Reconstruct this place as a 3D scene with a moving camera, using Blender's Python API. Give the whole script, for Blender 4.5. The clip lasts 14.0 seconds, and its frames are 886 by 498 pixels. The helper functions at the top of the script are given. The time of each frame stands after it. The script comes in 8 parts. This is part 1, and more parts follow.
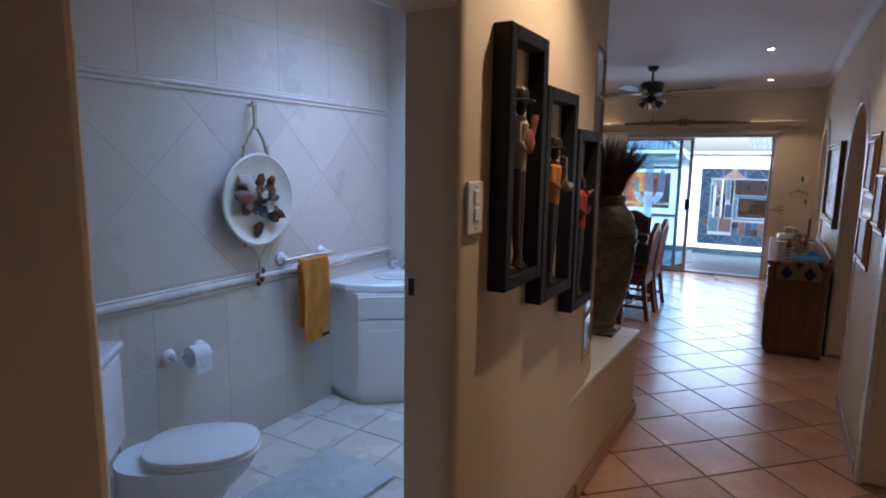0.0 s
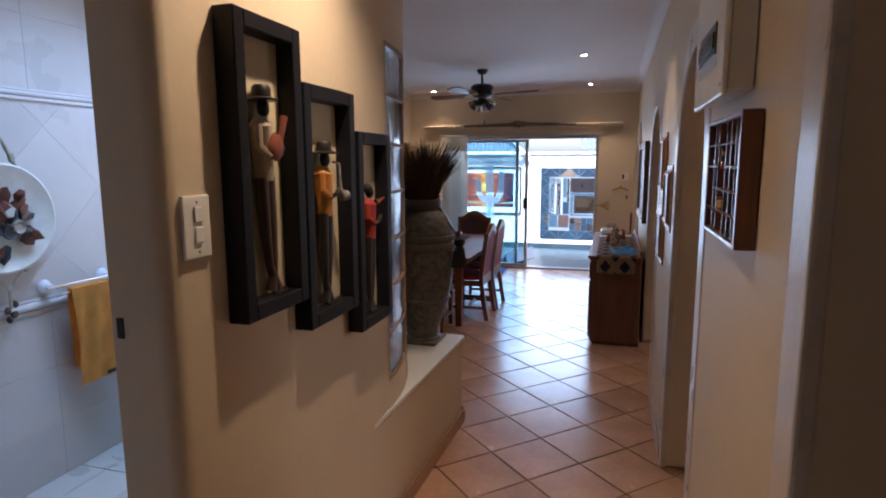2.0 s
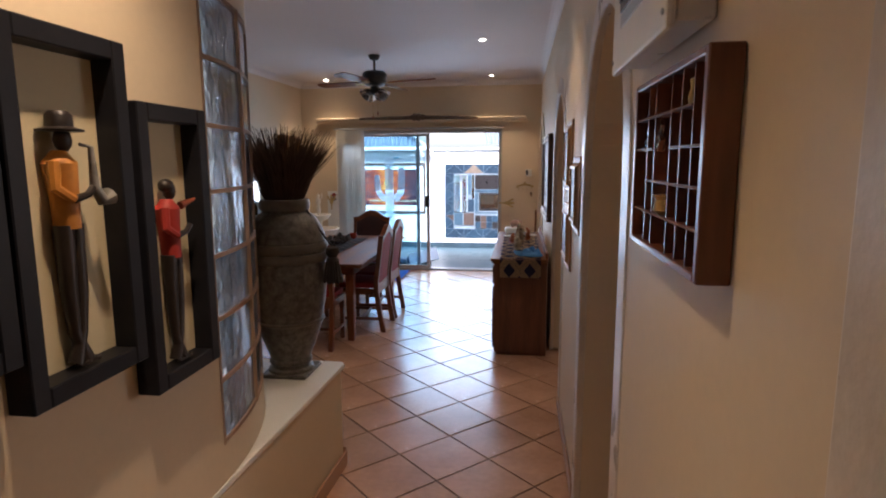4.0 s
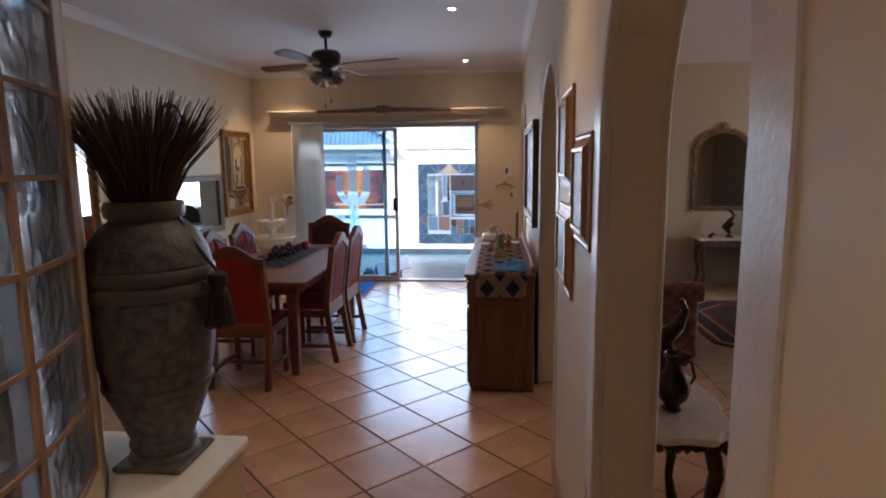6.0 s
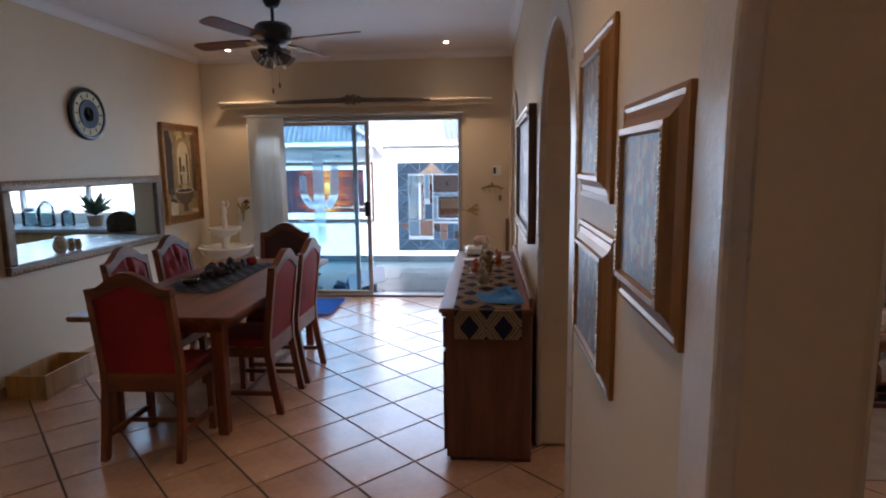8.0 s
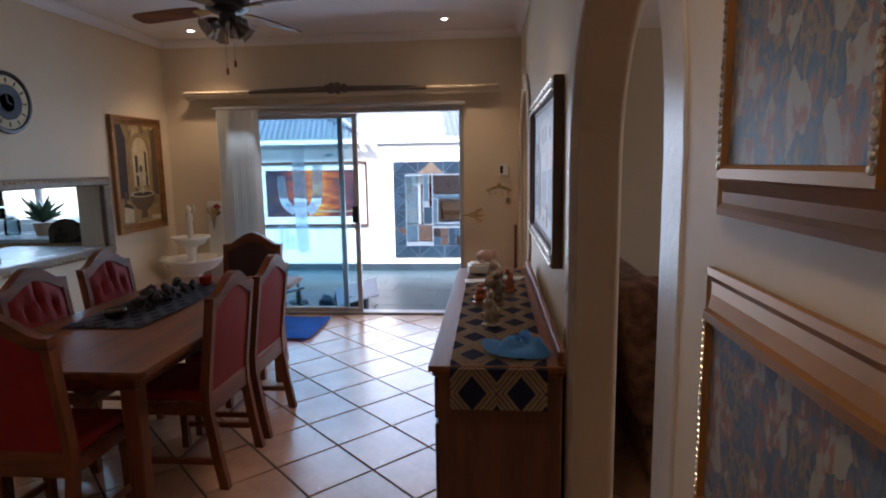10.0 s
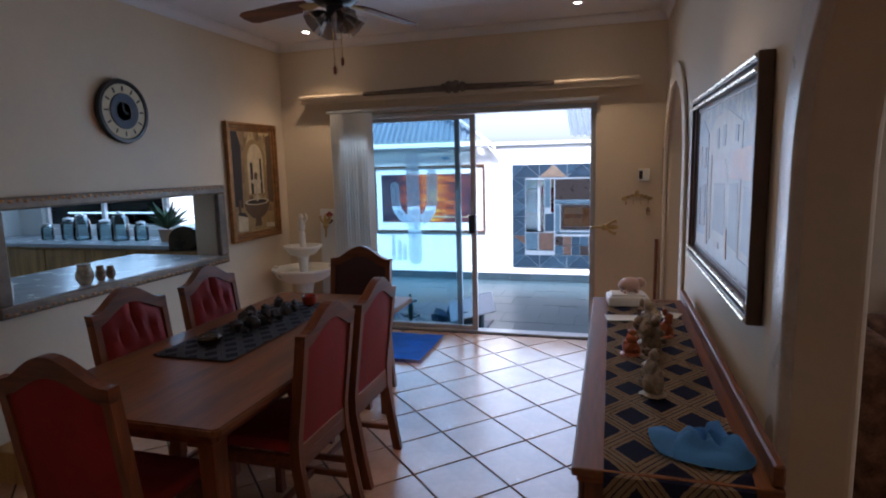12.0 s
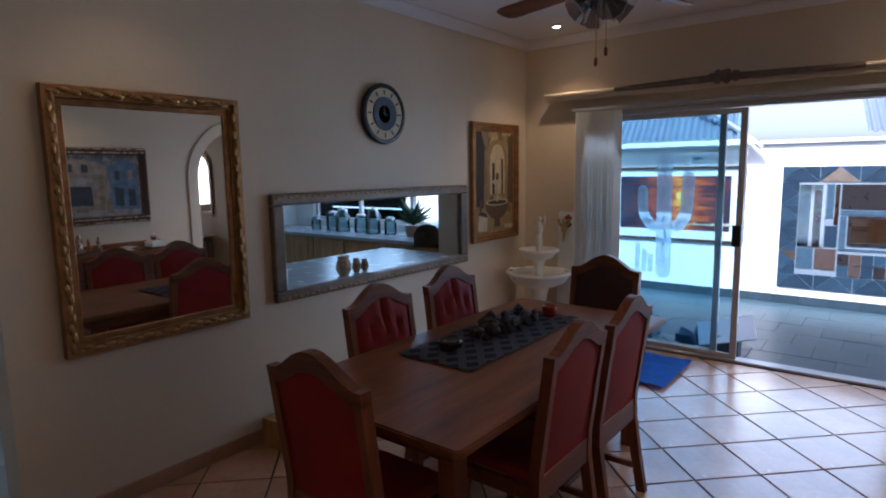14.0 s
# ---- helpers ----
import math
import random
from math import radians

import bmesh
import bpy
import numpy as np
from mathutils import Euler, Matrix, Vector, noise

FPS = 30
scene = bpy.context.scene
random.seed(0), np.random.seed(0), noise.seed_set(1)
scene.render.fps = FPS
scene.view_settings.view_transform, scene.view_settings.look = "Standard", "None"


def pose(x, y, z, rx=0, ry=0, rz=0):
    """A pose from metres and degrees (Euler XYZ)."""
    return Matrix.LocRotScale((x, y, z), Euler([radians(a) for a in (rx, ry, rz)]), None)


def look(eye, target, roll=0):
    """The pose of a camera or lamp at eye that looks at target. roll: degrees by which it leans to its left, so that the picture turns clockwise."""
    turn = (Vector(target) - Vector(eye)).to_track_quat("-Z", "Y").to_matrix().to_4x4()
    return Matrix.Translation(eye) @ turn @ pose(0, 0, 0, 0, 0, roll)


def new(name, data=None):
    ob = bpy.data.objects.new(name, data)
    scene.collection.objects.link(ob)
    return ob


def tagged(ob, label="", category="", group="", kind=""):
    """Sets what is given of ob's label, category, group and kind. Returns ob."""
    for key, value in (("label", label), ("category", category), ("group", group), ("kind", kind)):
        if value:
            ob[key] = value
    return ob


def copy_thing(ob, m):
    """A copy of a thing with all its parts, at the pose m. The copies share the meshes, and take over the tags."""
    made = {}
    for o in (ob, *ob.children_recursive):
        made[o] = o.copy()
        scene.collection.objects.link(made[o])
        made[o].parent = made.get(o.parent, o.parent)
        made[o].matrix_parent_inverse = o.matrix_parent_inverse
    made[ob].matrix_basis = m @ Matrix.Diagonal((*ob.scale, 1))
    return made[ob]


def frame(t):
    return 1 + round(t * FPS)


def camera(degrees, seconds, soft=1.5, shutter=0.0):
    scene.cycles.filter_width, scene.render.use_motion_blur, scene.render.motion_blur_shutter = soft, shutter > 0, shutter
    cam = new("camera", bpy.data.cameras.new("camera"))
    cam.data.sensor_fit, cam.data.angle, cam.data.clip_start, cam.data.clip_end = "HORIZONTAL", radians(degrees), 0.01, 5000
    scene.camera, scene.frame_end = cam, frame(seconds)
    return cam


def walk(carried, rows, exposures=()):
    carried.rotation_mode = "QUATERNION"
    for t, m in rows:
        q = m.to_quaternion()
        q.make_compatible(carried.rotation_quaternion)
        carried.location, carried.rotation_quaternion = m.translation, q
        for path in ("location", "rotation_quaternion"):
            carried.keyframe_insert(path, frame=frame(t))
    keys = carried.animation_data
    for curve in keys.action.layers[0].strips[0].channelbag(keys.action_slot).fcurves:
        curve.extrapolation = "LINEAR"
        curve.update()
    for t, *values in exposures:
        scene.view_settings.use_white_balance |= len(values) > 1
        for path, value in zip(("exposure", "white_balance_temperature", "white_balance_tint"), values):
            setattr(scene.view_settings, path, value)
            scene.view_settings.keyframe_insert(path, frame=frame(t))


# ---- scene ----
cam = camera(74.6, 14.0, 2.0)
EXPO, KELVIN = 1.5, 5700
PATH = [
    (0, (0.188, 0.037, 1.671), (-0.786, 1.757, 1.368), 0.8),
    (0.5, (0.247, 0.1, 1.67), (-0.6, 1.888, 1.373), 0.5),
    (1, (0.31, 0.175, 1.67), (-0.41, 2.018, 1.377), 0.2),
    (1.5, (0.365, 0.263, 1.693), (-0.263, 2.139, 1.398), 0.1),
    (2, (0.393, 0.376, 1.685), (-0.165, 2.274, 1.393), -0.2),
    (2.5, (0.367, 0.536, 1.68), (-0.115, 2.455, 1.387), -0.3),
    (3, (0.351, 0.686, 1.668), (-0.037, 2.625, 1.369), -0.2),
    (3.5, (0.402, 0.846, 1.661), (0.096, 2.8, 1.365), -0.8),
    (4, (0.422, 1.007, 1.654), (0.161, 2.967, 1.353), -0.2),
    (6.3, (0.419, 2.117, 1.575), (0.231, 4.087, 1.285), -0.7),
    (6.5, (0.405, 2.213, 1.58), (0.22, 4.183, 1.287), -0.7),
    (7, (0.384, 2.446, 1.573), (0.214, 4.418, 1.28), -0.7),
    (7.5, (0.425, 2.714, 1.577), (0.264, 4.686, 1.284), -0.7),
    (8, (0.43, 2.954, 1.567), (0.277, 4.927, 1.274), -0.7),
    (8.2, (0.422, 3.046, 1.56), (0.276, 5.02, 1.27), -0.6),
    (10.5, (0.407, 4.029, 1.544), (0.221, 5.999, 1.253), -1.3),
    (11, (0.409, 4.182, 1.551), (0.104, 6.138, 1.269), -1.2),
    (11.5, (0.369, 4.293, 1.581), (-0.073, 6.223, 1.299), -1.3),
    (12, (0.268, 4.403, 1.59), (-0.283, 6.305, 1.307), -1.4),
    (12.5, (0.153, 4.458, 1.565), (-0.508, 6.326, 1.291), -1.2),
    (13, (0.105, 4.523, 1.575), (-0.726, 6.322, 1.305), -1.0),
    (13.5, (0.073, 4.564, 1.604), (-0.956, 6.257, 1.33), -0.9),
    (14, (0.037, 4.589, 1.601), (-1.187, 6.148, 1.333), -0.9),
]
TINT = 19
walk(cam, [(t, look(eye, target, roll)) for t, eye, target, roll in PATH], exposures=[(0.0, EXPO + 0.02, KELVIN - 200, TINT), (2.5, EXPO + 0.38, KELVIN, TINT), (4.0, EXPO + 0.42, KELVIN + 250, TINT), (7.5, EXPO + 0.25, KELVIN + 250, TINT), (10.5, EXPO - 0.05, KELVIN + 250, TINT), (12.5, EXPO - 0.25, KELVIN - 200, TINT), (14.0, EXPO - 0.3, KELVIN - 250, TINT)])

# ---- world, sun and lamps ----
world = bpy.data.worlds.new("sky")
world.use_nodes = True
scene.world = world
wn = world.node_tree.nodes
sky = wn.new("ShaderNodeTexSky")
sky.sky_type, sky.sun_disc, sky.sun_elevation, sky.sun_rotation = "NISHITA", False, radians(52), radians(190)
sky.dust_density, sky.air_density = 3.0, 1.0
wn["Background"].inputs["Strength"].default_value = 0.15
world.node_tree.links.new(sky.outputs[0], wn["Background"].inputs["Color"])
sun_data = bpy.data.lights.new("sun", "SUN")
sun_data.energy, sun_data.angle, sun_data.color = 4.5, radians(12), (0.97, 0.98, 1.0)
sun = new("sun", sun_data)
sun.matrix_basis = look((0, 0, 20), (2.0, 12.0, 4.3))

WARM = (1.0, 0.73, 0.43)


def spot(x, y, z, power, size, aim):
    d = bpy.data.lights.new("downlight_lamp", "SPOT")
    d.energy, d.spot_size, d.spot_blend, d.shadow_soft_size, d.color = power, radians(size), 0.85, 0.03, WARM
    new("downlight_lamp", d).matrix_basis = look((x, y, z), aim)


def sky_panel(name, eye, target, w, h, power, col=(0.62, 0.82, 1.0), spread=180):
    d = bpy.data.lights.new(name, "AREA")
    d.shape, d.size, d.size_y, d.energy, d.color = "RECTANGLE", w, h, power, col
    d.spread = radians(spread)
    new(name, d).matrix_basis = look(eye, target)


CEIL = 2.79
DOWNLIGHTS = [(0.01, 9.10, 9.0, 110), (-2.33, 9.20, 10.0, 105), (0.04, 6.75, 10.0, 105), (-2.40, 5.85, 3.0, 105), (0.20, 4.25, 8.5, 105), (-0.15, 2.0, 20.0, 112)]
for lx, ly, watts, cone in DOWNLIGHTS:
    # the one in the corridor is tilted towards the shadow boxes
    spot(lx, ly, CEIL - 0.03, watts, cone, (-0.75, 1.65, 0) if ly < 3 else (lx, ly + 0.001, 0))
sky_panel("door_daylight", (-1.05, 9.75, 1.15), (-1.05, 5.5, 0.0), 2.3, 1.9, 9.5, (0.66, 0.84, 1.0), 150)
sky_panel("skylight_daylight", (-1.65, 2.85, 2.80), (-1.65, 2.851, 0.0), 0.7, 0.9, 6.2, (0.40, 0.66, 1.0), 130)
sky_panel("kitchen_window_daylight", (-4.6, 9.55, 1.6), (-4.6, 7.0, 0.8), 2.4, 1.0, 8.5, (0.5, 0.78, 1.0))
# added warm fill that brightens the living room; no source is seen there
sky_panel("living_window_daylight", (6.9, 7.3, 1.5), (3.0, 7.3, 0.7), 2.1, 1.2, 17, (1.0, 0.88, 0.74))

# ---- mesh helpers ----


def box(bm, x0, x1, y0, y1, z0, z1, bevel=0.0, seg=1, m=None):
    vs = [bm.verts.new(p) for p in ((x0, y0, z0), (x1, y0, z0), (x1, y1, z0), (x0, y1, z0), (x0, y0, z1), (x1, y0, z1), (x1, y1, z1), (x0, y1, z1))]
    fs = [bm.faces.new([vs[i] for i in f]) for f in ((3, 2, 1, 0), (4, 5, 6, 7), (0, 1, 5, 4), (1, 2, 6, 5), (2, 3, 7, 6), (3, 0, 4, 7))]
    if m is not None:
        bmesh.ops.transform(bm, matrix=m, verts=vs)
    if bevel:
        es = list({e for f in fs for e in f.edges})
        bmesh.ops.bevel(bm, geom=es, offset=bevel, segments=seg, affect="EDGES", profile=0.6)
    return bm


def lathe(bm, profile, seg=24, cx=0.0, cy=0.0, m=None):
    rings = []
    for r, z in profile:
        rings.append([bm.verts.new((cx + r * math.cos(2 * math.pi * i / seg), cy + r * math.sin(2 * math.pi * i / seg), z)) for i in range(seg)] if r > 1e-6 else [bm.verts.new((cx, cy, z))])
    for a, b in zip(rings, rings[1:]):
        for i in range(seg):
            j = (i + 1) % seg
            q = [a[i % len(a)], a[j % len(a)], b[j % len(b)], b[i % len(b)]]
            q = list(dict.fromkeys(q))
            if len(q) > 2:
                bm.faces.new(q)
    for ring, flip in ((rings[0], True), (rings[-1], False)):
        if len(ring) > 2:
            bm.faces.new(ring[::-1] if flip else ring)
    if m is not None:
        bmesh.ops.transform(bm, matrix=m, verts=[v for r in rings for v in r])
    return bm


def tube(bm, pts, radii, seg=8):
    pts = [Vector(p) for p in pts]
    if not isinstance(radii, (list, tuple)):
        radii = [radii] * len(pts)
    rings = []
    side = None
    for i, p in enumerate(pts):
        d = (pts[min(i + 1, len(pts) - 1)] - pts[max(i - 1, 0)]).normalized()
        if side is None:
            side = d.orthogonal().normalized()
        side = (side - d * side.dot(d)).normalized()
        up = d.cross(side)
        rings.append([bm.verts.new(p + radii[i] * (math.cos(2 * math.pi * k / seg) * side + math.sin(2 * math.pi * k / seg) * up)) for k in range(seg)])
    for a, b in zip(rings, rings[1:]):
        for k in range(seg):
            bm.faces.new((a[k], a[(k + 1) % seg], b[(k + 1) % seg], b[k]))
    bm.faces.new(rings[0][::-1]), bm.faces.new(rings[-1])
    return bm


def prism(bm, poly, a0, a1, axis="x"):
    """A flat outline pushed along an axis: the outline's two numbers are the two other axes in order."""
    def at(p, a):
        return {"x": (a, p[0], p[1]), "y": (p[0], a, p[1]), "z": (p[0], p[1], a)}[axis]
    lo, hi = [bm.verts.new(at(p, a0)) for p in poly], [bm.verts.new(at(p, a1)) for p in poly]
    n = len(poly)
    fs = [bm.faces.new(lo), bm.faces.new(hi[::-1])]
    fs += [bm.faces.new((lo[i], hi[i], hi[(i + 1) % n], lo[(i + 1) % n])) for i in range(n)]
    bmesh.ops.recalc_face_normals(bm, faces=fs)
    return bm


def blob(bm, c, r, sub=2, rough=0.0, seed=0):
    """A rounded lump, its radii r along the axes, uneven by rough."""
    made = bmesh.ops.create_icosphere(bm, subdivisions=sub, radius=1.0)["verts"]
    for v in made:
        k = 1 + rough * noise.noise(v.co * 2.1 + Vector((seed * 3.7, seed, 0)))
        v.co = Vector((c[0] + v.co.x * r[0] * k, c[1] + v.co.y * r[1] * k, c[2] + v.co.z * r[2] * k))
    return bm


def bmn():
    return bmesh.new()


def part(name, bm, material, parent=None, label="", smooth=False):
    me = bpy.data.meshes.new(name)
    bm.normal_update()
    bm.to_mesh(me)
    bm.free()
    if smooth:
        for p in me.polygons:
            p.use_smooth = True
        me.set_sharp_from_angle(angle=radians(40))
    me.materials.append(material)
    ob = new(name, me)
    if parent is not None:
        ob.parent = parent
    if label:
        ob["label"] = label
    return ob


def thing(name, label, category, m=None, group=""):
    ob = new(name)
    if m is not None:
        ob.matrix_basis = m
    return tagged(ob, label, category, group)


def single(name, bm, material, label, category, group="", kind="", smooth=False, m=None):
    ob = part(name, bm, material, None, "", smooth)
    if m is not None:
        ob.matrix_basis = m
    return tagged(ob, label, category, group, kind)


def rounded(ob, width=0.02, seg=3):
    b = ob.modifiers.new("soft_edges", "BEVEL")
    b.width, b.segments, b.limit_method, b.angle_limit = width, seg, "ANGLE", radians(50)
    return ob


# ---- materials ----


def nodes_of(name):
    mt = bpy.data.materials.new(name)
    mt.use_nodes = True
    nt = mt.node_tree
    return mt, nt, nt.nodes["Principled BSDF"], nt.links.new


def shade(c, k):
    return (min(c[0] * k, 1), min(c[1] * k, 1), min(c[2] * k, 1), 1)


def mat(name, col, rough=0.5, metal=0.0, var=0.15, scale=4.0, bump=0.15, bscale=60.0, dist=0.002, stretch=(1, 1, 1), coat=0.0, piece=0.0, second=None):
    """A surface with broad stains and fine grain in colour, gloss and relief."""
    mt, nt, bs, link = nodes_of(name)
    N = nt.nodes.new
    tc, mp = N("ShaderNodeTexCoord"), N("ShaderNodeMapping")
    mp.inputs["Scale"].default_value = stretch
    link(tc.outputs["Object"], mp.inputs["Vector"])
    big, fine = N("ShaderNodeTexNoise"), N("ShaderNodeTexNoise")
    big.inputs["Scale"].default_value, big.inputs["Detail"].default_value = scale, 5
    fine.inputs["Scale"].default_value, fine.inputs["Detail"].default_value = bscale, 4
    link(mp.outputs[0], big.inputs["Vector"]), link(mp.outputs[0], fine.inputs["Vector"])
    add = N("ShaderNodeMath")
    add.operation = "MULTIPLY_ADD"
    add.inputs[1].default_value = 0.35
    link(fine.outputs[0], add.inputs[0]), link(big.outputs[0], add.inputs[2])
    ramp = N("ShaderNodeValToRGB")
    ramp.color_ramp.elements[0].position, ramp.color_ramp.elements[1].position = 0.4, 0.95
    ramp.color_ramp.elements[0].color, ramp.color_ramp.elements[1].color = shade(col, 1 - var), shade(second or col, 1 + var)
    link(add.outputs[0], ramp.inputs[0])
    out = ramp.outputs[0]
    if piece:
        info, hs = N("ShaderNodeObjectInfo"), N("ShaderNodeHueSaturation")
        mr = N("ShaderNodeMapRange")
        mr.inputs[3].default_value, mr.inputs[4].default_value = 1 - piece, 1 + piece
        link(info.outputs["Random"], mr.inputs[0]), link(mr.outputs[0], hs.inputs["Value"]), link(out, hs.inputs["Color"])
        out = hs.outputs[0]
    link(out, bs.inputs["Base Color"])
    rr = N("ShaderNodeMapRange")
    rr.inputs[3].default_value, rr.inputs[4].default_value = max(rough - 0.1, 0.03), min(rough + 0.1, 1)
    link(big.outputs[0], rr.inputs[0]), link(rr.outputs[0], bs.inputs["Roughness"])
    bs.inputs["Metallic"].default_value, bs.inputs["Coat Weight"].default_value = metal, coat
    bs.inputs["Coat Roughness"].default_value = 0.12
    if bump:
        bp = N("ShaderNodeBump")
        bp.inputs["Strength"].default_value, bp.inputs["Distance"].default_value = bump, dist
        link(add.outputs[0], bp.inputs["Height"]), link(bp.outputs[0], bs.inputs["Normal"])
    return mt


def plain(name, col, rough=0.6):
    return mat(name, col, rough, 0, 0.2, 14, 0.15, 70, 0.001)


def wood(name, dark, light, rough=0.35, axis=1, coat=0.3, grain=9.0):
    st = [18.0, 18.0, 18.0]
    st[axis] = 1.6
    mt = mat(name, dark, rough, 0, 0.25, grain / 9.0, 0.12, 5.0, 0.0015, tuple(st), coat, 0.0, light)
    return mt


def glowing(name, col, strength):
    mt, nt, bs, link = nodes_of(name)
    bs.inputs["Base Color"].default_value = (*col, 1)
    bs.inputs["Emission Color"].default_value = (*col, 1)
    bs.inputs["Emission Strength"].default_value = strength
    return mt


def glass(name, tint=(0.93, 0.97, 0.98), rough=0.0):
    """A thin pane: mostly clear, with the gloss of glass."""
    mt, nt, bs, link = nodes_of(name)
    N = nt.nodes.new
    tr, gl, mx, fr = N("ShaderNodeBsdfTransparent"), N("ShaderNodeBsdfGlossy"), N("ShaderNodeMixShader"), N("ShaderNodeFresnel")
    tr.inputs[0].default_value = (*tint, 1)
    gl.inputs["Roughness"].default_value = rough
    fr.inputs[0].default_value = 1.5
    link(fr.outputs[0], mx.inputs[0]), link(tr.outputs[0], mx.inputs[1]), link(gl.outputs[0], mx.inputs[2])
    link(mx.outputs[0], nt.nodes["Material Output"].inputs["Surface"])
    return mt


def mirror_mat(name, col=(0.88, 0.9, 0.9)):
    mt, nt, bs, link = nodes_of(name)
    bs.inputs["Base Color"].default_value = (*col, 1)
    bs.inputs["Metallic"].default_value, bs.inputs["Roughness"].default_value = 1.0, 0.015
    return mt


M_WALL = mat("cream_plaster", (0.68, 0.56, 0.395), 0.55, 0, 0.06, 1.3, 0.25, 45, 0.004)
M_EDGE = mat("worn_plaster_edge", (0.62, 0.55, 0.47), 0.30, 0, 0.14, 6, 0.4, 80, 0.006)
M_CEIL = mat("white_ceiling", (0.80, 0.78, 0.78), 0.7, 0, 0.03, 1.0, 0.12, 80, 0.002)
M_TILE = mat("terracotta_tile", (0.50, 0.27, 0.16), 0.24, 0, 0.16, 2.6, 0.10, 26, 0.002, coat=0.7, piece=0.10, second=(0.58, 0.34, 0.21))
M_TILE.node_tree.nodes["Principled BSDF"].inputs["Coat Roughness"].default_value = 0.24
M_TILEJ = mat("terracotta_tile_far", (0.50, 0.27, 0.16), 0.24, 0, 0.16, 2.6, 0.10, 26, 0.002, second=(0.56, 0.33, 0.21))
M_GROUT = mat("dark_grout", (0.045, 0.033, 0.027), 0.8, 0, 0.25, 9, 0.4, 120)
M_SKIRT = mat("terracotta_skirting", (0.42, 0.24, 0.14), 0.35, 0, 0.15, 5, 0.1, 40)
M_BLACKWOOD = mat("black_lacquer_wood", (0.012, 0.012, 0.016), 0.42, 0, 0.3, 12, 0.12, 90, 0.001)
M_BLACKWOOD.node_tree.nodes["Principled BSDF"].inputs["Specular IOR Level"].default_value = 0.2
M_MOUNT = mat("cream_backing_board", (0.62, 0.54, 0.36), 0.7, 0, 0.06, 5, 0.1, 90)
M_WHITE = mat("white_paint", (0.80, 0.80, 0.78), 0.4, 0, 0.04, 6, 0.06, 60)
M_PLASTIC = mat("white_plastic", (0.74, 0.73, 0.68), 0.32, 0, 0.05, 9, 0.03, 80)
M_PORC = mat("white_porcelain", (0.82, 0.83, 0.84), 0.12, 0, 0.03, 3, 0.02, 30, coat=0.5)
M_CHROME = mat("chrome", (0.72, 0.73, 0.75), 0.14, 1, 0.05, 8, 0.03, 80)
M_BRASS = mat("old_brass", (0.50, 0.36, 0.16), 0.38, 1, 0.3, 14, 0.3, 70)
M_FRAMEG = mat("pale_gilt_moulding", (0.33, 0.155, 0.048), 0.34, 0.4, 0.15, 8, 0.15, 60, 0.001)
M_SIDEZ = wood("dark_sideboard_wood", (0.075, 0.025, 0.013), (0.135, 0.048, 0.024), 0.36, 2, 0.15)
M_GOLD = mat("gilt_frame", (0.36, 0.20, 0.065), 0.36, 0.75, 0.35, 12, 0.5, 70, 0.003)
M_GOLDD = mat("dark_gilt_frame", (0.33, 0.16, 0.055), 0.40, 0.55, 0.45, 16, 0.7, 60, 0.004)
M_PEWTER = mat("dark_bronze_frame", (0.16, 0.12, 0.085), 0.45, 0.4, 0.35, 14, 0.6, 60, 0.004)
M_WOODY = wood("dark_dining_wood", (0.115, 0.031, 0.011), (0.21, 0.066, 0.022), 0.45, 1, 0.04)
M_WOODZ = wood("dark_dining_wood_upright", (0.125, 0.034, 0.012), (0.24, 0.075, 0.025), 0.48, 2, 0.04)
M_WOODX = wood("dark_dining_wood_across", (0.11, 0.030, 0.011), (0.21, 0.066, 0.022), 0.48, 0, 0.04)
M_TABLE = wood("table_wood", (0.135, 0.045, 0.015), (0.22, 0.080, 0.028), 0.48, 1, 0.04)
for dull in (M_WOODY, M_WOODZ, M_WOODX, M_TABLE):
    dull.node_tree.nodes["Principled BSDF"].inputs["Specular IOR Level"].default_value = 0.28
M_KEYWOOD = wood("reddish_wood", (0.13, 0.038, 0.015), (0.22, 0.072, 0.03), 0.4, 2)
M_RED = mat("red_upholstery", (0.27, 0.022, 0.018), 0.62, 0, 0.22, 7, 0.35, 240, 0.001)
M_RED.node_tree.nodes["Principled BSDF"].inputs["Specular IOR Level"].default_value = 0.15
M_BLUE = mat("blue_mat_fabric", (0.025, 0.17, 0.62), 0.85, 0, 0.25, 6, 0.8, 160, 0.004)
M_CAP = mat("blue_cotton", (0.07, 0.24, 0.56), 0.85, 0, 0.2, 7, 0.5, 150, 0.002)
M_MIRROR = mirror_mat("mirror_glass")
M_GLASS = glass("clear_glass")
M_TINTED = glass("bluish_glass", (0.76, 0.88, 0.93))
M_ALU = mat("bronze_aluminium", (0.46, 0.44, 0.43), 0.4, 0.4, 0.1, 9, 0.05, 60)
M_STEEL = mat("grey_aluminium", (0.5, 0.5, 0.5), 0.35, 0.7, 0.1, 9, 0.05, 60)
M_BLACK = mat("black_plastic", (0.012, 0.012, 0.013), 0.4, 0, 0.2, 12, 0.05, 80)
M_LAMP = glowing("lamp_glow", (1.0, 0.86, 0.66), 25.0)
M_BLIND = mat("white_blind_fabric", (0.72, 0.70, 0.64), 0.8, 0, 0.06, 5, 0.2, 200)
M_STONE = mat("aged_stone", (0.068, 0.060, 0.052), 0.45, 0, 0.42, 30, 0.9, 75, 0.006, second=(0.125, 0.114, 0.10))
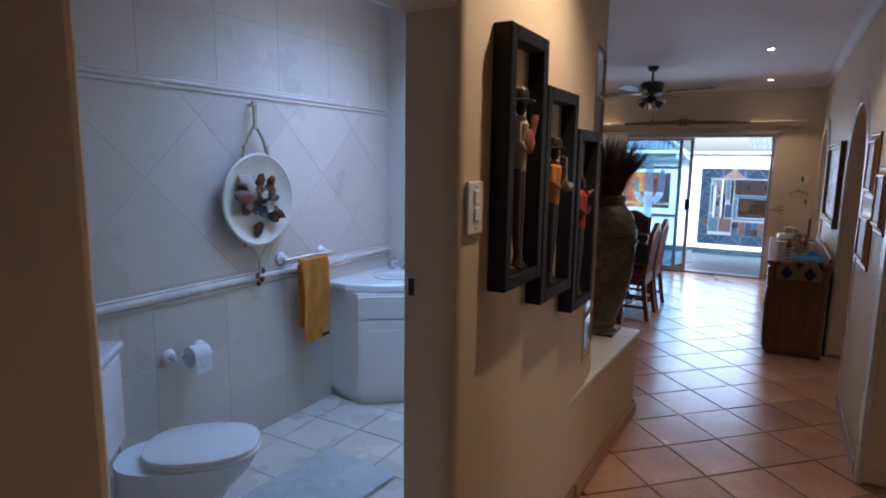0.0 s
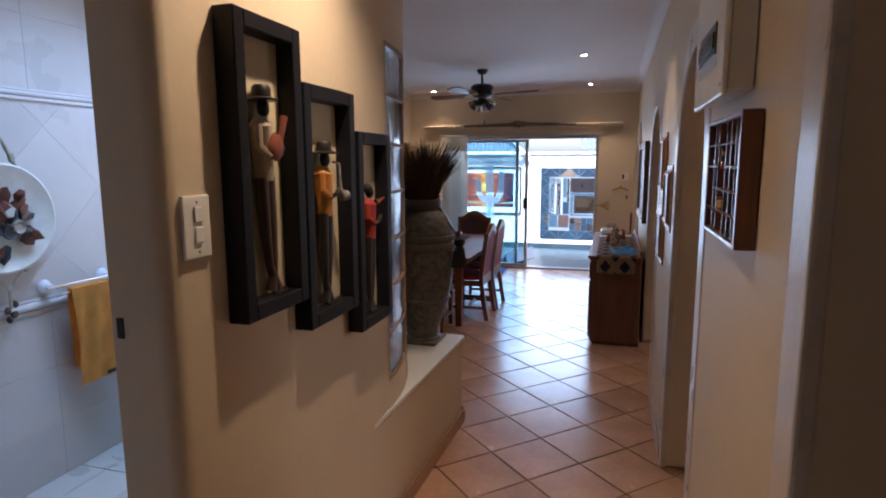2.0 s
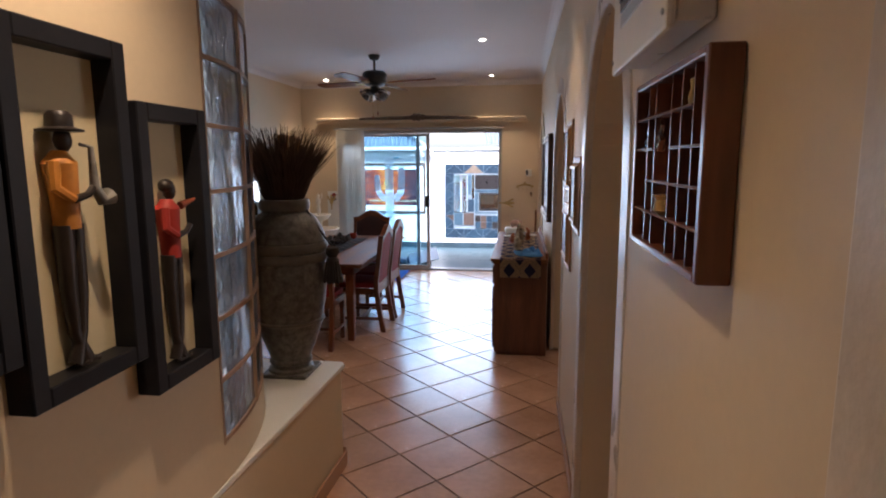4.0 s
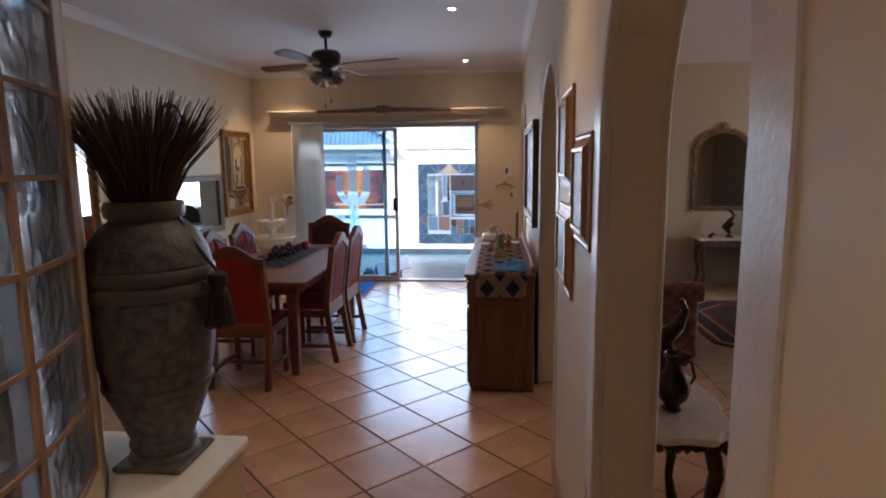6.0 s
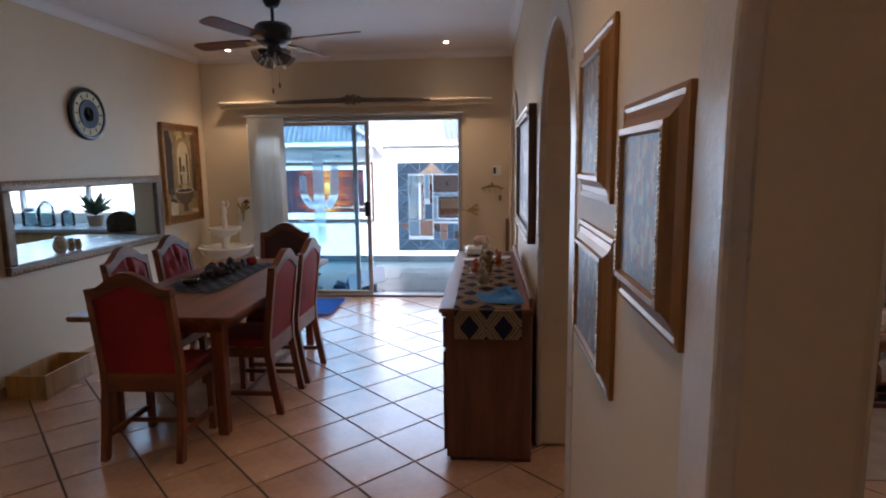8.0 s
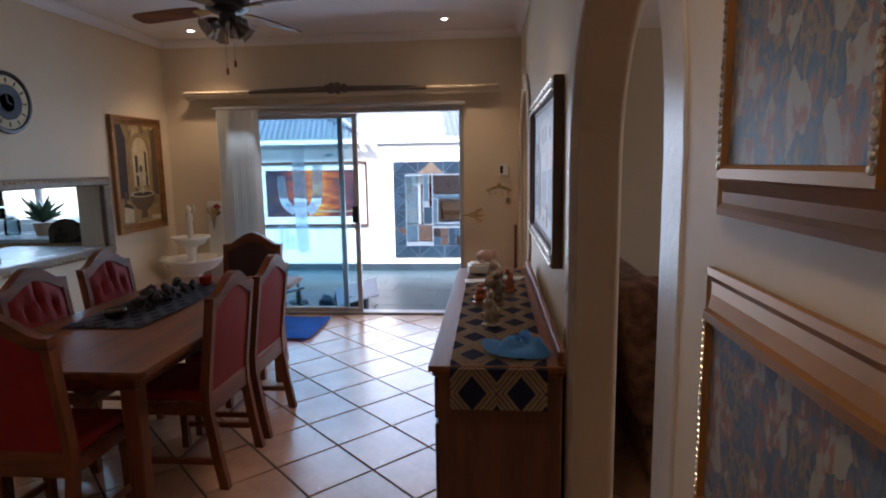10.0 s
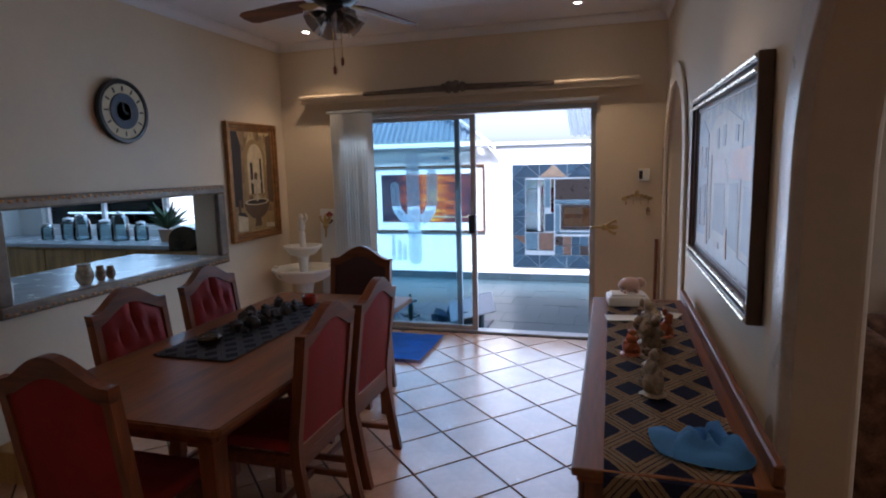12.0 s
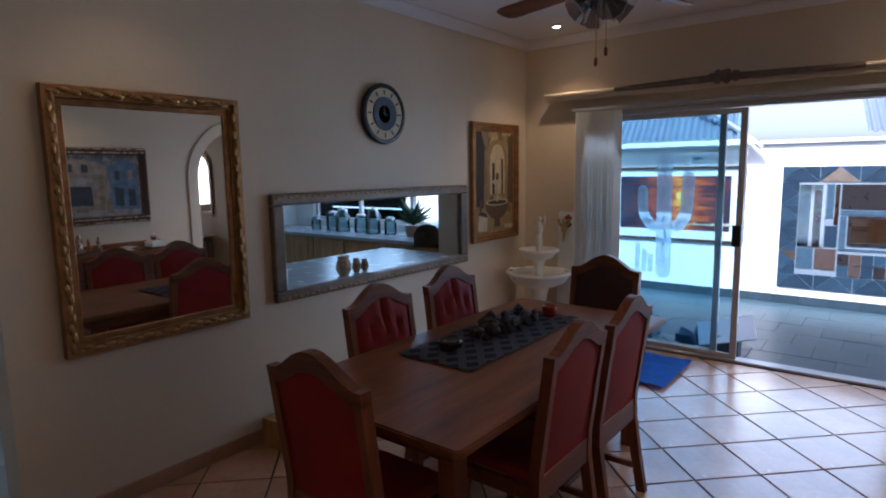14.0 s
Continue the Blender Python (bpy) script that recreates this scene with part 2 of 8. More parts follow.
M_STONEBAND = mat("smooth_stone_band", (0.10, 0.087, 0.073), 0.42, 0, 0.2, 12, 0.4, 60, 0.003, second=(0.125, 0.112, 0.095))
M_TWIG = mat("dry_twigs", (0.095, 0.055, 0.036), 0.8, 0, 0.4, 20, 0.3, 90)
M_TASSEL = mat("grey_cotton_cord", (0.045, 0.038, 0.036), 0.9, 0, 0.3, 20, 0.8, 120, 0.003)
M_WGROUT = mat("bathroom_wall_grout", (0.56, 0.50, 0.455), 0.7, 0, 0.1, 9, 0.3, 100)
M_BTILE = mat("bathroom_wall_tile", (0.60, 0.53, 0.48), 0.3, 0, 0.025, 1.6, 0.10, 14, 0.002, piece=0.05, second=(0.625, 0.565, 0.52))
M_DADO = mat("glazed_dado_tile", (0.66, 0.59, 0.55), 0.25, 0, 0.06, 5, 0.05, 40)
M_BFLOOR = mat("bathroom_floor_tile", (0.60, 0.55, 0.49), 0.28, 0, 0.08, 3, 0.06, 30)
M_BGROUT = mat("pale_grout", (0.47, 0.44, 0.41), 0.8, 0, 0.15, 9, 0.3, 100)
M_TOWEL = mat("orange_towel", (0.80, 0.38, 0.075), 0.95, 0, 0.2, 9, 0.9, 260, 0.004)
M_FLUFF = mat("white_bath_mat", (0.78, 0.79, 0.80), 0.95, 0, 0.08, 14, 1.0, 170, 0.008)
M_SLATE = mat("slate_paving", (0.040, 0.074, 0.090), 0.40, 0, 0.15, 2.6, 0.3, 30, 0.002, piece=0.03)
M_SLATED = mat("dark_slate_skirting", (0.025, 0.045, 0.058), 0.40, 0, 0.2, 2.6, 0.3, 30, 0.002, piece=0.1)
M_PATIO = mat("white_patio_wall", (0.80, 0.80, 0.77), 0.7, 0, 0.05, 1.4, 0.3, 30, 0.004)
M_ROOF = mat("painted_corrugated_steel", (0.20, 0.235, 0.27), 0.45, 0.3, 0.12, 2, 0.05, 30)
M_COUNTER = mat("grey_laminate", (0.42, 0.44, 0.47), 0.25, 0, 0.08, 8, 0.03, 80)
M_PINE = wood("yellow_pine", (0.34, 0.17, 0.045), (0.48, 0.27, 0.085), 0.45, 2)
M_MARBLE = mat("cream_marble", (0.72, 0.66, 0.56), 0.18, 0, 0.12, 4, 0.03, 30, second=(0.78, 0.74, 0.66))
M_BRONZE = mat("dark_bronze", (0.055, 0.035, 0.02), 0.28, 0.7, 0.4, 9, 0.3, 50)
M_FLORAL = mat("brocade_upholstery", (0.075, 0.013, 0.013), 0.8, 0, 0.6, 17, 0.5, 120, 0.002, second=(0.22, 0.12, 0.075))
M_CUSHION = mat("white_cushion_cotton", (0.74, 0.72, 0.68), 0.85, 0, 0.06, 5, 0.4, 120)
M_COFFEE = wood("orange_brown_wood", (0.21, 0.085, 0.03), (0.34, 0.16, 0.065), 0.25, 0, 0.4)
M_RUGD = mat("dark_wool", (0.035, 0.025, 0.028), 0.95, 0, 0.4, 9, 0.9, 200, 0.003)
M_RUGR = mat("maroon_wool", (0.12, 0.025, 0.022), 0.95, 0, 0.4, 9, 0.9, 200, 0.003)
M_RUGC = mat("beige_wool", (0.42, 0.32, 0.23), 0.95, 0, 0.2, 7, 0.9, 180, 0.003)
M_GREEN = mat("cactus_green", (0.05, 0.10, 0.05), 0.6, 0, 0.3, 12, 0.5, 60)
M_ROCK = mat("river_stone", (0.30, 0.29, 0.27), 0.7, 0, 0.35, 6, 0.6, 40, 0.004)
M_LIVWALL = mat("living_room_plaster", (0.52, 0.44, 0.33), 0.6, 0, 0.06, 1.3, 0.25, 45, 0.004)
M_BLOCK, nt, bs, link = nodes_of("wavy_glass_block")
bs.inputs["Base Color"].default_value = (0.50, 0.58, 0.64, 1)
bs.inputs["Roughness"].default_value, bs.inputs["Transmission Weight"].default_value, bs.inputs["IOR"].default_value = 0.12, 0.92, 1.45
bn, bb = nt.nodes.new("ShaderNodeTexNoise"), nt.nodes.new("ShaderNodeBump")
bn.inputs["Scale"].default_value, bn.inputs["Detail"].default_value, bn.inputs["Distortion"].default_value = 11, 1.5, 1.2
bb.inputs["Strength"].default_value, bb.inputs["Distance"].default_value = 0.45, 0.008
bc = nt.nodes.new("ShaderNodeTexCoord")
link(bc.outputs["Object"], bn.inputs["Vector"]), link(bn.outputs[0], bb.inputs["Height"]), link(bb.outputs[0], bs.inputs["Normal"])
M_JOINT = mat("brown_block_joint", (0.34, 0.22, 0.14), 0.7, 0, 0.2, 9, 0.3, 60, 0.002)

# ---- structure ----
LEFT, RIGHT, DLEFT, FAR = -0.56, 0.70, -2.88, 9.64
RB = RIGHT + 0.19


def struct(name, bm, material, label, category="wall"):
    return single(name, bm, material, label, category, kind="structure")


def arch_outline(a, b, spring, top, n=18):
    """Points of an opening from its foot at a, over the arch, to its foot at b."""
    c, h = (a + b) / 2, (b - a) / 2
    pts = [(a, 0.0)]
    for i in range(n + 1):
        th = math.pi - math.pi * i / n
        pts.append((c + h * math.cos(th), spring + (top - spring) * math.sin(th)))
    return pts + [(b, 0.0)]


ARCHES = [(0.30, 1.42, 2.10, 2.50), (2.66, 3.63, 1.62, 2.17), (4.86, 6.03, 1.55, 2.13), (8.22, 9.40, 1.55, 2.12)]
outline = [(-1.6, CEIL), (-1.6, 0.0)]
for a, b, sp, tp in ARCHES:
    outline += arch_outline(a, b, sp, tp)
outline += [(FAR + 0.2, 0.0), (FAR + 0.2, CEIL)]
rounded(struct("wall_east", prism(bmn(), outline, RIGHT, RB, "x"), M_WALL, "cream plastered corridor wall with rounded arched openings"), 0.03, 4)


def ring_strip(name, a, b, sp, tp, w, x0, x1, material, label):
    """A raised band that follows an arched opening."""
    inner, outer = arch_outline(a, b, sp, tp), arch_outline(a - w, b + w, sp, tp + w)
    bm = bmn()
    prism(bm, inner + outer[::-1], x0, x1, "x")
    return rounded(struct(name, bm, material, label, "trim"), 0.008, 2)


ring_strip("trim_arch", 8.215, 9.405, 1.55, 2.125, 0.13, RIGHT - 0.022, RIGHT - 0.002, M_WALL, "raised plaster band around an arched opening")
for a, b, sp, tp in ARCHES[:3]:
    ring_strip("trim_arch_edge", a + 0.002, b - 0.002, sp, tp - 0.002, 0.115, RIGHT - 0.005, RIGHT + 0.03, M_EDGE, "rough glossy plaster edge of an arch")


def grid_wall(name, axis, p0, p1, u0, u1, z0, z1, holes, material, label):
    """A wall with rectangular openings. axis: the one it stands across; p0 to p1 is its thickness."""
    us = sorted({u0, u1, *[h[0] for h in holes], *[h[1] for h in holes]})
    zs = sorted({z0, z1, *[h[2] for h in holes], *[h[3] for h in holes]})
    bm = bmn()
    cells = {(i, j) for i in range(len(us) - 1) for j in range(len(zs) - 1)
             if not any(h[0] < (us[i] + us[i + 1]) / 2 < h[1] and h[2] < (zs[j] + zs[j + 1]) / 2 < h[3] for h in holes)}
    vs = {}

    def v(i, j, p):
        if (i, j, p) not in vs:
            vs[i, j, p] = bm.verts.new((p, us[i], zs[j]) if axis == "x" else (us[i], p, zs[j]))
        return vs[i, j, p]
    for i, j in cells:
        for p in (p0, p1):
            bm.faces.new([v(i, j, p), v(i + 1, j, p), v(i + 1, j + 1, p), v(i, j + 1, p)])
        for di, dj, e in ((-1, 0, ((0, 0), (0, 1))), (1, 0, ((1, 0), (1, 1))), (0, -1, ((0, 0), (1, 0))), (0, 1, ((0, 1), (1, 1)))):
            if (i + di, j + dj) not in cells:
                (a, b), (c, d) = e
                bm.faces.new([v(i + a, j + b, p0), v(i + c, j + d, p0), v(i + c, j + d, p1), v(i + a, j + b, p1)])
    bmesh.ops.recalc_face_normals(bm, faces=bm.faces)
    return struct(name, bm, material, label)


# corridor's inner wall, with the bathroom door
w = grid_wall("wall_west_corridor", "x", LEFT - 0.17, LEFT, -1.6, 1.43, 0, CEIL, [(0.46, 1.43, 0, 2.06)], M_WALL, "cream plastered corridor wall beside the bathroom doorway")
rounded(w, 0.02, 3)
# quarter-round corner of the bathroom with its pane window
ARC_C, ARC_R = (-2.16, 2.70), 1.60


def arc_pt(a, r=ARC_R):
    return (ARC_C[0] + r * math.cos(a), ARC_C[1] + r * math.sin(a))


A_END, A_G0, A_G1 = 0.845, 0.028, 0.50


def arc_block(bm, a0, a1, z0, z1, r0, r1, n=10):
    poly = [arc_pt(a0 + (a1 - a0) * i / n, r1) for i in range(n + 1)] + [arc_pt(a1 - (a1 - a0) * i / n, r0) for i in range(n + 1)]
    return prism(bm, poly, z0, z1, "z")


bm = bmn()
nose = [(LEFT - 0.045 + 0.045 * math.sin(a), 1.432 + 0.045 - 0.045 * math.cos(a)) for a in (0.0, 0.4, 0.8, 1.2, 1.5708)]
prism(bm, [(LEFT - 0.17, 1.432)] + nose + [arc_pt(A_G0 * i / 3) for i in range(4)] + [arc_pt(A_G0 * (3 - i) / 3, 1.43) for i in range(4)], 0.0, CEIL, "z")
arc_block(bm, A_G0, A_G1, 0.0, 0.70, 1.43, 1.60)
arc_block(bm, A_G0, A_G1, 2.20, CEIL, 1.43, 1.60)
arc_block(bm, A_G1, A_END, 0.0, CEIL, 1.43, 1.60)
wrc = struct("wall_round_corner", bm, M_WALL, "cream corridor wall ending in a curved corner with a pane window")
for p in wrc.data.polygons:
    p.use_smooth = True
wrc.data.set_sharp_from_angle(angle=radians(35))
win = tagged(thing("window_1", "tall strip of wavy glass blocks with brown joints in the curved wall", "window"), kind="structure")
A_M = (A_G0 + A_G1) / 2
for a, hw in ((A_G0 + 0.004, 0.004), (A_M, 0.007), (A_G1 - 0.006, 0.006)):
    part("joint", arc_block(bmn(), a - hw, a + hw, 0.70, 2.20, 1.44, 1.602, 2), M_JOINT, win, "brown mortar joint")
for k in range(8):
    z = 0.71 + k * 0.2115
    for a0, a1 in ((A_G0 + 0.0085, A_M - 0.0075), (A_M + 0.0075, A_G1 - 0.0125)):
        part("joint", arc_block(bmn(), a0, a1, z - 0.007, z + 0.007, 1.44, 1.600, 4), M_JOINT, win)
        if k < 7:
            bm = arc_block(bmn(), a0 + 0.0005, a1 - 0.0005, z + 0.0075, z + 0.204, 1.50, 1.592, 5)
            bmesh.ops.remove_doubles(bm, verts=bm.verts[:], dist=1e-5)
            part("glass_block", bm, M_BLOCK, win, "grey wavy glass block", False)
# the low ledge in front of the round corner
poly = [(-0.5585, 2.56), (-0.52, 3.90), (-0.54, 3.925), (-1.14, 3.93)] + [arc_pt(0.82 - 0.82 * i / 14, 1.602) for i in range(14)]
ledge = struct("ledge", prism(bmn(), poly, 0.0, 0.545, "z"), M_WALL, "low cream plastered ledge below the curved corner", "ledge")
slab = [(-0.558, 2.56), (-0.505, 3.92), (-0.525, 3.95), (-1.15, 3.95)] + [arc_pt(0.82 - 0.82 * i / 14, 1.603) for i in range(14)]
rounded(struct("ledge_top", prism(bmn(), slab, 0.547, 0.573, "z"), M_WHITE, "off-white painted top of the low ledge", "ledge"), 0.008, 2)

# dining room
grid_wall("wall_west_dining", "x", DLEFT - 0.20, DLEFT, 4.05, FAR + 0.2, 0, CEIL, [(4.35, 5.31, 0, 2.06), (6.73, 8.50, 0.895, 1.405)], M_WALL, "cream dining room wall with a serving hatch and kitchen doorway")
grid_wall("wall_south_dining", "y", 3.90, 4.02, -3.08, -1.15, 0, CEIL, [], M_WALL, "cream plastered wall behind the dining room")
grid_wall("wall_north", "y", FAR, FAR + 0.2, DLEFT, RIGHT, 0, CEIL, [(-2.32, 0.14, 0, 2.10)], M_WALL, "cream dining room wall around the sliding door")
SKY = (-2.02, -1.28, 2.38, 3.32)
bm = bmn()
for b in ((-6.6, SKY[0], -1.6, FAR + 0.2), (SKY[1], RB, -1.6, FAR + 0.2), (SKY[0], SKY[1], -1.6, SKY[2]), (SKY[0], SKY[1], SKY[3], FAR + 0.2)):
    box(bm, *b, CEIL + 0.002, CEIL + 0.12)
struct("ceiling", bm, M_CEIL, "white plastered ceiling", "ceiling")


def cornice(name, pts):
    """A coved cornice along a wall line: pts are the wall's ends; it hangs to the left of the way walked."""
    (xa, ya), (xb, yb) = pts
    d = Vector((xb - xa, yb - ya, 0)).normalized()
    nrm = Vector((-d.y, d.x, 0))
    prof = [(0, 0), (0.0, -0.07), (0.008, -0.07), (0.016, -0.048), (0.03, -0.028), (0.048, -0.014), (0.07, -0.007), (0.07, 0)]
    bm = bmn()
    rings = []
    for p in ((xa, ya), (xb, yb)):
        rings.append([bm.verts.new((p[0] + nrm.x * u, p[1] + nrm.y * u, CEIL + v)) for u, v in prof])
    n = len(prof)
    for i in range(n):
        bm.faces.new((rings[0][i], rings[0][(i + 1) % n], rings[1][(i + 1) % n], rings[1][i]))
    bmesh.ops.recalc_face_normals(bm, faces=bm.faces)
    return struct(name, bm, M_CEIL, "coved white plaster cornice", "cornice")


cornice("cornice_north", ((RIGHT, FAR), (DLEFT, FAR)))
cornice("cornice_west", ((DLEFT, FAR), (DLEFT, 4.02)))
cornice("cornice_east", ((RIGHT, -1.5), (RIGHT, FAR)))

# skirtings
for x0, x1, y0, y1 in ((RIGHT - 0.012, RIGHT - 0.001, 1.45, 2.77), (RIGHT - 0.012, RIGHT - 0.001, 3.72, 4.83), (RIGHT - 0.012, RIGHT - 0.001, 6.06, 8.08),
                       (DLEFT + 0.001, DLEFT + 0.013, 5.33, FAR), (-0.515, -1.14, 3.931, 3.943), (LEFT + 0.001, LEFT + 0.012, 1.49, 2.70), (0.16, 0.69, FAR - 0.012, FAR - 0.001), (DLEFT + 0.013, -2.34, FAR - 0.012, FAR - 0.001)):
    struct("baseboard", box(bmn(), min(x0, x1), max(x0, x1), y0, y1, 0.002, 0.085, 0.003), M_SKIRT, "terracotta tile skirting", "baseboard")

bm = bmn()
prism(bm, [(-0.548, 2.70), (-0.510, 3.90), (-0.498, 3.90), (-0.536, 2.70)], 0.002, 0.085, "z")
struct("baseboard", bm, M_SKIRT, "terracotta tile skirting of the ledge", "baseboard")
# closing walls behind the camera and of the rooms beside
grid_wall("wall_south", "y", -1.72, -1.6, -3.1, 7.2, 0, CEIL + 0.1, [], M_WALL, "plain cream wall behind the corridor")
grid_wall("wall_living_north", "y", 9.66, 9.84, RB, 7.2, 0, CEIL, [(1.10, 1.65, 1.05, 1.95)], M_LIVWALL, "beige living room wall")
# the east opening is unseen, added to go with the living room fill
grid_wall("wall_living_east", "x", 7.0, 7.2, -1.6, 9.66, 0, CEIL, [(6.2, 8.4, 0.9, 2.1)], M_LIVWALL, "beige living room wall with an added, unseen window opening")
struct("ceiling_living", box(bmn(), RB, 7.2, -1.6, 9.84, CEIL - 0.02, CEIL + 0.12), M_CEIL, "white living room ceiling", "ceiling")
grid_wall("wall_kitchen_west", "x", -6.6, -6.45, 4.0, FAR + 0.2, 0, CEIL, [], M_WHITE, "white kitchen wall")
grid_wall("wall_kitchen_north", "y", 9.62, 9.80, -6.45, DLEFT - 0.2, 0, CEIL, [(-6.1, -3.55, 0.98, 2.05)], M_WHITE, "white kitchen wall with a wide window")
grid_wall("wall_kitchen_south", "y", 3.90, 4.02, -6.6, -3.08, 0, CEIL, [], M_WHITE, "white kitchen wall")

# living room window, arched and barred
lw = tagged(thing("window_2", "arched living room window with thin bars", "window"), kind="structure")
for i in range(4):
    part("glazing_bar", box(bmn(), 1.10 + i * 0.18 - 0.010, 1.10 + i * 0.18 + 0.010, 9.70, 9.74, 1.05, 1.95), M_BLACK, lw)
for i in range(5):
    part("glazing_bar", box(bmn(), 1.10, 1.65, 9.705, 9.735, 1.05 + i * 0.22 - 0.010, 1.05 + i * 0.22 + 0.010), M_BLACK, lw)
c, h = 1.375, 0.275
arc = [(c + h * math.cos(math.pi * i / 16), 1.67 + 0.278 * math.sin(math.pi * i / 16)) for i in range(17)]
part("window_frame", prism(bmn(), [(1.65, 1.955)] + arc + [(1.10, 1.955)], 9.665, 9.76, "y"), M_LIVWALL, lw)
sk = tagged(thing("skylight", "frosted skylight in the bathroom ceiling", "skylight"), kind="structure")
for b in ((SKY[0], SKY[0] + 0.03, SKY[2], SKY[3]), (SKY[1] - 0.03, SKY[1], SKY[2], SKY[3])):
    part("window_frame", box(bmn(), *b, CEIL + 0.06, CEIL + 0.11), M_WHITE, sk)
g = part("pane", box(bmn(), SKY[0] + 0.03, SKY[1] - 0.03, SKY[2], SKY[3], CEIL + 0.08, CEIL + 0.086), M_GLASS, sk)
g.visible_shadow = False

# ---- bathroom ----
BX = -2.45
grid_wall("wall_bath_west", "x", BX - 0.15, BX - 0.012, 0.3, 3.90, 0, CEIL, [], M_WGROUT, "tiled bathroom wall")
grid_wall("wall_bath_south", "y", 0.30, 0.42, BX, LEFT - 0.17, 0, CEIL, [], M_BTILE, "tiled bathroom wall")
grid_wall("wall_bath_north", "y", 3.80, 3.90, BX, -1.15, 0, CEIL, [], M_BTILE, "tiled bathroom wall")
wall_t = tagged(thing("wall_tiling", "pale beige bathroom wall tiling, straight below and diagonal above", "tiles"), kind="structure")
part("grout", box(bmn(), BX - 0.0115, BX - 0.0012, 0.421, 3.799, 0.001, CEIL - 0.03), M_WGROUT, wall_t)


def clip_poly(poly, x0, x1, y0, y1):
    for ax, lim, sgn in ((0, x0, 1), (0, x1, -1), (1, y0, 1), (1, y1, -1)):
        out = []
        for i, p in enumerate(poly):
            q = poly[(i + 1) % len(poly)]
            a, b = sgn * (p[ax] - lim), sgn * (q[ax] - lim)
            if a >= 0:
                out.append(p)
            if (a > 0 > b) or (a < 0 < b):
                t = a / (a - b)
                out.append((p[0] + t * (q[0] - p[0]), p[1] + t * (q[1] - p[1])))
        poly = out
        if len(poly) < 3:
            return []
    return poly


def diag_tiles(x0, x1, y0, y1, pitch, gap, u0, v0, pv=0.0):
    """Squares laid at 45 degrees inside a rectangle: outlines, and whether they are whole."""
    pv = pv or pitch
    s, q = (pitch - gap) / 2, (pv - gap) / 2
    r = math.sqrt(0.5)
    span = int((abs(x0) + abs(x1) + abs(y0) + abs(y1)) / pitch) + 4
    for i in range(-span, span):
        for j in range(-span, span):
            u, v = u0 + (i + 0.5) * pitch, v0 + (j + 0.5) * pv
            cx, cy = (u - v) * r, (u + v) * r
            if x0 - pitch < cx < x1 + pitch and y0 - pitch < cy < y1 + pitch:
                poly = [((uu - vv) * r, (uu + vv) * r) for uu, vv in ((u - s, v - q), (u + s, v - q), (u + s, v + q), (u - s, v + q))]
                cut = clip_poly(poly, x0, x1, y0, y1)
                if len(cut) > 2:
                    area = abs(sum(cut[k][0] * cut[(k + 1) % len(cut)][1] - cut[(k + 1) % len(cut)][0] * cut[k][1] for k in range(len(cut)))) / 2
                    if area > 0.004:
                        yield cut, area > 3.98 * s * q, (cx, cy)


for i in range(8):
    for j in range(3):
        y0 = 0.42 + i * 0.45
        part("tile", box(bmn(), BX - 0.012, BX, y0 + 0.002, min(y0 + 0.448, 3.80), j * 0.305 + 0.002, j * 0.305 + 0.303, 0.0015), M_BTILE, wall_t)
for cut, whole, c in diag_tiles(0.42, 3.80, 1.02, 2.02, 0.45, 0.004, 0.11, 0.30):
    part("tile", prism(bmn(), cut, BX - 0.012, BX, "x"), M_BTILE, wall_t)
for i in range(8):
    for j in range(2):
        y0 = 0.42 + i * 0.45
        part("tile", box(bmn(), BX - 0.012, BX, y0 + 0.002, min(y0 + 0.448, 3.80), 2.055 + j * 0.37, 2.055 + j * 0.37 + 0.366, 0.0015), M_BTILE, wall_t)
for z, hgt in ((0.965, 0.055), (2.035, 0.035)):
    bm = bmn()
    tube(bm, [(BX + 0.002, 0.42, z), (BX + 0.002, 3.80, z)], hgt / 2 * 0.8, 10)
    box(bm, BX - 0.012, BX + 0.010, 0.42, 3.80, z - hgt / 2 - 0.016, z - hgt / 2 + 0.004, 0.004)
    box(bm, BX - 0.012, BX + 0.008, 0.42, 3.80, z + hgt / 2 - 0.006, z + hgt / 2 + 0.008, 0.003)
    struct("trim_dado", bm, M_DADO, "moulded pale dado rail of the bathroom tiling", "trim")
bath_floor = struct("floor_bathroom", box(bmn(), BX, LEFT, 0.42, 3.80, -0.06, -0.004), M_BGROUT, "pale tiled bathroom floor", "floor")
for i in range(6):
    for j in range(11):
        x0, y0 = -2.27 + (i - 1) * 0.335, 0.41 + j * 0.335
        if x0 + 0.335 > BX + 0.02 and x0 < LEFT - 0.18 and y0 < 3.79:
            part("tile", box(bmn(), max(x0 + 0.003, BX), min(x0 + 0.332, LEFT - 0.001), max(y0 + 0.003, 0.42), min(y0 + 0.332, 3.80), -0.004, 0.001, 0.0015), M_BFLOOR, bath_floor)

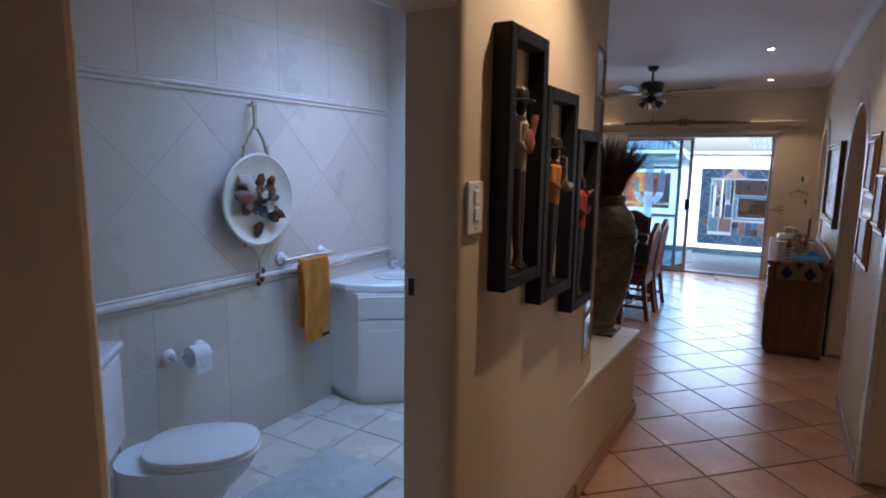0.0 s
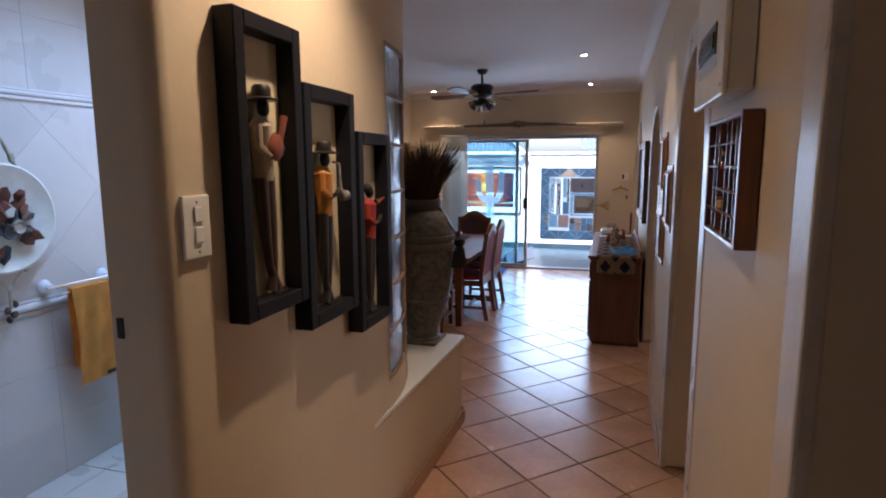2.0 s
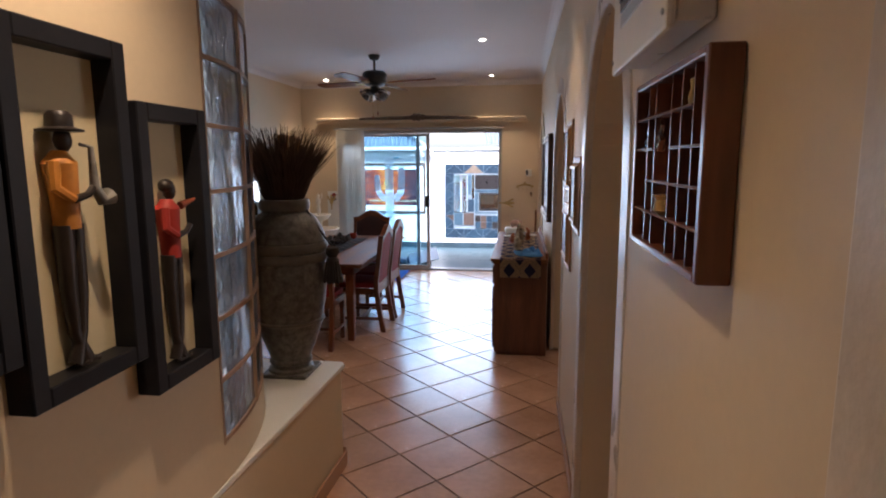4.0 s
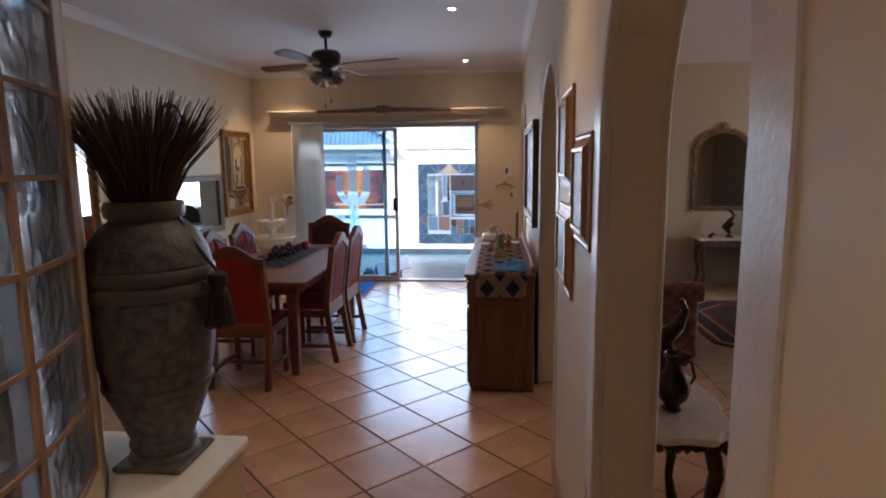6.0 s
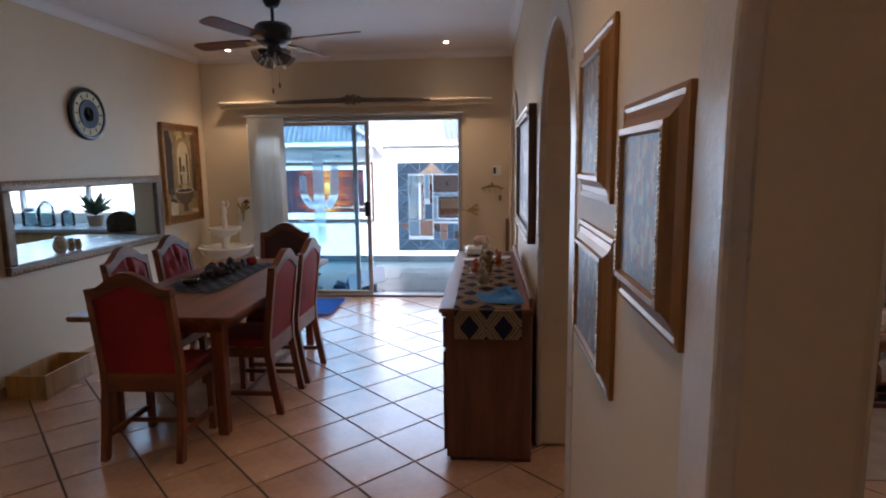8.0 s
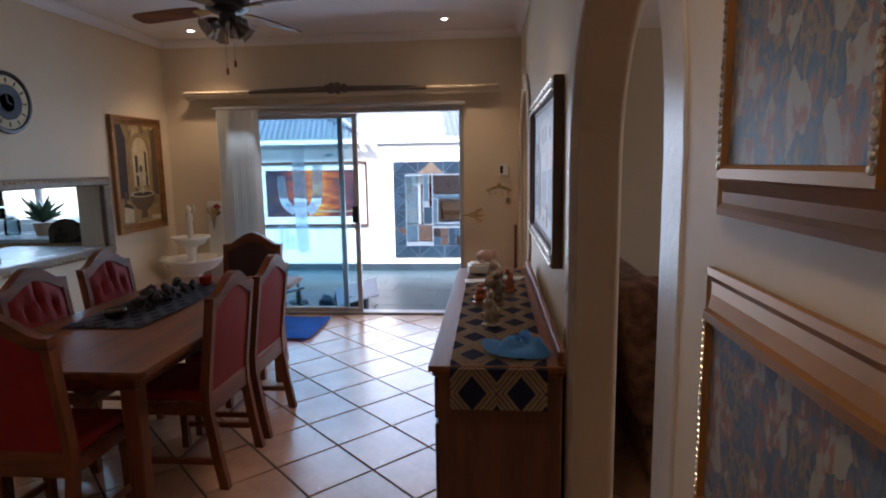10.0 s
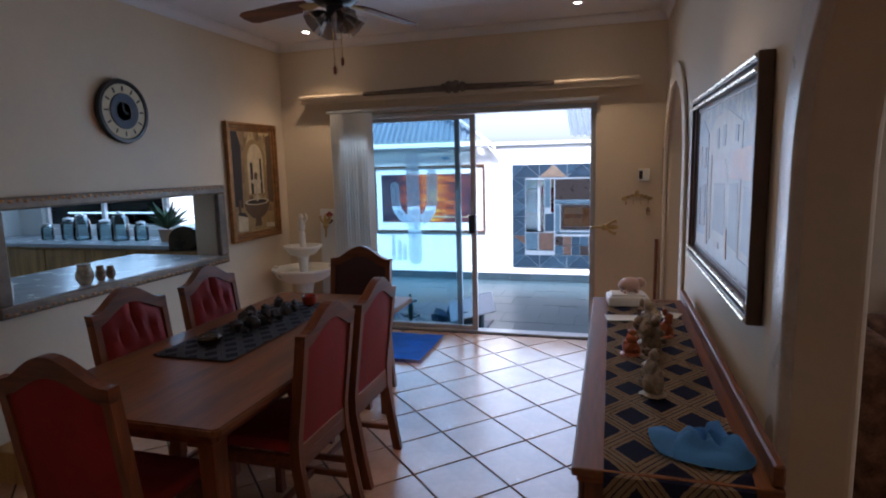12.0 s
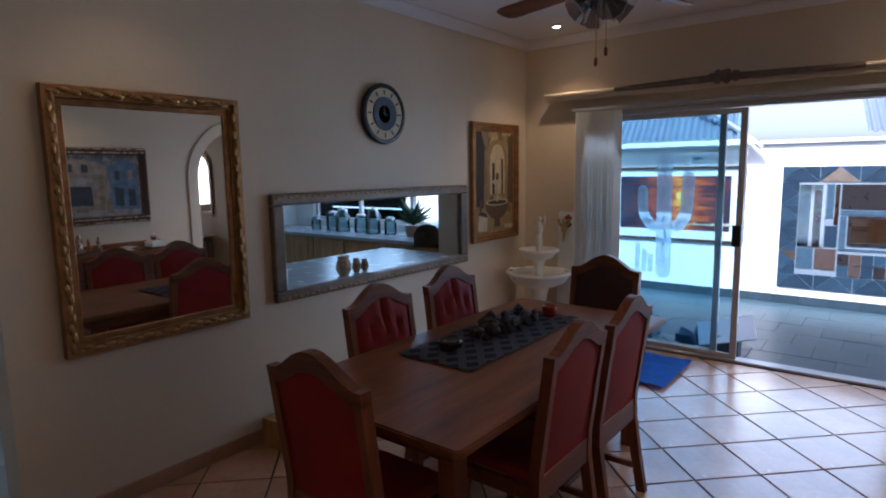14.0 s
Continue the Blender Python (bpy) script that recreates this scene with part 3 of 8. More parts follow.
# ---- floor of terracotta tiles, laid diagonally ----
floor = struct("floor", box(bmn(), DLEFT, 7.0, -1.6, FAR + 0.02, -0.08, -0.006), M_GROUT, "glossy terracotta floor tiles with dark grout, laid diagonally", "floor")
PITCH, PITCHV, GAP, U0, V0 = 0.3635, 0.3525, 0.0095, 0.15, 0.21
s, q = (PITCH - GAP) / 2 * math.sqrt(0.5), (PITCHV - GAP) / 2 * math.sqrt(0.5)
bm = bmn()
prism(bm, [(s + q, s - q), (s - q, s + q), (-s - q, q - s), (q - s, -s - q)], -0.008, 0.0, "z")
bmesh.ops.bevel(bm, geom=[e for e in bm.edges if all(v.co.z > -0.001 for v in e.verts)], offset=0.0025, segments=1, affect="EDGES")
whole_tile = bpy.data.meshes.new("tile")
bm.to_mesh(whole_tile), bm.free()
whole_tile.materials.append(M_TILE)
for x0, x1, y0, y1 in ((DLEFT, RB, 3.93, FAR), (LEFT, RB, -1.2, 3.93)):
    for cut, whole, c in diag_tiles(x0, x1, y0, y1, PITCH, GAP, U0, V0, PITCHV):
        if whole:
            ob = new("tile", whole_tile)
            ob.location = (c[0], c[1], random.uniform(-0.0006, 0.0006))
            ob.parent = floor
        else:
            part("tile", prism(bmn(), cut, -0.008, 0.0, "z"), M_TILE, floor)
bm = bmn()
for cut, whole, c in diag_tiles(RB + 0.002, 6.0, 1.0, 9.66, PITCH, GAP, U0, V0, PITCHV):
    prism(bm, cut, -0.008, 0.0, "z")
tagged(part("tile_field", bm, M_TILEJ, floor), kind="stuff")
kfloor = struct("floor_kitchen", box(bmn(), -6.6, DLEFT - 0.001, 4.0, 9.8, -0.08, -0.003), M_BFLOOR, "pale kitchen floor tiles", "floor")

# ---- sliding door ----
door = tagged(thing("door_1", "wide aluminium sliding glass door, its right leaf slid open", "door"), kind="structure")
for nm, b in (("door_frame", (-2.318, -2.275, FAR + 0.03, FAR + 0.13, 0, 2.098)), ("door_frame", (0.095, 0.138, FAR + 0.03, FAR + 0.13, 0, 2.098)),
              ("door_head", (-2.275, 0.095, FAR + 0.03, FAR + 0.13, 2.055, 2.098)), ("door_track", (-2.275, 0.095, FAR + 0.02, FAR + 0.14, 0.0, 0.022))):
    part(nm, box(bmn(), *b, 0.004), M_STEEL, door)
for x0, x1, y in ((-2.27, -1.09, FAR + 0.10), (-2.20, -0.93, FAR + 0.055)):
    leaf = part("leaf", box(bmn(), x0, x0 + 0.045, y - 0.018, y + 0.018, 0.025, 2.05, 0.003), M_ALU, door, "aluminium leaf frame")
    part("stile", box(bmn(), x1 - 0.05, x1, y - 0.018, y + 0.018, 0.025, 2.05, 0.003), M_ALU, leaf)
    for z in (0.025, 2.01):
        part("rail", box(bmn(), x0 + 0.045, x1 - 0.05, y - 0.016, y + 0.016, z, z + 0.04, 0.003), M_ALU, leaf)
    g = part("pane", box(bmn(), x0 + 0.044, x1 - 0.049, y - 0.003, y + 0.003, 0.06, 2.015), M_TINTED, leaf, "bluish clear glass pane")
    g.visible_shadow = False
bm = bmn()
box(bm, -1.0, -0.93, FAR + 0.005, FAR + 0.037, 0.96, 1.13, 0.008)
part("lock", bm, M_BLACK, door, "black plastic door lock and handle")
# etched cactus on the fixed glass
bm = bmn()
cy0, cy1 = FAR + 0.094, FAR + 0.0965


def bar_shape(bm, pts, w):
    n = len(pts)
    lft, rgt = [], []
    for i, p in enumerate(pts):
        a, b = pts[max(i - 1, 0)], pts[min(i + 1, n - 1)]
        d = math.hypot(b[0] - a[0], b[1] - a[1])
        nx, nz = -(b[1] - a[1]) / d, (b[0] - a[0]) / d
        lft.append((p[0] + nx * w, p[1] + nz * w)), rgt.append((p[0] - nx * w, p[1] - nz * w))
    prism(bm, lft + rgt[::-1], cy0, cy1, "y")


cxm = -1.555


def limb(pts, w):
    """A bar with round ends."""
    (x0, z0), (x1, z1) = pts[0], pts[-1]
    bar_shape(bm, pts, w)
    for x, z, up in ((x1, z1, 1), (x0, z0, -1)):
        prism(bm, [(x + w * math.cos(math.pi * i / 10), z + up * (0.0005 + w * math.sin(math.pi * i / 10))) for i in range(11)], cy0, cy1, "y")


limb([(cxm, 0.70), (cxm - 0.004, 1.05), (cxm - 0.008, 1.40), (cxm - 0.010, 1.66)], 0.066)
for sgn, reach, hi, w in ((-1, 0.19, 1.40, 0.045), (1, 0.18, 1.51, 0.052)):
    bar_shape(bm, [(cxm + sgn * 0.068, 1.075), (cxm + sgn * 0.12, 1.105), (cxm + sgn * (reach - 0.018), 1.17), (cxm + sgn * reach, 1.25), (cxm + sgn * (reach + 0.006), hi)], w)
    prism(bm, [(cxm + sgn * (reach + 0.006) + w * math.cos(math.pi * i / 10), hi + 0.0005 + w * math.sin(math.pi * i / 10)) for i in range(11)], cy0, cy1, "y")
for x, h in ((-0.225, 0.93), (-0.165, 0.88), (-0.11, 0.84)):
    bar_shape(bm, [(cxm + x, 0.68), (cxm + x, h)], 0.023)
dash = bmn()
for x, z, a in ((-0.01, 1.56, 10), (0.01, 1.46, -8), (-0.015, 1.36, 5), (0.012, 1.25, 12), (-0.01, 1.15, -10), (0.01, 1.02, 6), (-0.012, 0.92, -6), (0.0, 0.80, 8),
                (-0.19, 1.36, 4), (-0.185, 1.26, -12), (-0.14, 1.14, 50), (0.185, 1.46, -6), (0.19, 1.36, 8), (0.175, 1.24, 14), (0.12, 1.12, -50)):
    q = [(-0.007, -0.03), (0.007, -0.03), (0.007, 0.03), (-0.007, 0.03)]
    ca, sa = math.cos(radians(a)), math.sin(radians(a))
    prism(dash, [(cxm + x + u * ca - v * sa, z + u * sa + v * ca) for u, v in q], cy0 - 0.0015, cy0 - 0.0004, "y")
tagged(part("etched_dash", dash, plain("grey_etched_line", (0.30, 0.36, 0.40)), door, "grey dashes on the cactus motif"), kind="stuff")
M_ETCH, nt, bs, link = nodes_of("etched_film")
tl, tp, mx = nt.nodes.new("ShaderNodeBsdfTranslucent"), nt.nodes.new("ShaderNodeBsdfTransparent"), nt.nodes.new("ShaderNodeMixShader")
tl.inputs[0].default_value = (0.80, 0.88, 0.92, 1)
mx.inputs[0].default_value = 0.5
en, er = nt.nodes.new("ShaderNodeTexNoise"), nt.nodes.new("ShaderNodeMapRange")
en.inputs["Scale"].default_value, en.inputs["Detail"].default_value = 26, 3
er.inputs[3].default_value, er.inputs[4].default_value = 0.15, 0.85
link(en.outputs[0], er.inputs[0]), link(er.outputs[0], mx.inputs[0])
link(tl.outputs[0], mx.inputs[1]), link(tp.outputs[0], mx.inputs[2]), link(mx.outputs[0], nt.nodes["Material Output"].inputs["Surface"])
part("etched_cactus", bm, M_ETCH, door, "frosted cactus motif on the glass")

# ---- patio ----
PY, PZ = 13.0, -0.15
ground = struct("ground", box(bmn(), -60, 60, FAR + 0.2, 120, PZ - 0.3, PZ - 0.012), M_SLATE, "dark slate paving of the patio", "ground")
for i in range(16):
    for j in range(8):
        x0, y0 = -4.6 + i * 0.41 + (0.2 if j % 2 else 0), FAR + 0.21 + j * 0.41
        part("paving_slab", box(bmn(), x0 + 0.0015, x0 + 0.4085, y0 + 0.0015, y0 + 0.4085, PZ - 0.012, PZ + random.uniform(-0.001, 0.001), 0.001), M_SLATE, ground)
struct("door_step", box(bmn(), -2.6, 0.4, FAR + 0.142, FAR + 0.205, PZ, -0.006, 0.004), M_SLATE, "slate threshold step", "step")
struct("patio_wall_north", box(bmn(), -11.0, 3.0, PY, PY + 0.2, PZ, 1.86), M_PATIO, "white painted patio wall", "wall")
struct("patio_wall_west", box(bmn(), -11.2, -11.0, FAR + 0.2, PY + 0.2, PZ, 2.3), M_PATIO, "white painted patio wall", "wall")
struct("patio_wall_east", box(bmn(), 3.0, 3.2, FAR + 0.2, PY + 0.2, PZ, 2.3), M_PATIO, "white painted patio wall", "wall")
struct("house_wall_outside", box(bmn(), -5.4, DLEFT - 0.21, FAR + 0.21, FAR + 0.30, PZ, 0.9), M_PATIO, "white painted outer wall", "wall")
psk = struct("patio_skirting", box(bmn(), -5.2, 3.0, PY - 0.006, PY - 0.001, PZ, PZ + 0.11), M_GROUT, "dark slate skirting tiles on the patio wall", "baseboard")
for i in range(26):
    part("tile", box(bmn(), -5.2 + i * 0.31 + 0.003, -5.2 + i * 0.31 + 0.307, PY - 0.016, PY - 0.005, PZ + 0.004, PZ + 0.112, 0.002), M_SLATED, psk)
struct("fascia_beam", box(bmn(), -1.4, 3.0, PY - 0.05, PY + 0.05, 1.862, 1.905, 0.006), M_WHITE, "white fascia along the top of the patio wall", "fascia")


def corrugated(name, corner, along, up, n, label):
    """A sheet of wavy steel from its lower corner, along the eave and up the slope."""
    c, a, u = Vector(corner), Vector(along), Vector(up)
    nrm = a.cross(u).normalized()
    bm = bmn()
    m = n * 8
    lo = [bm.verts.new(c + a * (i / m) + nrm * 0.018 * math.sin(i / 8 * 2 * math.pi)) for i in range(m + 1)]
    hi = [bm.verts.new(c + a * (i / m) + u + nrm * 0.018 * math.sin(i / 8 * 2 * math.pi)) for i in range(m + 1)]
    for i in range(m):
        bm.faces.new((lo[i], lo[i + 1], hi[i + 1], hi[i]))
    ob = struct(name, bm, M_ROOF, label, "roof")
    so = ob.modifiers.new("sheet", "SOLIDIFY")
    so.thickness = 0.004
    return ob


corrugated("roof_west", (-5.2, PY - 0.15, 1.96), (3.55, 0, 0), (-0.35, 1.7, 0.95), 40, "grey corrugated steel roof behind the patio wall")
corrugated("roof_east", (-0.30, PY + 0.1, 1.98), (3.4, 0, 0), (-0.25, 1.7, 0.9), 38, "grey corrugated steel roof behind the patio wall")
bm = bmn()
tube(bm, [(-1.36, PY - 0.16, 1.82), (-1.60, PY - 0.1, 2.02), (-2.3, PY + 0.3, 2.5), (-3.0, PY + 1.2, 3.0)], 0.035, 6)
struct("roof_verge", bm, M_STEEL, "pale metal verge strip of the corrugated roof", "roof")
struct("eave_gutter", box(bmn(), -5.2, -1.42, PY - 0.21, PY - 0.13, 1.86, 1.93, 0.008), M_WHITE, "white gutter under the corrugated roof", "gutter")

# ---- dining room things ----


def T(x, y, z=0.0, rz=0.0):
    return pose(x, y, z, 0, 0, rz)


def crest_poly(w, z0, z1, zt, n=14):
    """The camel-backed outline of a chair's top rail."""
    top = []
    for i in range(n + 1):
        u = -1 + 2 * i / n
        k = 0.0 if abs(u) > 0.82 else 0.5 + 0.5 * math.cos(math.pi * u / 0.82)
        top.append((u * w / 2, z1 + (zt - z1) * k ** 0.7))
    under = []
    for i in range(n + 1):
        u = 1 - 2 * i / n
        k = 0.0 if abs(u) > 0.9 else 0.5 + 0.5 * math.cos(math.pi * u / 0.9)
        under.append((u * (w / 2 - 0.003), z0 + (zt - z1) * 0.85 * k ** 0.8))
    return top + under


def leaned(bm, base_z=0.46, slope=0.13):
    for v in bm.verts:
        if v.co.z > base_z:
            v.co.y -= (v.co.z - base_z) * slope
    return bm


def dining_chair(m, label, tufted=False, cloth=None):
    """Faces +y; its back stands at y = -0.2."""
    ch = thing("dining_chair", label, "chair", m, "chairs round the table")
    w, zt = 0.46, 1.035
    seat = part("seat", box(bmn(), -0.205, 0.205, -0.150, 0.205, 0.432, 0.485, 0.022, 3), M_RED, ch, "padded red seat", True)
    bm = bmn()
    box(bm, -0.215, 0.215, -0.19, -0.165, 0.37, 0.43, 0.003), box(bm, -0.215, 0.215, 0.185, 0.212, 0.37, 0.43, 0.003)
    box(bm, -0.217, -0.192, -0.164, 0.184, 0.37, 0.43, 0.003), box(bm, 0.192, 0.217, -0.164, 0.184, 0.37, 0.43, 0.003)
    part("seat_frame", bm, M_WOODX, ch)
    for sx in (-1, 1):
        bm = bmn()
        prof = [(-0.215, 0.0), (-0.20, 0.2), (-0.172, 0.40), (-0.172, 0.50), (-0.172, 0.9)]
        for (ya, za), (yb, zb) in zip(prof, prof[1:]):
            prism(bm, [(ya - 0.022, za), (ya + 0.022, za), (yb + 0.022, zb), (yb - 0.022, zb)], sx * 0.212 - 0.018, sx * 0.212 + 0.018, "x")
        for v in bm.verts:
            if v.co.z > 0.5:
                v.co.y -= (v.co.z - 0.5) * 0.13
            if v.co.z < 0.01:
                v.co.y -= 0.02
        part("leg", bm, M_WOODZ, ch, "back leg and upright")
        bm = bmn()
        for za, zb, ra, rb in ((0.0, 0.06, 0.019, 0.017), (0.06, 0.30, 0.017, 0.022), (0.30, 0.43, 0.022, 0.022)):
            prism(bm, [(-1 * ra, za), (ra, za), (rb, zb), (-rb, zb)], -ra, ra, "x")
        bmesh.ops.translate(bm, verts=bm.verts, vec=(sx * 0.192, 0.178, 0))
        part("leg", bm, M_WOODZ, ch)
        part("stretcher", box(bmn(), sx * 0.2 - 0.011, sx * 0.2 + 0.011, -0.19, 0.17, 0.115, 0.145, 0.003), M_WOODY, ch)
    part("stretcher", box(bmn(), -0.19, 0.19, -0.02, 0.005, 0.118, 0.142, 0.003), M_WOODX, ch)
    bm = prism(bmn(), crest_poly(w + 0.005, 0.885, 0.945, zt), -0.194, -0.150, "y")
    part("crest_rail", leaned(bm, 0.5), M_WOODX, ch, "curved wooden top rail")
    part("back_rail", leaned(box(bmn(), -0.194, 0.194, -0.190, -0.154, 0.425, 0.475, 0.003), 0.5), M_WOODX, ch)
    # upholstered panel, following the curve of the rail
    nx, nz = 12, 12
    bm = bmn()
    front, back = [], []
    for i in range(nx + 1):
        u = -1 + 2 * i / nx
        k = 0.5 + 0.5 * math.cos(math.pi * u)
        ztop = 0.895 + 0.085 * k ** 0.8
        for j in range(nz + 1):
            v = j / nz
            z = 0.472 + (ztop - 0.472) * v
            puff = 0.016 * (1 - u ** 4) * (1 - (2 * v - 1) ** 4)
            dent = 0.0
            if tufted:
                for bu, bv in ((-0.45, 0.72), (0.0, 0.80), (0.45, 0.72), (-0.25, 0.42), (0.25, 0.42)):
                    dent += 0.026 * math.exp(-((u - bu) ** 2 / 0.02 + (v - bv) ** 2 / 0.012))
                dent += 0.012 * math.exp(-(((u + 0.45) * 1.0) ** 2) / 0.006) + 0.012 * math.exp(-((u - 0.45) ** 2) / 0.006) + 0.012 * math.exp(-(u ** 2) / 0.006)
            front.append(bm.verts.new((u * 0.193, -0.160 + puff * (2.1 if tufted else 1) - dent, z)))
            back.append(bm.verts.new((u * 0.193, -0.184 - puff * 0.4, z)))
    for i in range(nx):
        for j in range(nz):
            a, b, c, d = i * (nz + 1) + j, (i + 1) * (nz + 1) + j, (i + 1) * (nz + 1) + j + 1, i * (nz + 1) + j + 1
            bm.faces.new((front[a], front[d], front[c], front[b])), bm.faces.new((back[a], back[b], back[c], back[d]))
    part("back_panel", leaned(bm, 0.5), cloth or M_RED, ch, "buttoned red back padding" if tufted else "red upholstered back panel", True)
    return ch


CH = "dark wooden dining chair with red upholstery at the table"
proto = dining_chair(T(-1.415, 5.985), "dark wooden dining chair, its red back towards the corridor")
def chair_copy(m, label):
    return tagged(copy_thing(proto, m), label)
dining_chair(T(-1.45, 7.98, 0, 180), "dark wooden dining chair with a brown padded back before the door", False, mat("dark_brown_leather", (0.05, 0.014, 0.012), 0.5, 0, 0.25, 6, 0.2, 120))
chair_copy(T(-1.115, 6.585, 0, 90), CH)
chair_copy(T(-1.110, 7.115, 0, 90), CH)
tuft = dining_chair(T(-1.80, 6.68, 0, -90), "dark wooden dining chair with buttoned red back, by the hatch wall", True)
copy_thing(tuft, T(-1.83, 7.32, 0, -90))

tb = thing("dining_table", "dark polished wooden dining table with square legs", "table")
tx0, tx1, ty0, ty1 = -1.925, -0.965, 5.93, 7.93
bm = bmn()
cut = 0.018
prism(bm, [(tx0 + cut, ty0), (tx1 - cut, ty0), (tx1, ty0 + cut), (tx1, ty1 - cut), (tx1 - cut, ty1), (tx0 + cut, ty1), (tx0, ty1 - cut), (tx0, ty0 + cut)], 0.713, 0.745, "z")
bmesh.ops.bevel(bm, geom=bm.edges[:], offset=0.006, segments=2, affect="EDGES")
part("tabletop", bm, M_TABLE, tb, "polished brown tabletop")
for b in ((tx0 + 0.1, tx1 - 0.1, ty0 + 0.10, ty0 + 0.125, 0.63, 0.713), (tx0 + 0.1, tx1 - 0.1, ty1 - 0.125, ty1 - 0.10, 0.63, 0.713),
          (tx0 + 0.1, tx0 + 0.125, ty0 + 0.126, ty1 - 0.126, 0.63, 0.713), (tx1 - 0.125, tx1 - 0.1, ty0 + 0.126, ty1 - 0.126, 0.63, 0.713)):
    part("apron", box(bmn(), *b, 0.003), M_WOODY, tb)
for x in (tx0 + 0.15, tx1 - 0.15):
    for y in (ty0 + 0.16, ty1 - 0.16):
        bm = bmn()
        box(bm, x - 0.04, x + 0.04, y - 0.04, y + 0.04, 0.0, 0.712, 0.006)
        for v in bm.verts:
            if v.co.z < 0.3:
                v.co.x, v.co.y = x + (v.co.x - x) * 0.75, y + (v.co.y - y) * 0.75
        part("leg", bm, M_WOODZ, tb)


def cloth_pattern(name, dark, mid, light, su, sv):
    """Woven zigzag diamonds."""
    mt, nt, bs, link = nodes_of(name)
    N = nt.nodes.new

    def mth(op, a, b=None):
        n = N("ShaderNodeMath")
        n.operation = op
        for k, q in enumerate((a, b)):
            if q is None:
                continue
            if isinstance(q, (int, float)):
                n.inputs[k].default_value = q
            else:
                link(q, n.inputs[k])
        return n.outputs[0]
    tc, sp, nz = N("ShaderNodeTexCoord"), N("ShaderNodeSeparateXYZ"), N("ShaderNodeTexNoise")
    nz.inputs["Scale"].default_value, nz.inputs["Detail"].default_value = 90, 3
    link(tc.outputs["Object"], sp.inputs[0]), link(tc.outputs["Object"], nz.inputs["Vector"])
    down = mth("SUBTRACT", sp.outputs[1], mth("MULTIPLY", sp.outputs[2], -1.0))
    u = mth("ABSOLUTE", mth("SUBTRACT", mth("FRACT", mth("MULTIPLY", sp.outputs[0], su)), 0.5))
    v = mth("ABSOLUTE", mth("SUBTRACT", mth("FRACT", mth("MULTIPLY", down, sv)), 0.5))
    d = mth("ADD", u, v)
    d = mth("ADD", d, mth("MULTIPLY", mth("SUBTRACT", nz.outputs[0], 0.5), 0.05))
    ramp = N("ShaderNodeValToRGB")
    cr = ramp.color_ramp
    cr.interpolation = "CONSTANT"
    cr.elements[0].position, cr.elements[0].color = 0.0, (*dark, 1)
    cr.elements[1].position, cr.elements[1].color = 0.31, (*light, 1)
    for pos, c in ((0.385, mid), (0.415, light), (0.485, dark), (0.515, light), (0.60, mid), (0.63, light), (0.70, dark)):
        e = cr.elements.new(pos)
        e.color = (*c, 1)
    link(d, ramp.inputs[0]), link(ramp.outputs[0], bs.inputs["Base Color"])
    bs.inputs["Roughness"].default_value = 0.92
    bp = N("ShaderNodeBump")
    bp.inputs["Strength"].default_value, bp.inputs["Distance"].default_value = 0.7, 0.003
    nz2 = N("ShaderNodeTexNoise")
    nz2.inputs["Scale"].default_value = 260
    link(tc.outputs["Object"], nz2.inputs["Vector"]), link(nz2.outputs[0], bp.inputs["Height"]), link(bp.outputs[0], bs.inputs["Normal"])
    return mt


M_RUNNER = cloth_pattern("zigzag_weave", (0.018, 0.022, 0.065), (0.16, 0.095, 0.06), (0.42, 0.30, 0.19), 5.9, 4.6)
M_GREYCLOTH = cloth_pattern("grey_printed_cloth", (0.022, 0.025, 0.040), (0.06, 0.06, 0.075), (0.15, 0.15, 0.17), 9, 7)


def draped(bm, x0, x1, y0, y1, z, nx, ny, hang=0.0, amp=0.002, thick=0.004):
    """A cloth lying on a top, its near end hanging down when hang is given."""
    grid = []
    for j in range(ny + 1):
        y = y0 - hang + (y1 - y0 + hang) * j / ny
        row = []
        for i in range(nx + 1):
            x = x0 + (x1 - x0) * i / nx
            w = amp * noise.noise(Vector((x * 14, y * 14, 1)))
            row.append(bm.verts.new((x, y, z + w) if y >= y0 else (x, y0 - 0.006 - abs(w) * 2, z - (y0 - y) - 0.002)))
        grid.append(row)
    for j in range(ny):
        for i in range(nx):
            bm.faces.new((grid[j][i], grid[j][i + 1], grid[j + 1][i + 1], grid[j + 1][i]))
    made = bmesh.ops.solidify(bm, geom=bm.faces[:], thickness=thick)
    return bm


single("table_runner", draped(bmn(), -1.765, -1.345, 6.53, 7.62, 0.7545, 12, 28, 0, 0.003), M_GREYCLOTH, "grey and black patterned runner lying on the dining table", "table runner")
M_DRIED = mat("dried_pods", (0.035, 0.026, 0.024), 0.7, 0, 0.5, 20, 0.8, 60, 0.004)
bm = bmn()
for i in range(46):
    a, k = random.uniform(0, 6.28), random.random()
    blob(bm, (-1.56 + 0.10 * k * math.cos(a), 7.12 + 0.30 * k * math.sin(a), 0.79 + random.uniform(-0.02, 0.03)), (random.uniform(0.015, 0.04),) * 3, 1, 0.5, i)
tagged(single("dried_arrangement", bm, M_DRIED, "low arrangement of dark dried pods on the table runner", "centrepiece", smooth=True), kind="stuff")
bm = lathe(bmn(), [(0.022, 0), (0.04, 0.015), (0.045, 0.05), (0.038, 0.065), (0.032, 0.06), (0.0, 0.02)], 16)
M_REDPOT = mat("red_glass", (0.30, 0.03, 0.015), 0.15, 0, 0.1, 9, 0.02, 40)
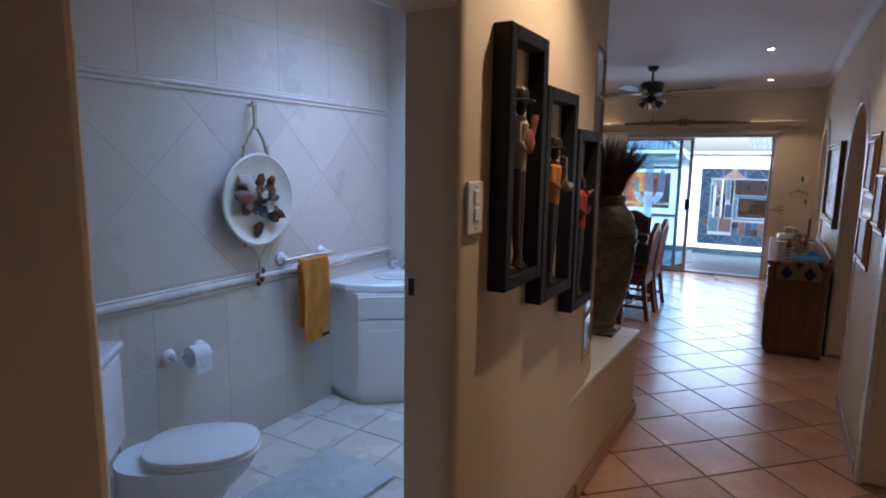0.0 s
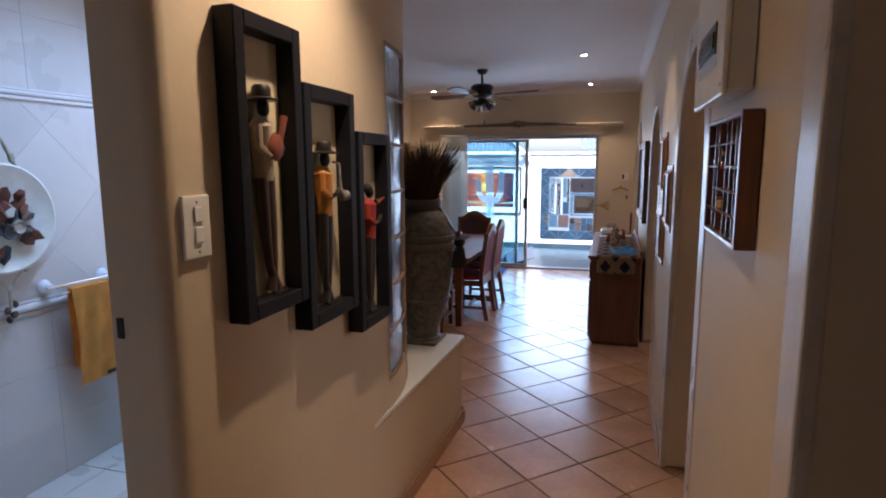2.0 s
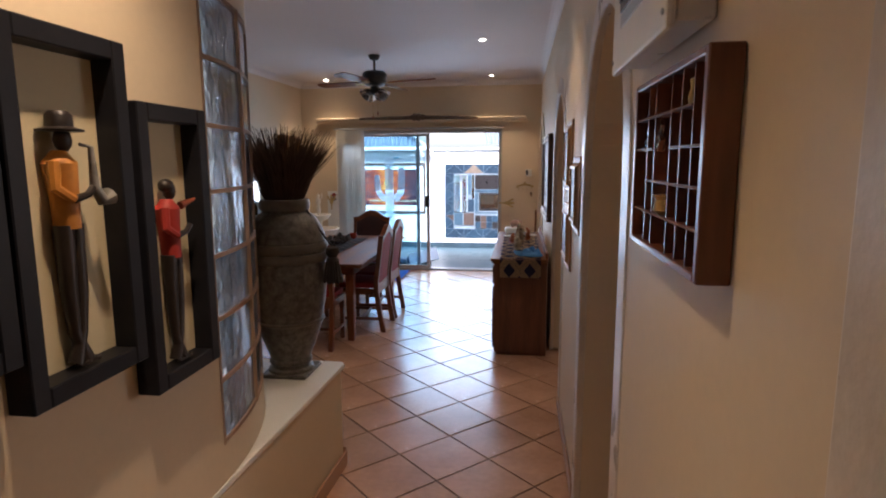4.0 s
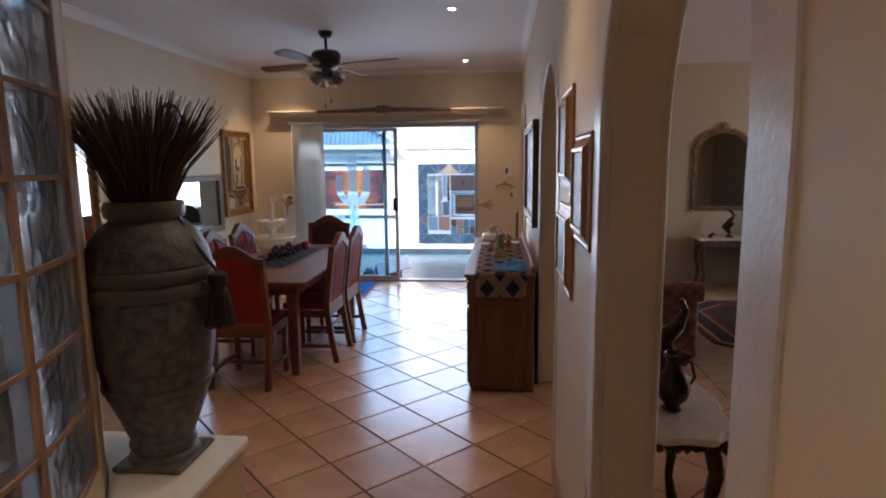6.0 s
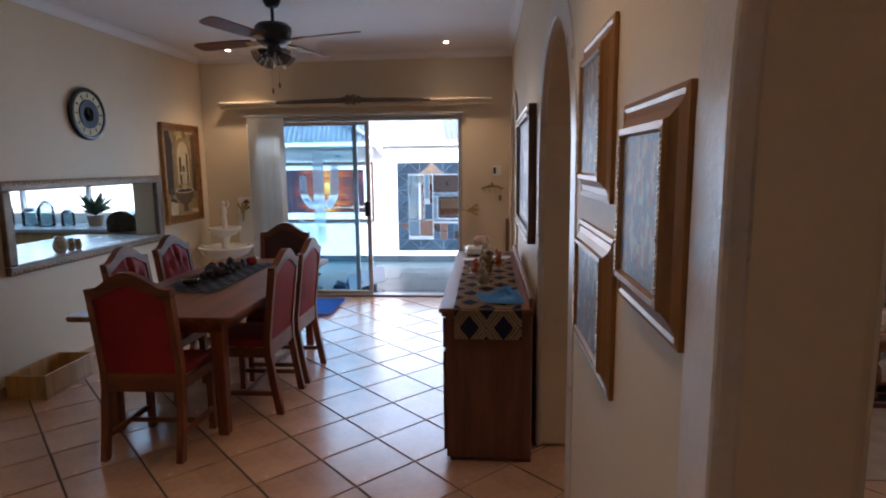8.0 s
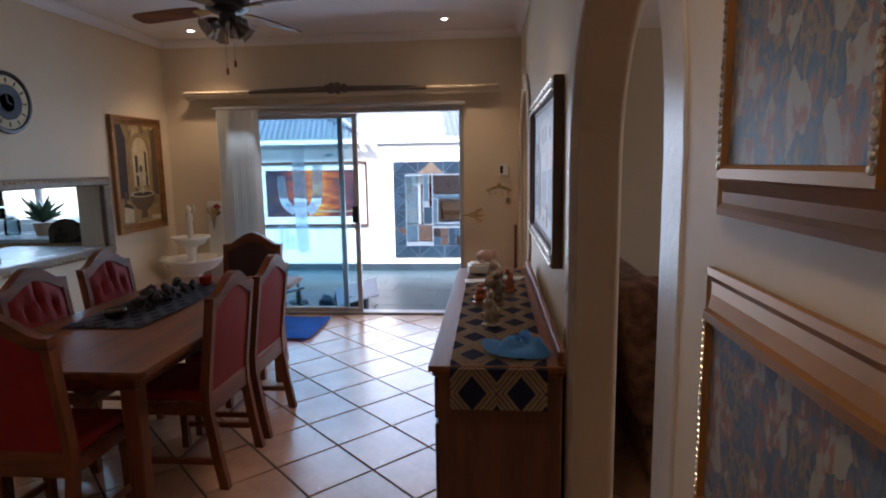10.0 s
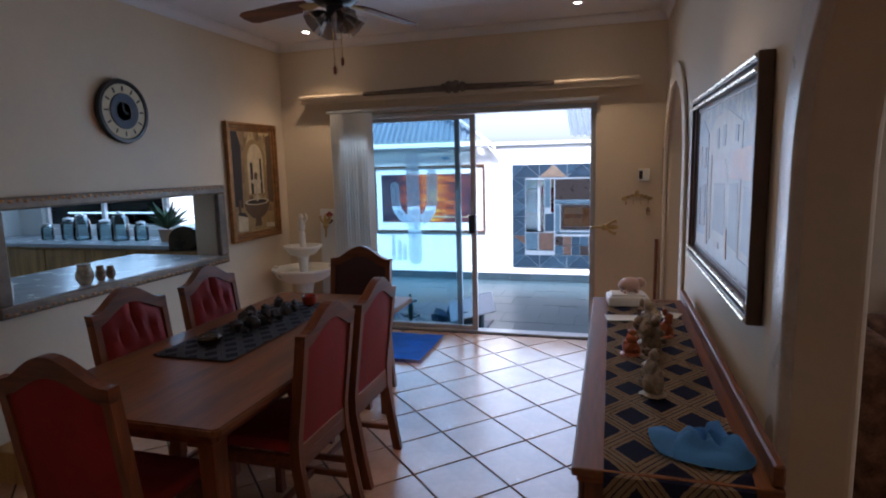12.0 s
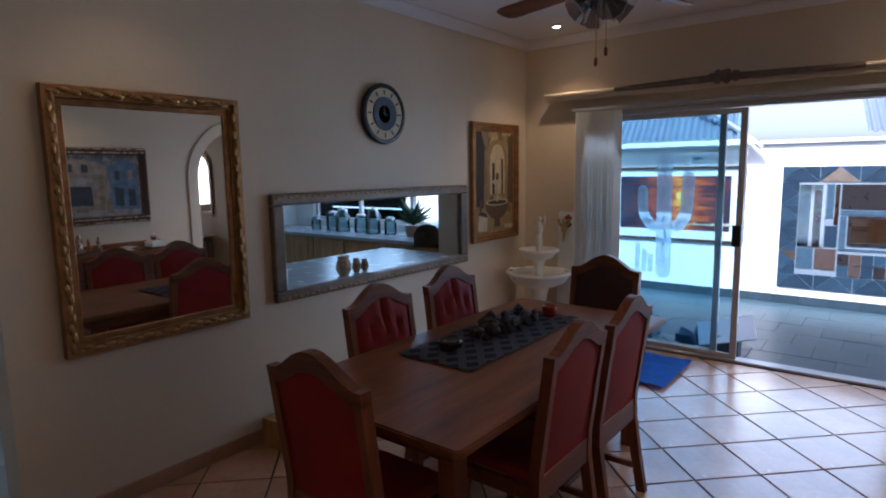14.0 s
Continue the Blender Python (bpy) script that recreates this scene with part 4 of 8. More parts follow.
single("candle_holder", bm, M_REDPOT, "small red glass candle holder on the table runner", "candle holder", m=T(-1.50, 7.53, 0.759), smooth=True)
bm = lathe(bmn(), [(0.03, 0), (0.055, 0.012), (0.06, 0.035), (0.05, 0.045), (0.0, 0.03)], 16)
single("small_bowl", bm, M_BRONZE, "small dark bowl on the table runner", "bowl", m=T(-1.60, 6.72, 0.759), smooth=True)

# sideboard
sb = thing("sideboard", "long dark wooden sideboard against the arcade wall", "sideboard")
sx0, sx1, sy0, sy1 = 0.215, 0.655, 5.83, 7.66
part("body", box(bmn(), sx0, sx1, sy0, sy1, 0.03, 0.80, 0.004), M_SIDEZ, sb)
part("plinth", box(bmn(), sx0 + 0.02, sx1, sy0 + 0.02, sy1 - 0.02, 0.0, 0.029), M_SIDEZ, sb)
bm = bmn()
box(bm, sx0 - 0.03, sx1 + 0.005, sy0 - 0.05, sy1 + 0.03, 0.822, 0.845, 0.006, 2)
box(bm, sx0 - 0.018, sx1, sy0 - 0.035, sy1 + 0.02, 0.801, 0.821, 0.005, 2)
part("worktop", bm, M_TABLE, sb, "moulded polished top")
part("back_rail", box(bmn(), sx1 - 0.02, sx1 + 0.005, sy0 - 0.04, sy1 + 0.03, 0.846, 0.90, 0.005), M_TABLE, sb)
for i in range(4):
    y0 = sy0 + 0.02 + i * 0.449
    d = part("door", box(bmn(), sx0 - 0.016, sx0 - 0.001, y0, y0 + 0.44, 0.06, 0.60, 0.004), M_SIDEZ, sb)
    part("panel", box(bmn(), sx0 - 0.021, sx0 - 0.0165, y0 + 0.06, y0 + 0.38, 0.12, 0.54, 0.002), M_SIDEZ, d)
    part("handle", blob(bmn(), (sx0 - 0.026, y0 + (0.40 if i % 2 == 0 else 0.04), 0.35), (0.012, 0.009, 0.02), 1), M_BRASS, d, "small brass knob")
    dr = part("drawer", box(bmn(), sx0 - 0.016, sx0 - 0.001, y0, y0 + 0.44, 0.62, 0.78, 0.004), M_SIDEZ, sb)
    part("handle", blob(bmn(), (sx0 - 0.026, y0 + 0.22, 0.70), (0.012, 0.02, 0.009), 1), M_BRASS, dr, "small brass knob")
single("sideboard_cloth", draped(bmn(), 0.262, 0.598, sy0 - 0.052, 7.58, 0.853, 14, 40, 0.16, 0.003), M_RUNNER, "navy and beige zigzag woven cloth along the sideboard", "table runner")
# cap
bm = bmn()
nr, nt_ = 12, 28
rows = []
for i in range(nr + 1):
    row = []
    for k in range(nt_):
        a, r = 2 * math.pi * k / nt_, i / nr
        cr = noise.noise(Vector((math.cos(a) * 2.2 * r, math.sin(a) * 2.2 * r, 4.0)))
        z = 0.055 * (1 - r ** 2.6) * (1 + 0.75 * cr + 0.25 * math.sin(5 * a + 3 * r)) + 0.004 + (0.012 * max(0, r - 0.75) * math.sin(3 * a))
        row.append(bm.verts.new((0.115 * r * math.cos(a) * (1.0 + 0.08 * math.cos(a)), 0.092 * r * math.sin(a) * (1 + 0.15 * cr), z)))
    rows.append(row)
for i in range(nr):
    for k in range(nt_):
        q = [rows[i][k], rows[i][(k + 1) % nt_], rows[i + 1][(k + 1) % nt_], rows[i + 1][k]]
        if i == 0:
            q = [rows[0][0], rows[1][(k + 1) % nt_], rows[1][k]][::-1]
            if k == 0:
                q = [rows[0][0], rows[1][1], rows[1][0]][::-1]
        bm.faces.new(q)
bmesh.ops.delete(bm, geom=[v for v in bm.verts if not v.link_faces], context="VERTS")
cap = thing("sun_hat", "crumpled light blue cotton cap lying on the sideboard", "cap", T(0.508, 5.905, 0.857, -12) @ Matrix.Scale(0.92, 4))
part("crown", bm, M_CAP, cap, "", True)
bm = bmn()
vis = []
for i in range(7):
    u = i / 6
    vis.append([])
    for k in range(13):
        v = -1 + k / 6
        x = -0.075 - 0.075 * u * math.sqrt(max(0.0, 1 - 0.75 * v * v))
        vis[-1].append((x, 0.082 * v * (1 - 0.1 * u), 0.026 + 0.012 * u - 0.020 * v * v + 0.004 * math.sin(4 * v + 3 * u)))
for dz in (0.0, 0.004):
    gv = [[bm.verts.new((x, y, z + dz)) for x, y, z in row] for row in vis]
    for i in range(6):
        for k in range(12):
            f = (gv[i][k], gv[i][k + 1], gv[i + 1][k + 1], gv[i + 1][k])
            bm.faces.new(f if dz == 0 else f[::-1])
bmesh.ops.recalc_face_normals(bm, faces=bm.faces[:])
part("brim", bm, M_CAP, cap, "", True)


def figurine(label, m, h, material, seed, w=0.045, nodes_=7):
    """A plain standing ornament."""
    w *= 0.82
    rnd = random.Random(seed)
    bm = bmn()
    blob(bm, (0, 0, h * 0.05), (w * 1.25, w * 1.1, h * 0.05), 2, 0.2, seed)
    blob(bm, (0, 0, h * 0.30), (w, w * 0.8, h * 0.28), 2, 0.5, seed)
    blob(bm, (rnd.uniform(-0.01, 0.01), 0, h * 0.60), (w * 0.72, w * 0.6, h * 0.22), 2, 0.6, seed + 1)
    blob(bm, (rnd.uniform(-0.01, 0.01), rnd.uniform(-0.01, 0.01), h * 0.87), (w * 0.46, w * 0.46, h * 0.13), 2, 0.3, seed + 2)
    for k in range(nodes_):
        blob(bm, (rnd.uniform(-w, w), rnd.uniform(-w, w), rnd.uniform(0.1, 0.7) * h), (w * 0.35, w * 0.35, w * 0.4), 1, 0.4, seed + k)
    return single("figurine", bm, material, label, "figurine", "ornaments on the sideboard", smooth=True, m=m)


M_CER1 = mat("painted_plaster", (0.34, 0.25, 0.15), 0.5, 0, 0.5, 30, 0.4, 90, second=(0.5, 0.4, 0.28))
M_CER2 = mat("dark_painted_ceramic", (0.10, 0.06, 0.04), 0.4, 0, 0.6, 30, 0.4, 90, second=(0.3, 0.2, 0.12))
M_CER3 = mat("orange_ceramic", (0.45, 0.12, 0.04), 0.35, 0, 0.4, 25, 0.3, 70)
M_PINK = mat("pink_ceramic", (0.62, 0.40, 0.32), 0.4, 0, 0.2, 20, 0.2, 60)
figurine("beige plaster standing ornament on the sideboard cloth", T(0.405, 6.26, 0.856), 0.155, M_CER1, 3, 0.042)
figurine("dark ceramic ornament group on the sideboard cloth", T(0.425, 6.62, 0.856), 0.17, M_CER2, 8, 0.045)
figurine("orange ceramic ornament on the sideboard cloth", T(0.355, 6.66, 0.856), 0.10, M_CER3, 11, 0.042, 3)
figurine("brown and cream ornament on the sideboard cloth", T(0.43, 6.80, 0.856), 0.19, M_CER1, 15, 0.05)
figurine("dark slender ornament on the sideboard cloth", T(0.40, 6.97, 0.856), 0.15, M_CER2, 19, 0.035)
figurine("small reddish ornament on the sideboard cloth", T(0.50, 6.92, 0.856), 0.13, M_CER3, 22, 0.03, 3)
bm = bmn()
box(bm, -0.10, 0.10, -0.07, 0.07, 0, 0.05, 0.006)
box(bm, -0.085, 0.085, -0.055, 0.055, 0.051, 0.06, 0.003)
single("small_box", bm, M_WHITE, "small white box on the sideboard", "box", m=T(0.36, 7.50, 0.857, 6))
bm = bmn()
blob(bm, (0, 0, 0.042), (0.06, 0.04, 0.04), 2), blob(bm, (0.055, 0, 0.05), (0.028, 0.028, 0.028), 2)
for sx in (-1, 1):
    for sy in (-1, 1):
        blob(bm, (sx * 0.03, sy * 0.018, 0.01), (0.012, 0.012, 0.016), 1)
single("pig_ornament", bm, M_PINK, "pink ceramic pig ornament on a white box", "figurine", smooth=True, m=T(0.37, 7.50, 0.917, 20))
for k, (x, y, r) in enumerate(((0.33, 7.20, 8), (0.52, 7.30, -20))):
    single("paper_sheet", box(bmn(), -0.075, 0.075, -0.05, 0.05, 0, 0.004, 0.001), M_WHITE, "white paper lying on the sideboard cloth", "paper", m=T(x, y, 0.8575, r))


# ---- pictures and mirrors ----


def frame_on_wall(ob, wall_x, face, y0, y1, z0, z1, w, d, material, steps=3, name="frame"):
    """A moulded frame on a wall across x. face: +1 if the wall looks to +x."""
    for k in range(steps):
        a, b = w * k / steps, w * (k + 1) / steps
        dep = d * (1.0 - 0.30 * k) if k < 2 else d * 0.45
        bm = bmn()
        o = [(y0 + a, z0 + a), (y1 - a, z0 + a), (y1 - a, z1 - a), (y0 + a, z1 - a)]
        i_ = [(y0 + b, z0 + b), (y1 - b, z0 + b), (y1 - b, z1 - b), (y0 + b, z1 - b)]
        for q in range(4):
            r = (q + 1) % 4
            prism(bm, [o[q], o[r], i_[r], i_[q]], wall_x + face * 0.002, wall_x + face * dep, "x")
        bmesh.ops.remove_doubles(bm, verts=bm.verts, dist=1e-5)
        rounded(part(name if k == 0 else "moulding", bm, material, ob), 0.004, 2)


def flat_yz(ob, name, wall_x, face, y0, y1, z0, z1, off, material, label=""):
    return part(name, box(bmn(), min(wall_x + face * off, wall_x + face * (off + 0.002)), max(wall_x + face * off, wall_x + face * (off + 0.002)), y0, y1, z0, z1), material, ob, label)


def painting(name, cols, sc=(3, 3), seed=0.0, blocky=True):
    """Dabs of paint in the colours given."""
    mt, nt, bs, link = nodes_of(name)
    N = nt.nodes.new
    tc, mp, vo, nz, ramp = N("ShaderNodeTexCoord"), N("ShaderNodeMapping"), N("ShaderNodeTexVoronoi"), N("ShaderNodeTexNoise"), N("ShaderNodeValToRGB")
    mp.inputs["Scale"].default_value = (1, sc[0], sc[1])
    mp.inputs["Location"].default_value = (seed, seed, seed)
    vo.inputs["Scale"].default_value, nz.inputs["Scale"].default_value, nz.inputs["Detail"].default_value = 2.2, 2.5, 6
    link(tc.outputs["Object"], mp.inputs[0]), link(mp.outputs[0], nz.inputs["Vector"])
    mx = N("ShaderNodeMix")
    mx.data_type = "VECTOR"
    mx.inputs[0].default_value = 0.25
    link(mp.outputs[0], mx.inputs[4]), link(nz.outputs["Color"], mx.inputs[5]), link(mx.outputs[1], vo.inputs["Vector"])
    sp = N("ShaderNodeSeparateColor")
    link(vo.outputs["Color"], sp.inputs[0])
    av = N("ShaderNodeMath")
    av.operation = "MULTIPLY_ADD"
    av.inputs[1].default_value = 0.55
    link(nz.outputs[0], av.inputs[2]), link(sp.outputs[0], av.inputs[0])
    cr = ramp.color_ramp
    n = len(cols)
    cr.elements[0].position, cr.elements[1].position = 0.25, 1.0
    cr.elements[0].color, cr.elements[1].color = (*cols[0], 1), (*cols[-1], 1)
    for i, c in enumerate(cols[1:-1]):
        cr.elements.new(0.25 + 0.75 * (i + 1) / (n - 1)).color = (*c, 1)
    link(av.outputs[0], ramp.inputs[0]), link(ramp.outputs[0], bs.inputs["Base Color"])
    bs.inputs["Roughness"].default_value = 0.45
    bp = N("ShaderNodeBump")
    bp.inputs["Strength"].default_value, bp.inputs["Distance"].default_value = 0.3, 0.002
    link(nz.outputs[0], bp.inputs["Height"]), link(bp.outputs[0], bs.inputs["Normal"])
    return mt


P_OCHRE, P_BROWN, P_DKB, P_CREAM = plain("ochre_paint", (0.30, 0.20, 0.08)), plain("umber_paint", (0.11, 0.065, 0.03)), plain("dark_umber_paint", (0.035, 0.022, 0.014)), plain("pale_paint", (0.50, 0.42, 0.28))
P_SKY = plain("pale_blue_paint", (0.32, 0.40, 0.46))

M_FRAMEB, M_SILVGILT = mat("dark_frame_wood", (0.085, 0.04, 0.02), 0.35, 0, 0.3, 20, 0.2, 90, 0.001), mat("silver_gilt", (0.62, 0.55, 0.42), 0.28, 0.9, 0.2, 30, 0.2, 90, 0.001)

# street scene over the sideboard
pic = thing("framed_painting", "large street-scene painting in a gilt-edged brown frame above the sideboard", "picture")
frame_on_wall(pic, RIGHT, -1, 6.24, 7.62, 1.105, 1.885, 0.075, 0.045, M_FRAMEB)
for z in (1.118, 1.158, 1.835, 1.872):
    part("gilt_line", tube(bmn(), [(RIGHT - 0.047, 6.245, z), (RIGHT - 0.047, 7.615, z)], 0.0075, 8), M_SILVGILT, pic, "", True)
def varnished(name, col):
    return mat(name, col, 0.38, 0, 0.45, 14, 0.35, 60, 0.0015)


V_CREAM, V_SAND, V_DARK, V_BLUE, V_STEP = varnished("cream_varnished_paint", (0.24, 0.21, 0.175)), varnished("sand_varnished_paint", (0.20, 0.15, 0.10)), varnished("dark_varnished_paint", (0.035, 0.045, 0.06)), varnished("blue_varnished_paint", (0.10, 0.15, 0.22)), varnished("pale_varnished_paint", (0.25, 0.245, 0.235))
cv = painting("street_painting", [(0.03, 0.045, 0.065), (0.08, 0.12, 0.17), (0.17, 0.19, 0.21), (0.07, 0.10, 0.15), (0.22, 0.20, 0.17), (0.28, 0.27, 0.25)], (13.0, 11.0), 1.3)
cv.node_tree.nodes["Principled BSDF"].inputs["Roughness"].default_value = 0.38
flat_yz(pic, "canvas", RIGHT, -1, 6.315, 7.545, 1.18, 1.81, 0.014, cv)
V_RUST = varnished("orange_varnished_paint", (0.34, 0.15, 0.05))
STREET = [
    ([(6.33, 1.19), (7.53, 1.19), (7.53, 1.25), (7.10, 1.27), (6.33, 1.25)], V_STEP),
    ([(6.55, 1.25), (7.21, 1.25), (7.22, 1.70), (7.05, 1.76), (6.80, 1.77), (6.54, 1.71)], V_CREAM),
    ([(6.33, 1.26), (6.54, 1.26), (6.53, 1.68), (6.33, 1.74)], V_SAND), ([(7.24, 1.25), (7.52, 1.24), (7.52, 1.72), (7.40, 1.77), (7.24, 1.70)], V_BLUE),
    ([(6.81, 1.30), (7.07, 1.30), (7.06, 1.49), (6.82, 1.50)], V_DARK), ([(6.57, 1.27), (6.73, 1.28), (6.73, 1.50), (6.58, 1.51)], V_DARK), ([(6.36, 1.28), (6.50, 1.29), (6.49, 1.50), (6.36, 1.49)], V_DARK),
    ([(6.76, 1.50), (7.12, 1.49), (7.06, 1.58), (6.82, 1.59)], V_STEP), ([(6.34, 1.52), (6.74, 1.52), (6.70, 1.62), (6.36, 1.63)], V_RUST),
    ([(6.84, 1.64), (6.90, 1.64), (6.90, 1.72), (6.84, 1.72)], V_DARK), ([(6.98, 1.635), (7.04, 1.635), (7.04, 1.71), (6.98, 1.715)], V_DARK), ([(6.61, 1.65), (6.66, 1.65), (6.66, 1.71), (6.61, 1.705)], V_DARK),
    ([(7.13, 1.25), (7.18, 1.25), (7.175, 1.62), (7.135, 1.61)], V_SAND), ([(7.28, 1.29), (7.37, 1.28), (7.37, 1.47), (7.28, 1.48)], V_DARK), ([(7.42, 1.28), (7.49, 1.28), (7.49, 1.45), (7.42, 1.46)], V_DARK),
    ([(7.29, 1.55), (7.34, 1.55), (7.34, 1.65), (7.29, 1.645)], V_DARK), ([(7.42, 1.55), (7.47, 1.555), (7.47, 1.66), (7.42, 1.65)], V_CREAM),
    ([(6.90, 1.235), (7.02, 1.235), (7.01, 1.26), (6.91, 1.262)], V_SAND), ([(7.19, 1.22), (7.26, 1.21), (7.24, 1.34), (7.205, 1.35)], V_SAND), ([(6.74, 1.22), (6.78, 1.22), (6.775, 1.33), (6.75, 1.335)], V_RUST)]
for k, (pts, mt) in enumerate(STREET):
    part("painted_shape", prism(bmn(), pts, RIGHT - 0.0172 - 0.00012 * k, RIGHT - 0.0158, "x"), mt, pic)

# three small gilt frames, raised towards the picture
def raised_frame(ob, y0, y1, z0, z1):
    bm = bmn()
    rings = []
    for i, d in ((0, 0.001), (0, 0.010), (0.009, 0.013), (0.016, 0.010), (0.030, 0.014), (0.044, 0.023), (0.047, 0.030), (0.058, 0.030), (0.062, 0.024), (0.062, 0.004)):
        rings.append([bm.verts.new((RIGHT - d, y, z)) for y, z in ((y0 + i, z0 + i), (y1 - i, z0 + i), (y1 - i, z1 - i), (y0 + i, z1 - i))])
    for p, q in zip(rings, rings[1:] + rings[:1]):
        for k in range(4):
            bm.faces.new((p[k], q[k], q[(k + 1) % 4], p[(k + 1) % 4]))
    bmesh.ops.recalc_face_normals(bm, faces=bm.faces[:])
    part("frame", bm, M_FRAMEG, ob)


for lab, y0, y1, z0, z1, sd in (("gilt frame with a small townscape, hung highest of three", 4.22, 4.60, 1.475, 1.868, 2.0), ("gilt frame with a small townscape beside the arch", 3.744, 4.11, 1.305, 1.67, 5.0), ("gilt frame with a small townscape, hung lowest of three", 4.17, 4.62, 1.055, 1.405, 8.0)):
    g = thing("small_picture", lab, "picture", None, "gilt-framed townscapes on the arcade wall")
    raised_frame(g, y0, y1, z0, z1)
    mt = painting("townscape_%d" % int(sd), [(0.03, 0.04, 0.045), (0.10, 0.13, 0.14), (0.05, 0.10, 0.17), (0.28, 0.20, 0.11), (0.07, 0.11, 0.16), (0.14, 0.16, 0.17), (0.30, 0.12, 0.07), (0.32, 0.30, 0.24)], (26, 15), sd)
    flat_yz(g, "print", RIGHT, -1, y0 + 0.0625, y1 - 0.0625, z0 + 0.0625, z1 - 0.0625, 0.021, mt)
    bm = bmn()
    for k in range(28):
        q = k / 27
        for yy_, zz_ in ((y0 + 0.0525, z0 + 0.06 + q * (z1 - z0 - 0.12)), (y1 - 0.0525, z0 + 0.06 + q * (z1 - z0 - 0.12))):
            blob(bm, (RIGHT - 0.0305, yy_, zz_), (0.0025, 0.004, 0.0045), 1)
    tagged(part("beading", bm, M_SILVGILT, g), kind="stuff")

# fountain painting
fp = thing("framed_painting", "brown courtyard painting with an urn in a dark gilt frame", "picture")
frame_on_wall(fp, DLEFT, 1, 8.69, 9.45, 0.965, 2.01, 0.075, 0.04, M_GOLDD)
M_COURT = painting("courtyard_painting", [(0.03, 0.018, 0.009), (0.14, 0.08, 0.03), (0.32, 0.20, 0.08), (0.17, 0.10, 0.04), (0.50, 0.37, 0.17)], (4, 2.2), 3.1)
flat_yz(fp, "canvas", DLEFT, 1, 8.765, 9.375, 1.04, 1.935, 0.012, M_COURT)


def oval_pts(cy, cz, ry, rz, a0=0.0, a1=2 * math.pi, n=18):
    return [(cy + ry * math.cos(a0 + (a1 - a0) * i / n), cz + rz * math.sin(a0 + (a1 - a0) * i / n)) for i in range(n if a1 - a0 > 6.2 else n + 1)]


P_GLOW = plain("warm_cream_paint", (0.58, 0.46, 0.27))
ARCHED = [(8.93, 1.36), (8.93, 1.70)] + oval_pts(9.10, 1.70, 0.17, 0.17, math.pi, 0.0001, 12)[1:] + [(9.27, 1.36)]
COURT_SHAPES = [
    ([(8.77, 1.045), (9.37, 1.045), (9.37, 1.20), (8.77, 1.24)], P_OCHRE),
    (ARCHED, P_OCHRE), ([(y * 0.72 + 9.12 * 0.28, 1.38 + (z - 1.36) * 0.88) for y, z in ARCHED], P_GLOW),
    ([(8.77, 1.28), (8.88, 1.26), (8.90, 1.80), (8.85, 1.93), (8.77, 1.93)], P_DKB), ([(9.28, 1.30), (9.37, 1.28), (9.37, 1.93), (9.30, 1.90)], P_BROWN),
    ([(9.02, 1.38), (9.06, 1.38), (9.06, 1.66), (9.02, 1.66)], P_DKB), ([(9.17, 1.38), (9.20, 1.38), (9.20, 1.70), (9.17, 1.70)], P_DKB),
    (oval_pts(9.10, 1.30, 0.19, 0.15, math.pi, 2 * math.pi), P_BROWN), ([(9.05, 1.08), (9.15, 1.08), (9.14, 1.17), (9.06, 1.17)], P_BROWN),
    (oval_pts(9.10, 1.305, 0.19, 0.030), P_CREAM), (oval_pts(9.10, 1.305, 0.16, 0.020), P_DKB),
    ([(9.085, 1.31), (9.115, 1.31), (9.11, 1.50), (9.09, 1.50)], P_CREAM), (oval_pts(9.10, 1.49, 0.085, 0.022), P_CREAM), (oval_pts(9.10, 1.54, 0.025, 0.035), P_BROWN),
    ([(8.79, 1.06), (8.93, 1.05), (8.94, 1.17), (8.80, 1.20)], P_CREAM), ([(8.79, 1.205), (8.94, 1.175), (8.90, 1.215), (8.83, 1.23)], P_DKB),
    ([(8.82, 1.23), (8.84, 1.23), (8.86, 1.33), (8.81, 1.33)], P_BROWN), ([(9.22, 1.06), (9.36, 1.05), (9.36, 1.09), (9.22, 1.10)], P_CREAM)]
for k, (pts, mt) in enumerate(COURT_SHAPES):
    part("painted_shape", prism(bmn(), pts, DLEFT + 0.0142, DLEFT + 0.0150 + 0.0002 * k, "x"), mt, fp)

# big mirror
mi = thing("wall_mirror", "large mirror in a carved dark gilt frame", "mirror")
frame_on_wall(mi, DLEFT, 1, 5.525, 6.46, 0.785, 1.995, 0.085, 0.045, M_GOLDD)
bm = bmn()
rr = random.Random(4)
def carve(bm, y, z, along):
    r = (0.008, 0.030, 0.014) if along == "y" else (0.008, 0.014, 0.030)
    blob(bm, (DLEFT + 0.046, y, z), r, 1, 0.3, rr.random())
for i in range(20):
    y = 5.57 + i * 0.0445
    carve(bm, y, 0.815 + (0.008 if i % 2 else -0.004), "y"), carve(bm, y, 1.965 + (0.008 if i % 2 else -0.004), "y")
for i in range(26):
    z = 0.83 + i * 0.0445
    carve(bm, 5.555 + (0.008 if i % 2 else -0.004), z, "z"), carve(bm, 6.43 + (0.008 if i % 2 else -0.004), z, "z")
tagged(part("carving", bm, M_GOLD, mi, "raised gilt leaf carving", True), kind="stuff")
part("mirror_glass", box(bmn(), DLEFT + 0.008, DLEFT + 0.011, 5.60, 6.385, 0.86, 1.92), M_MIRROR, mi)

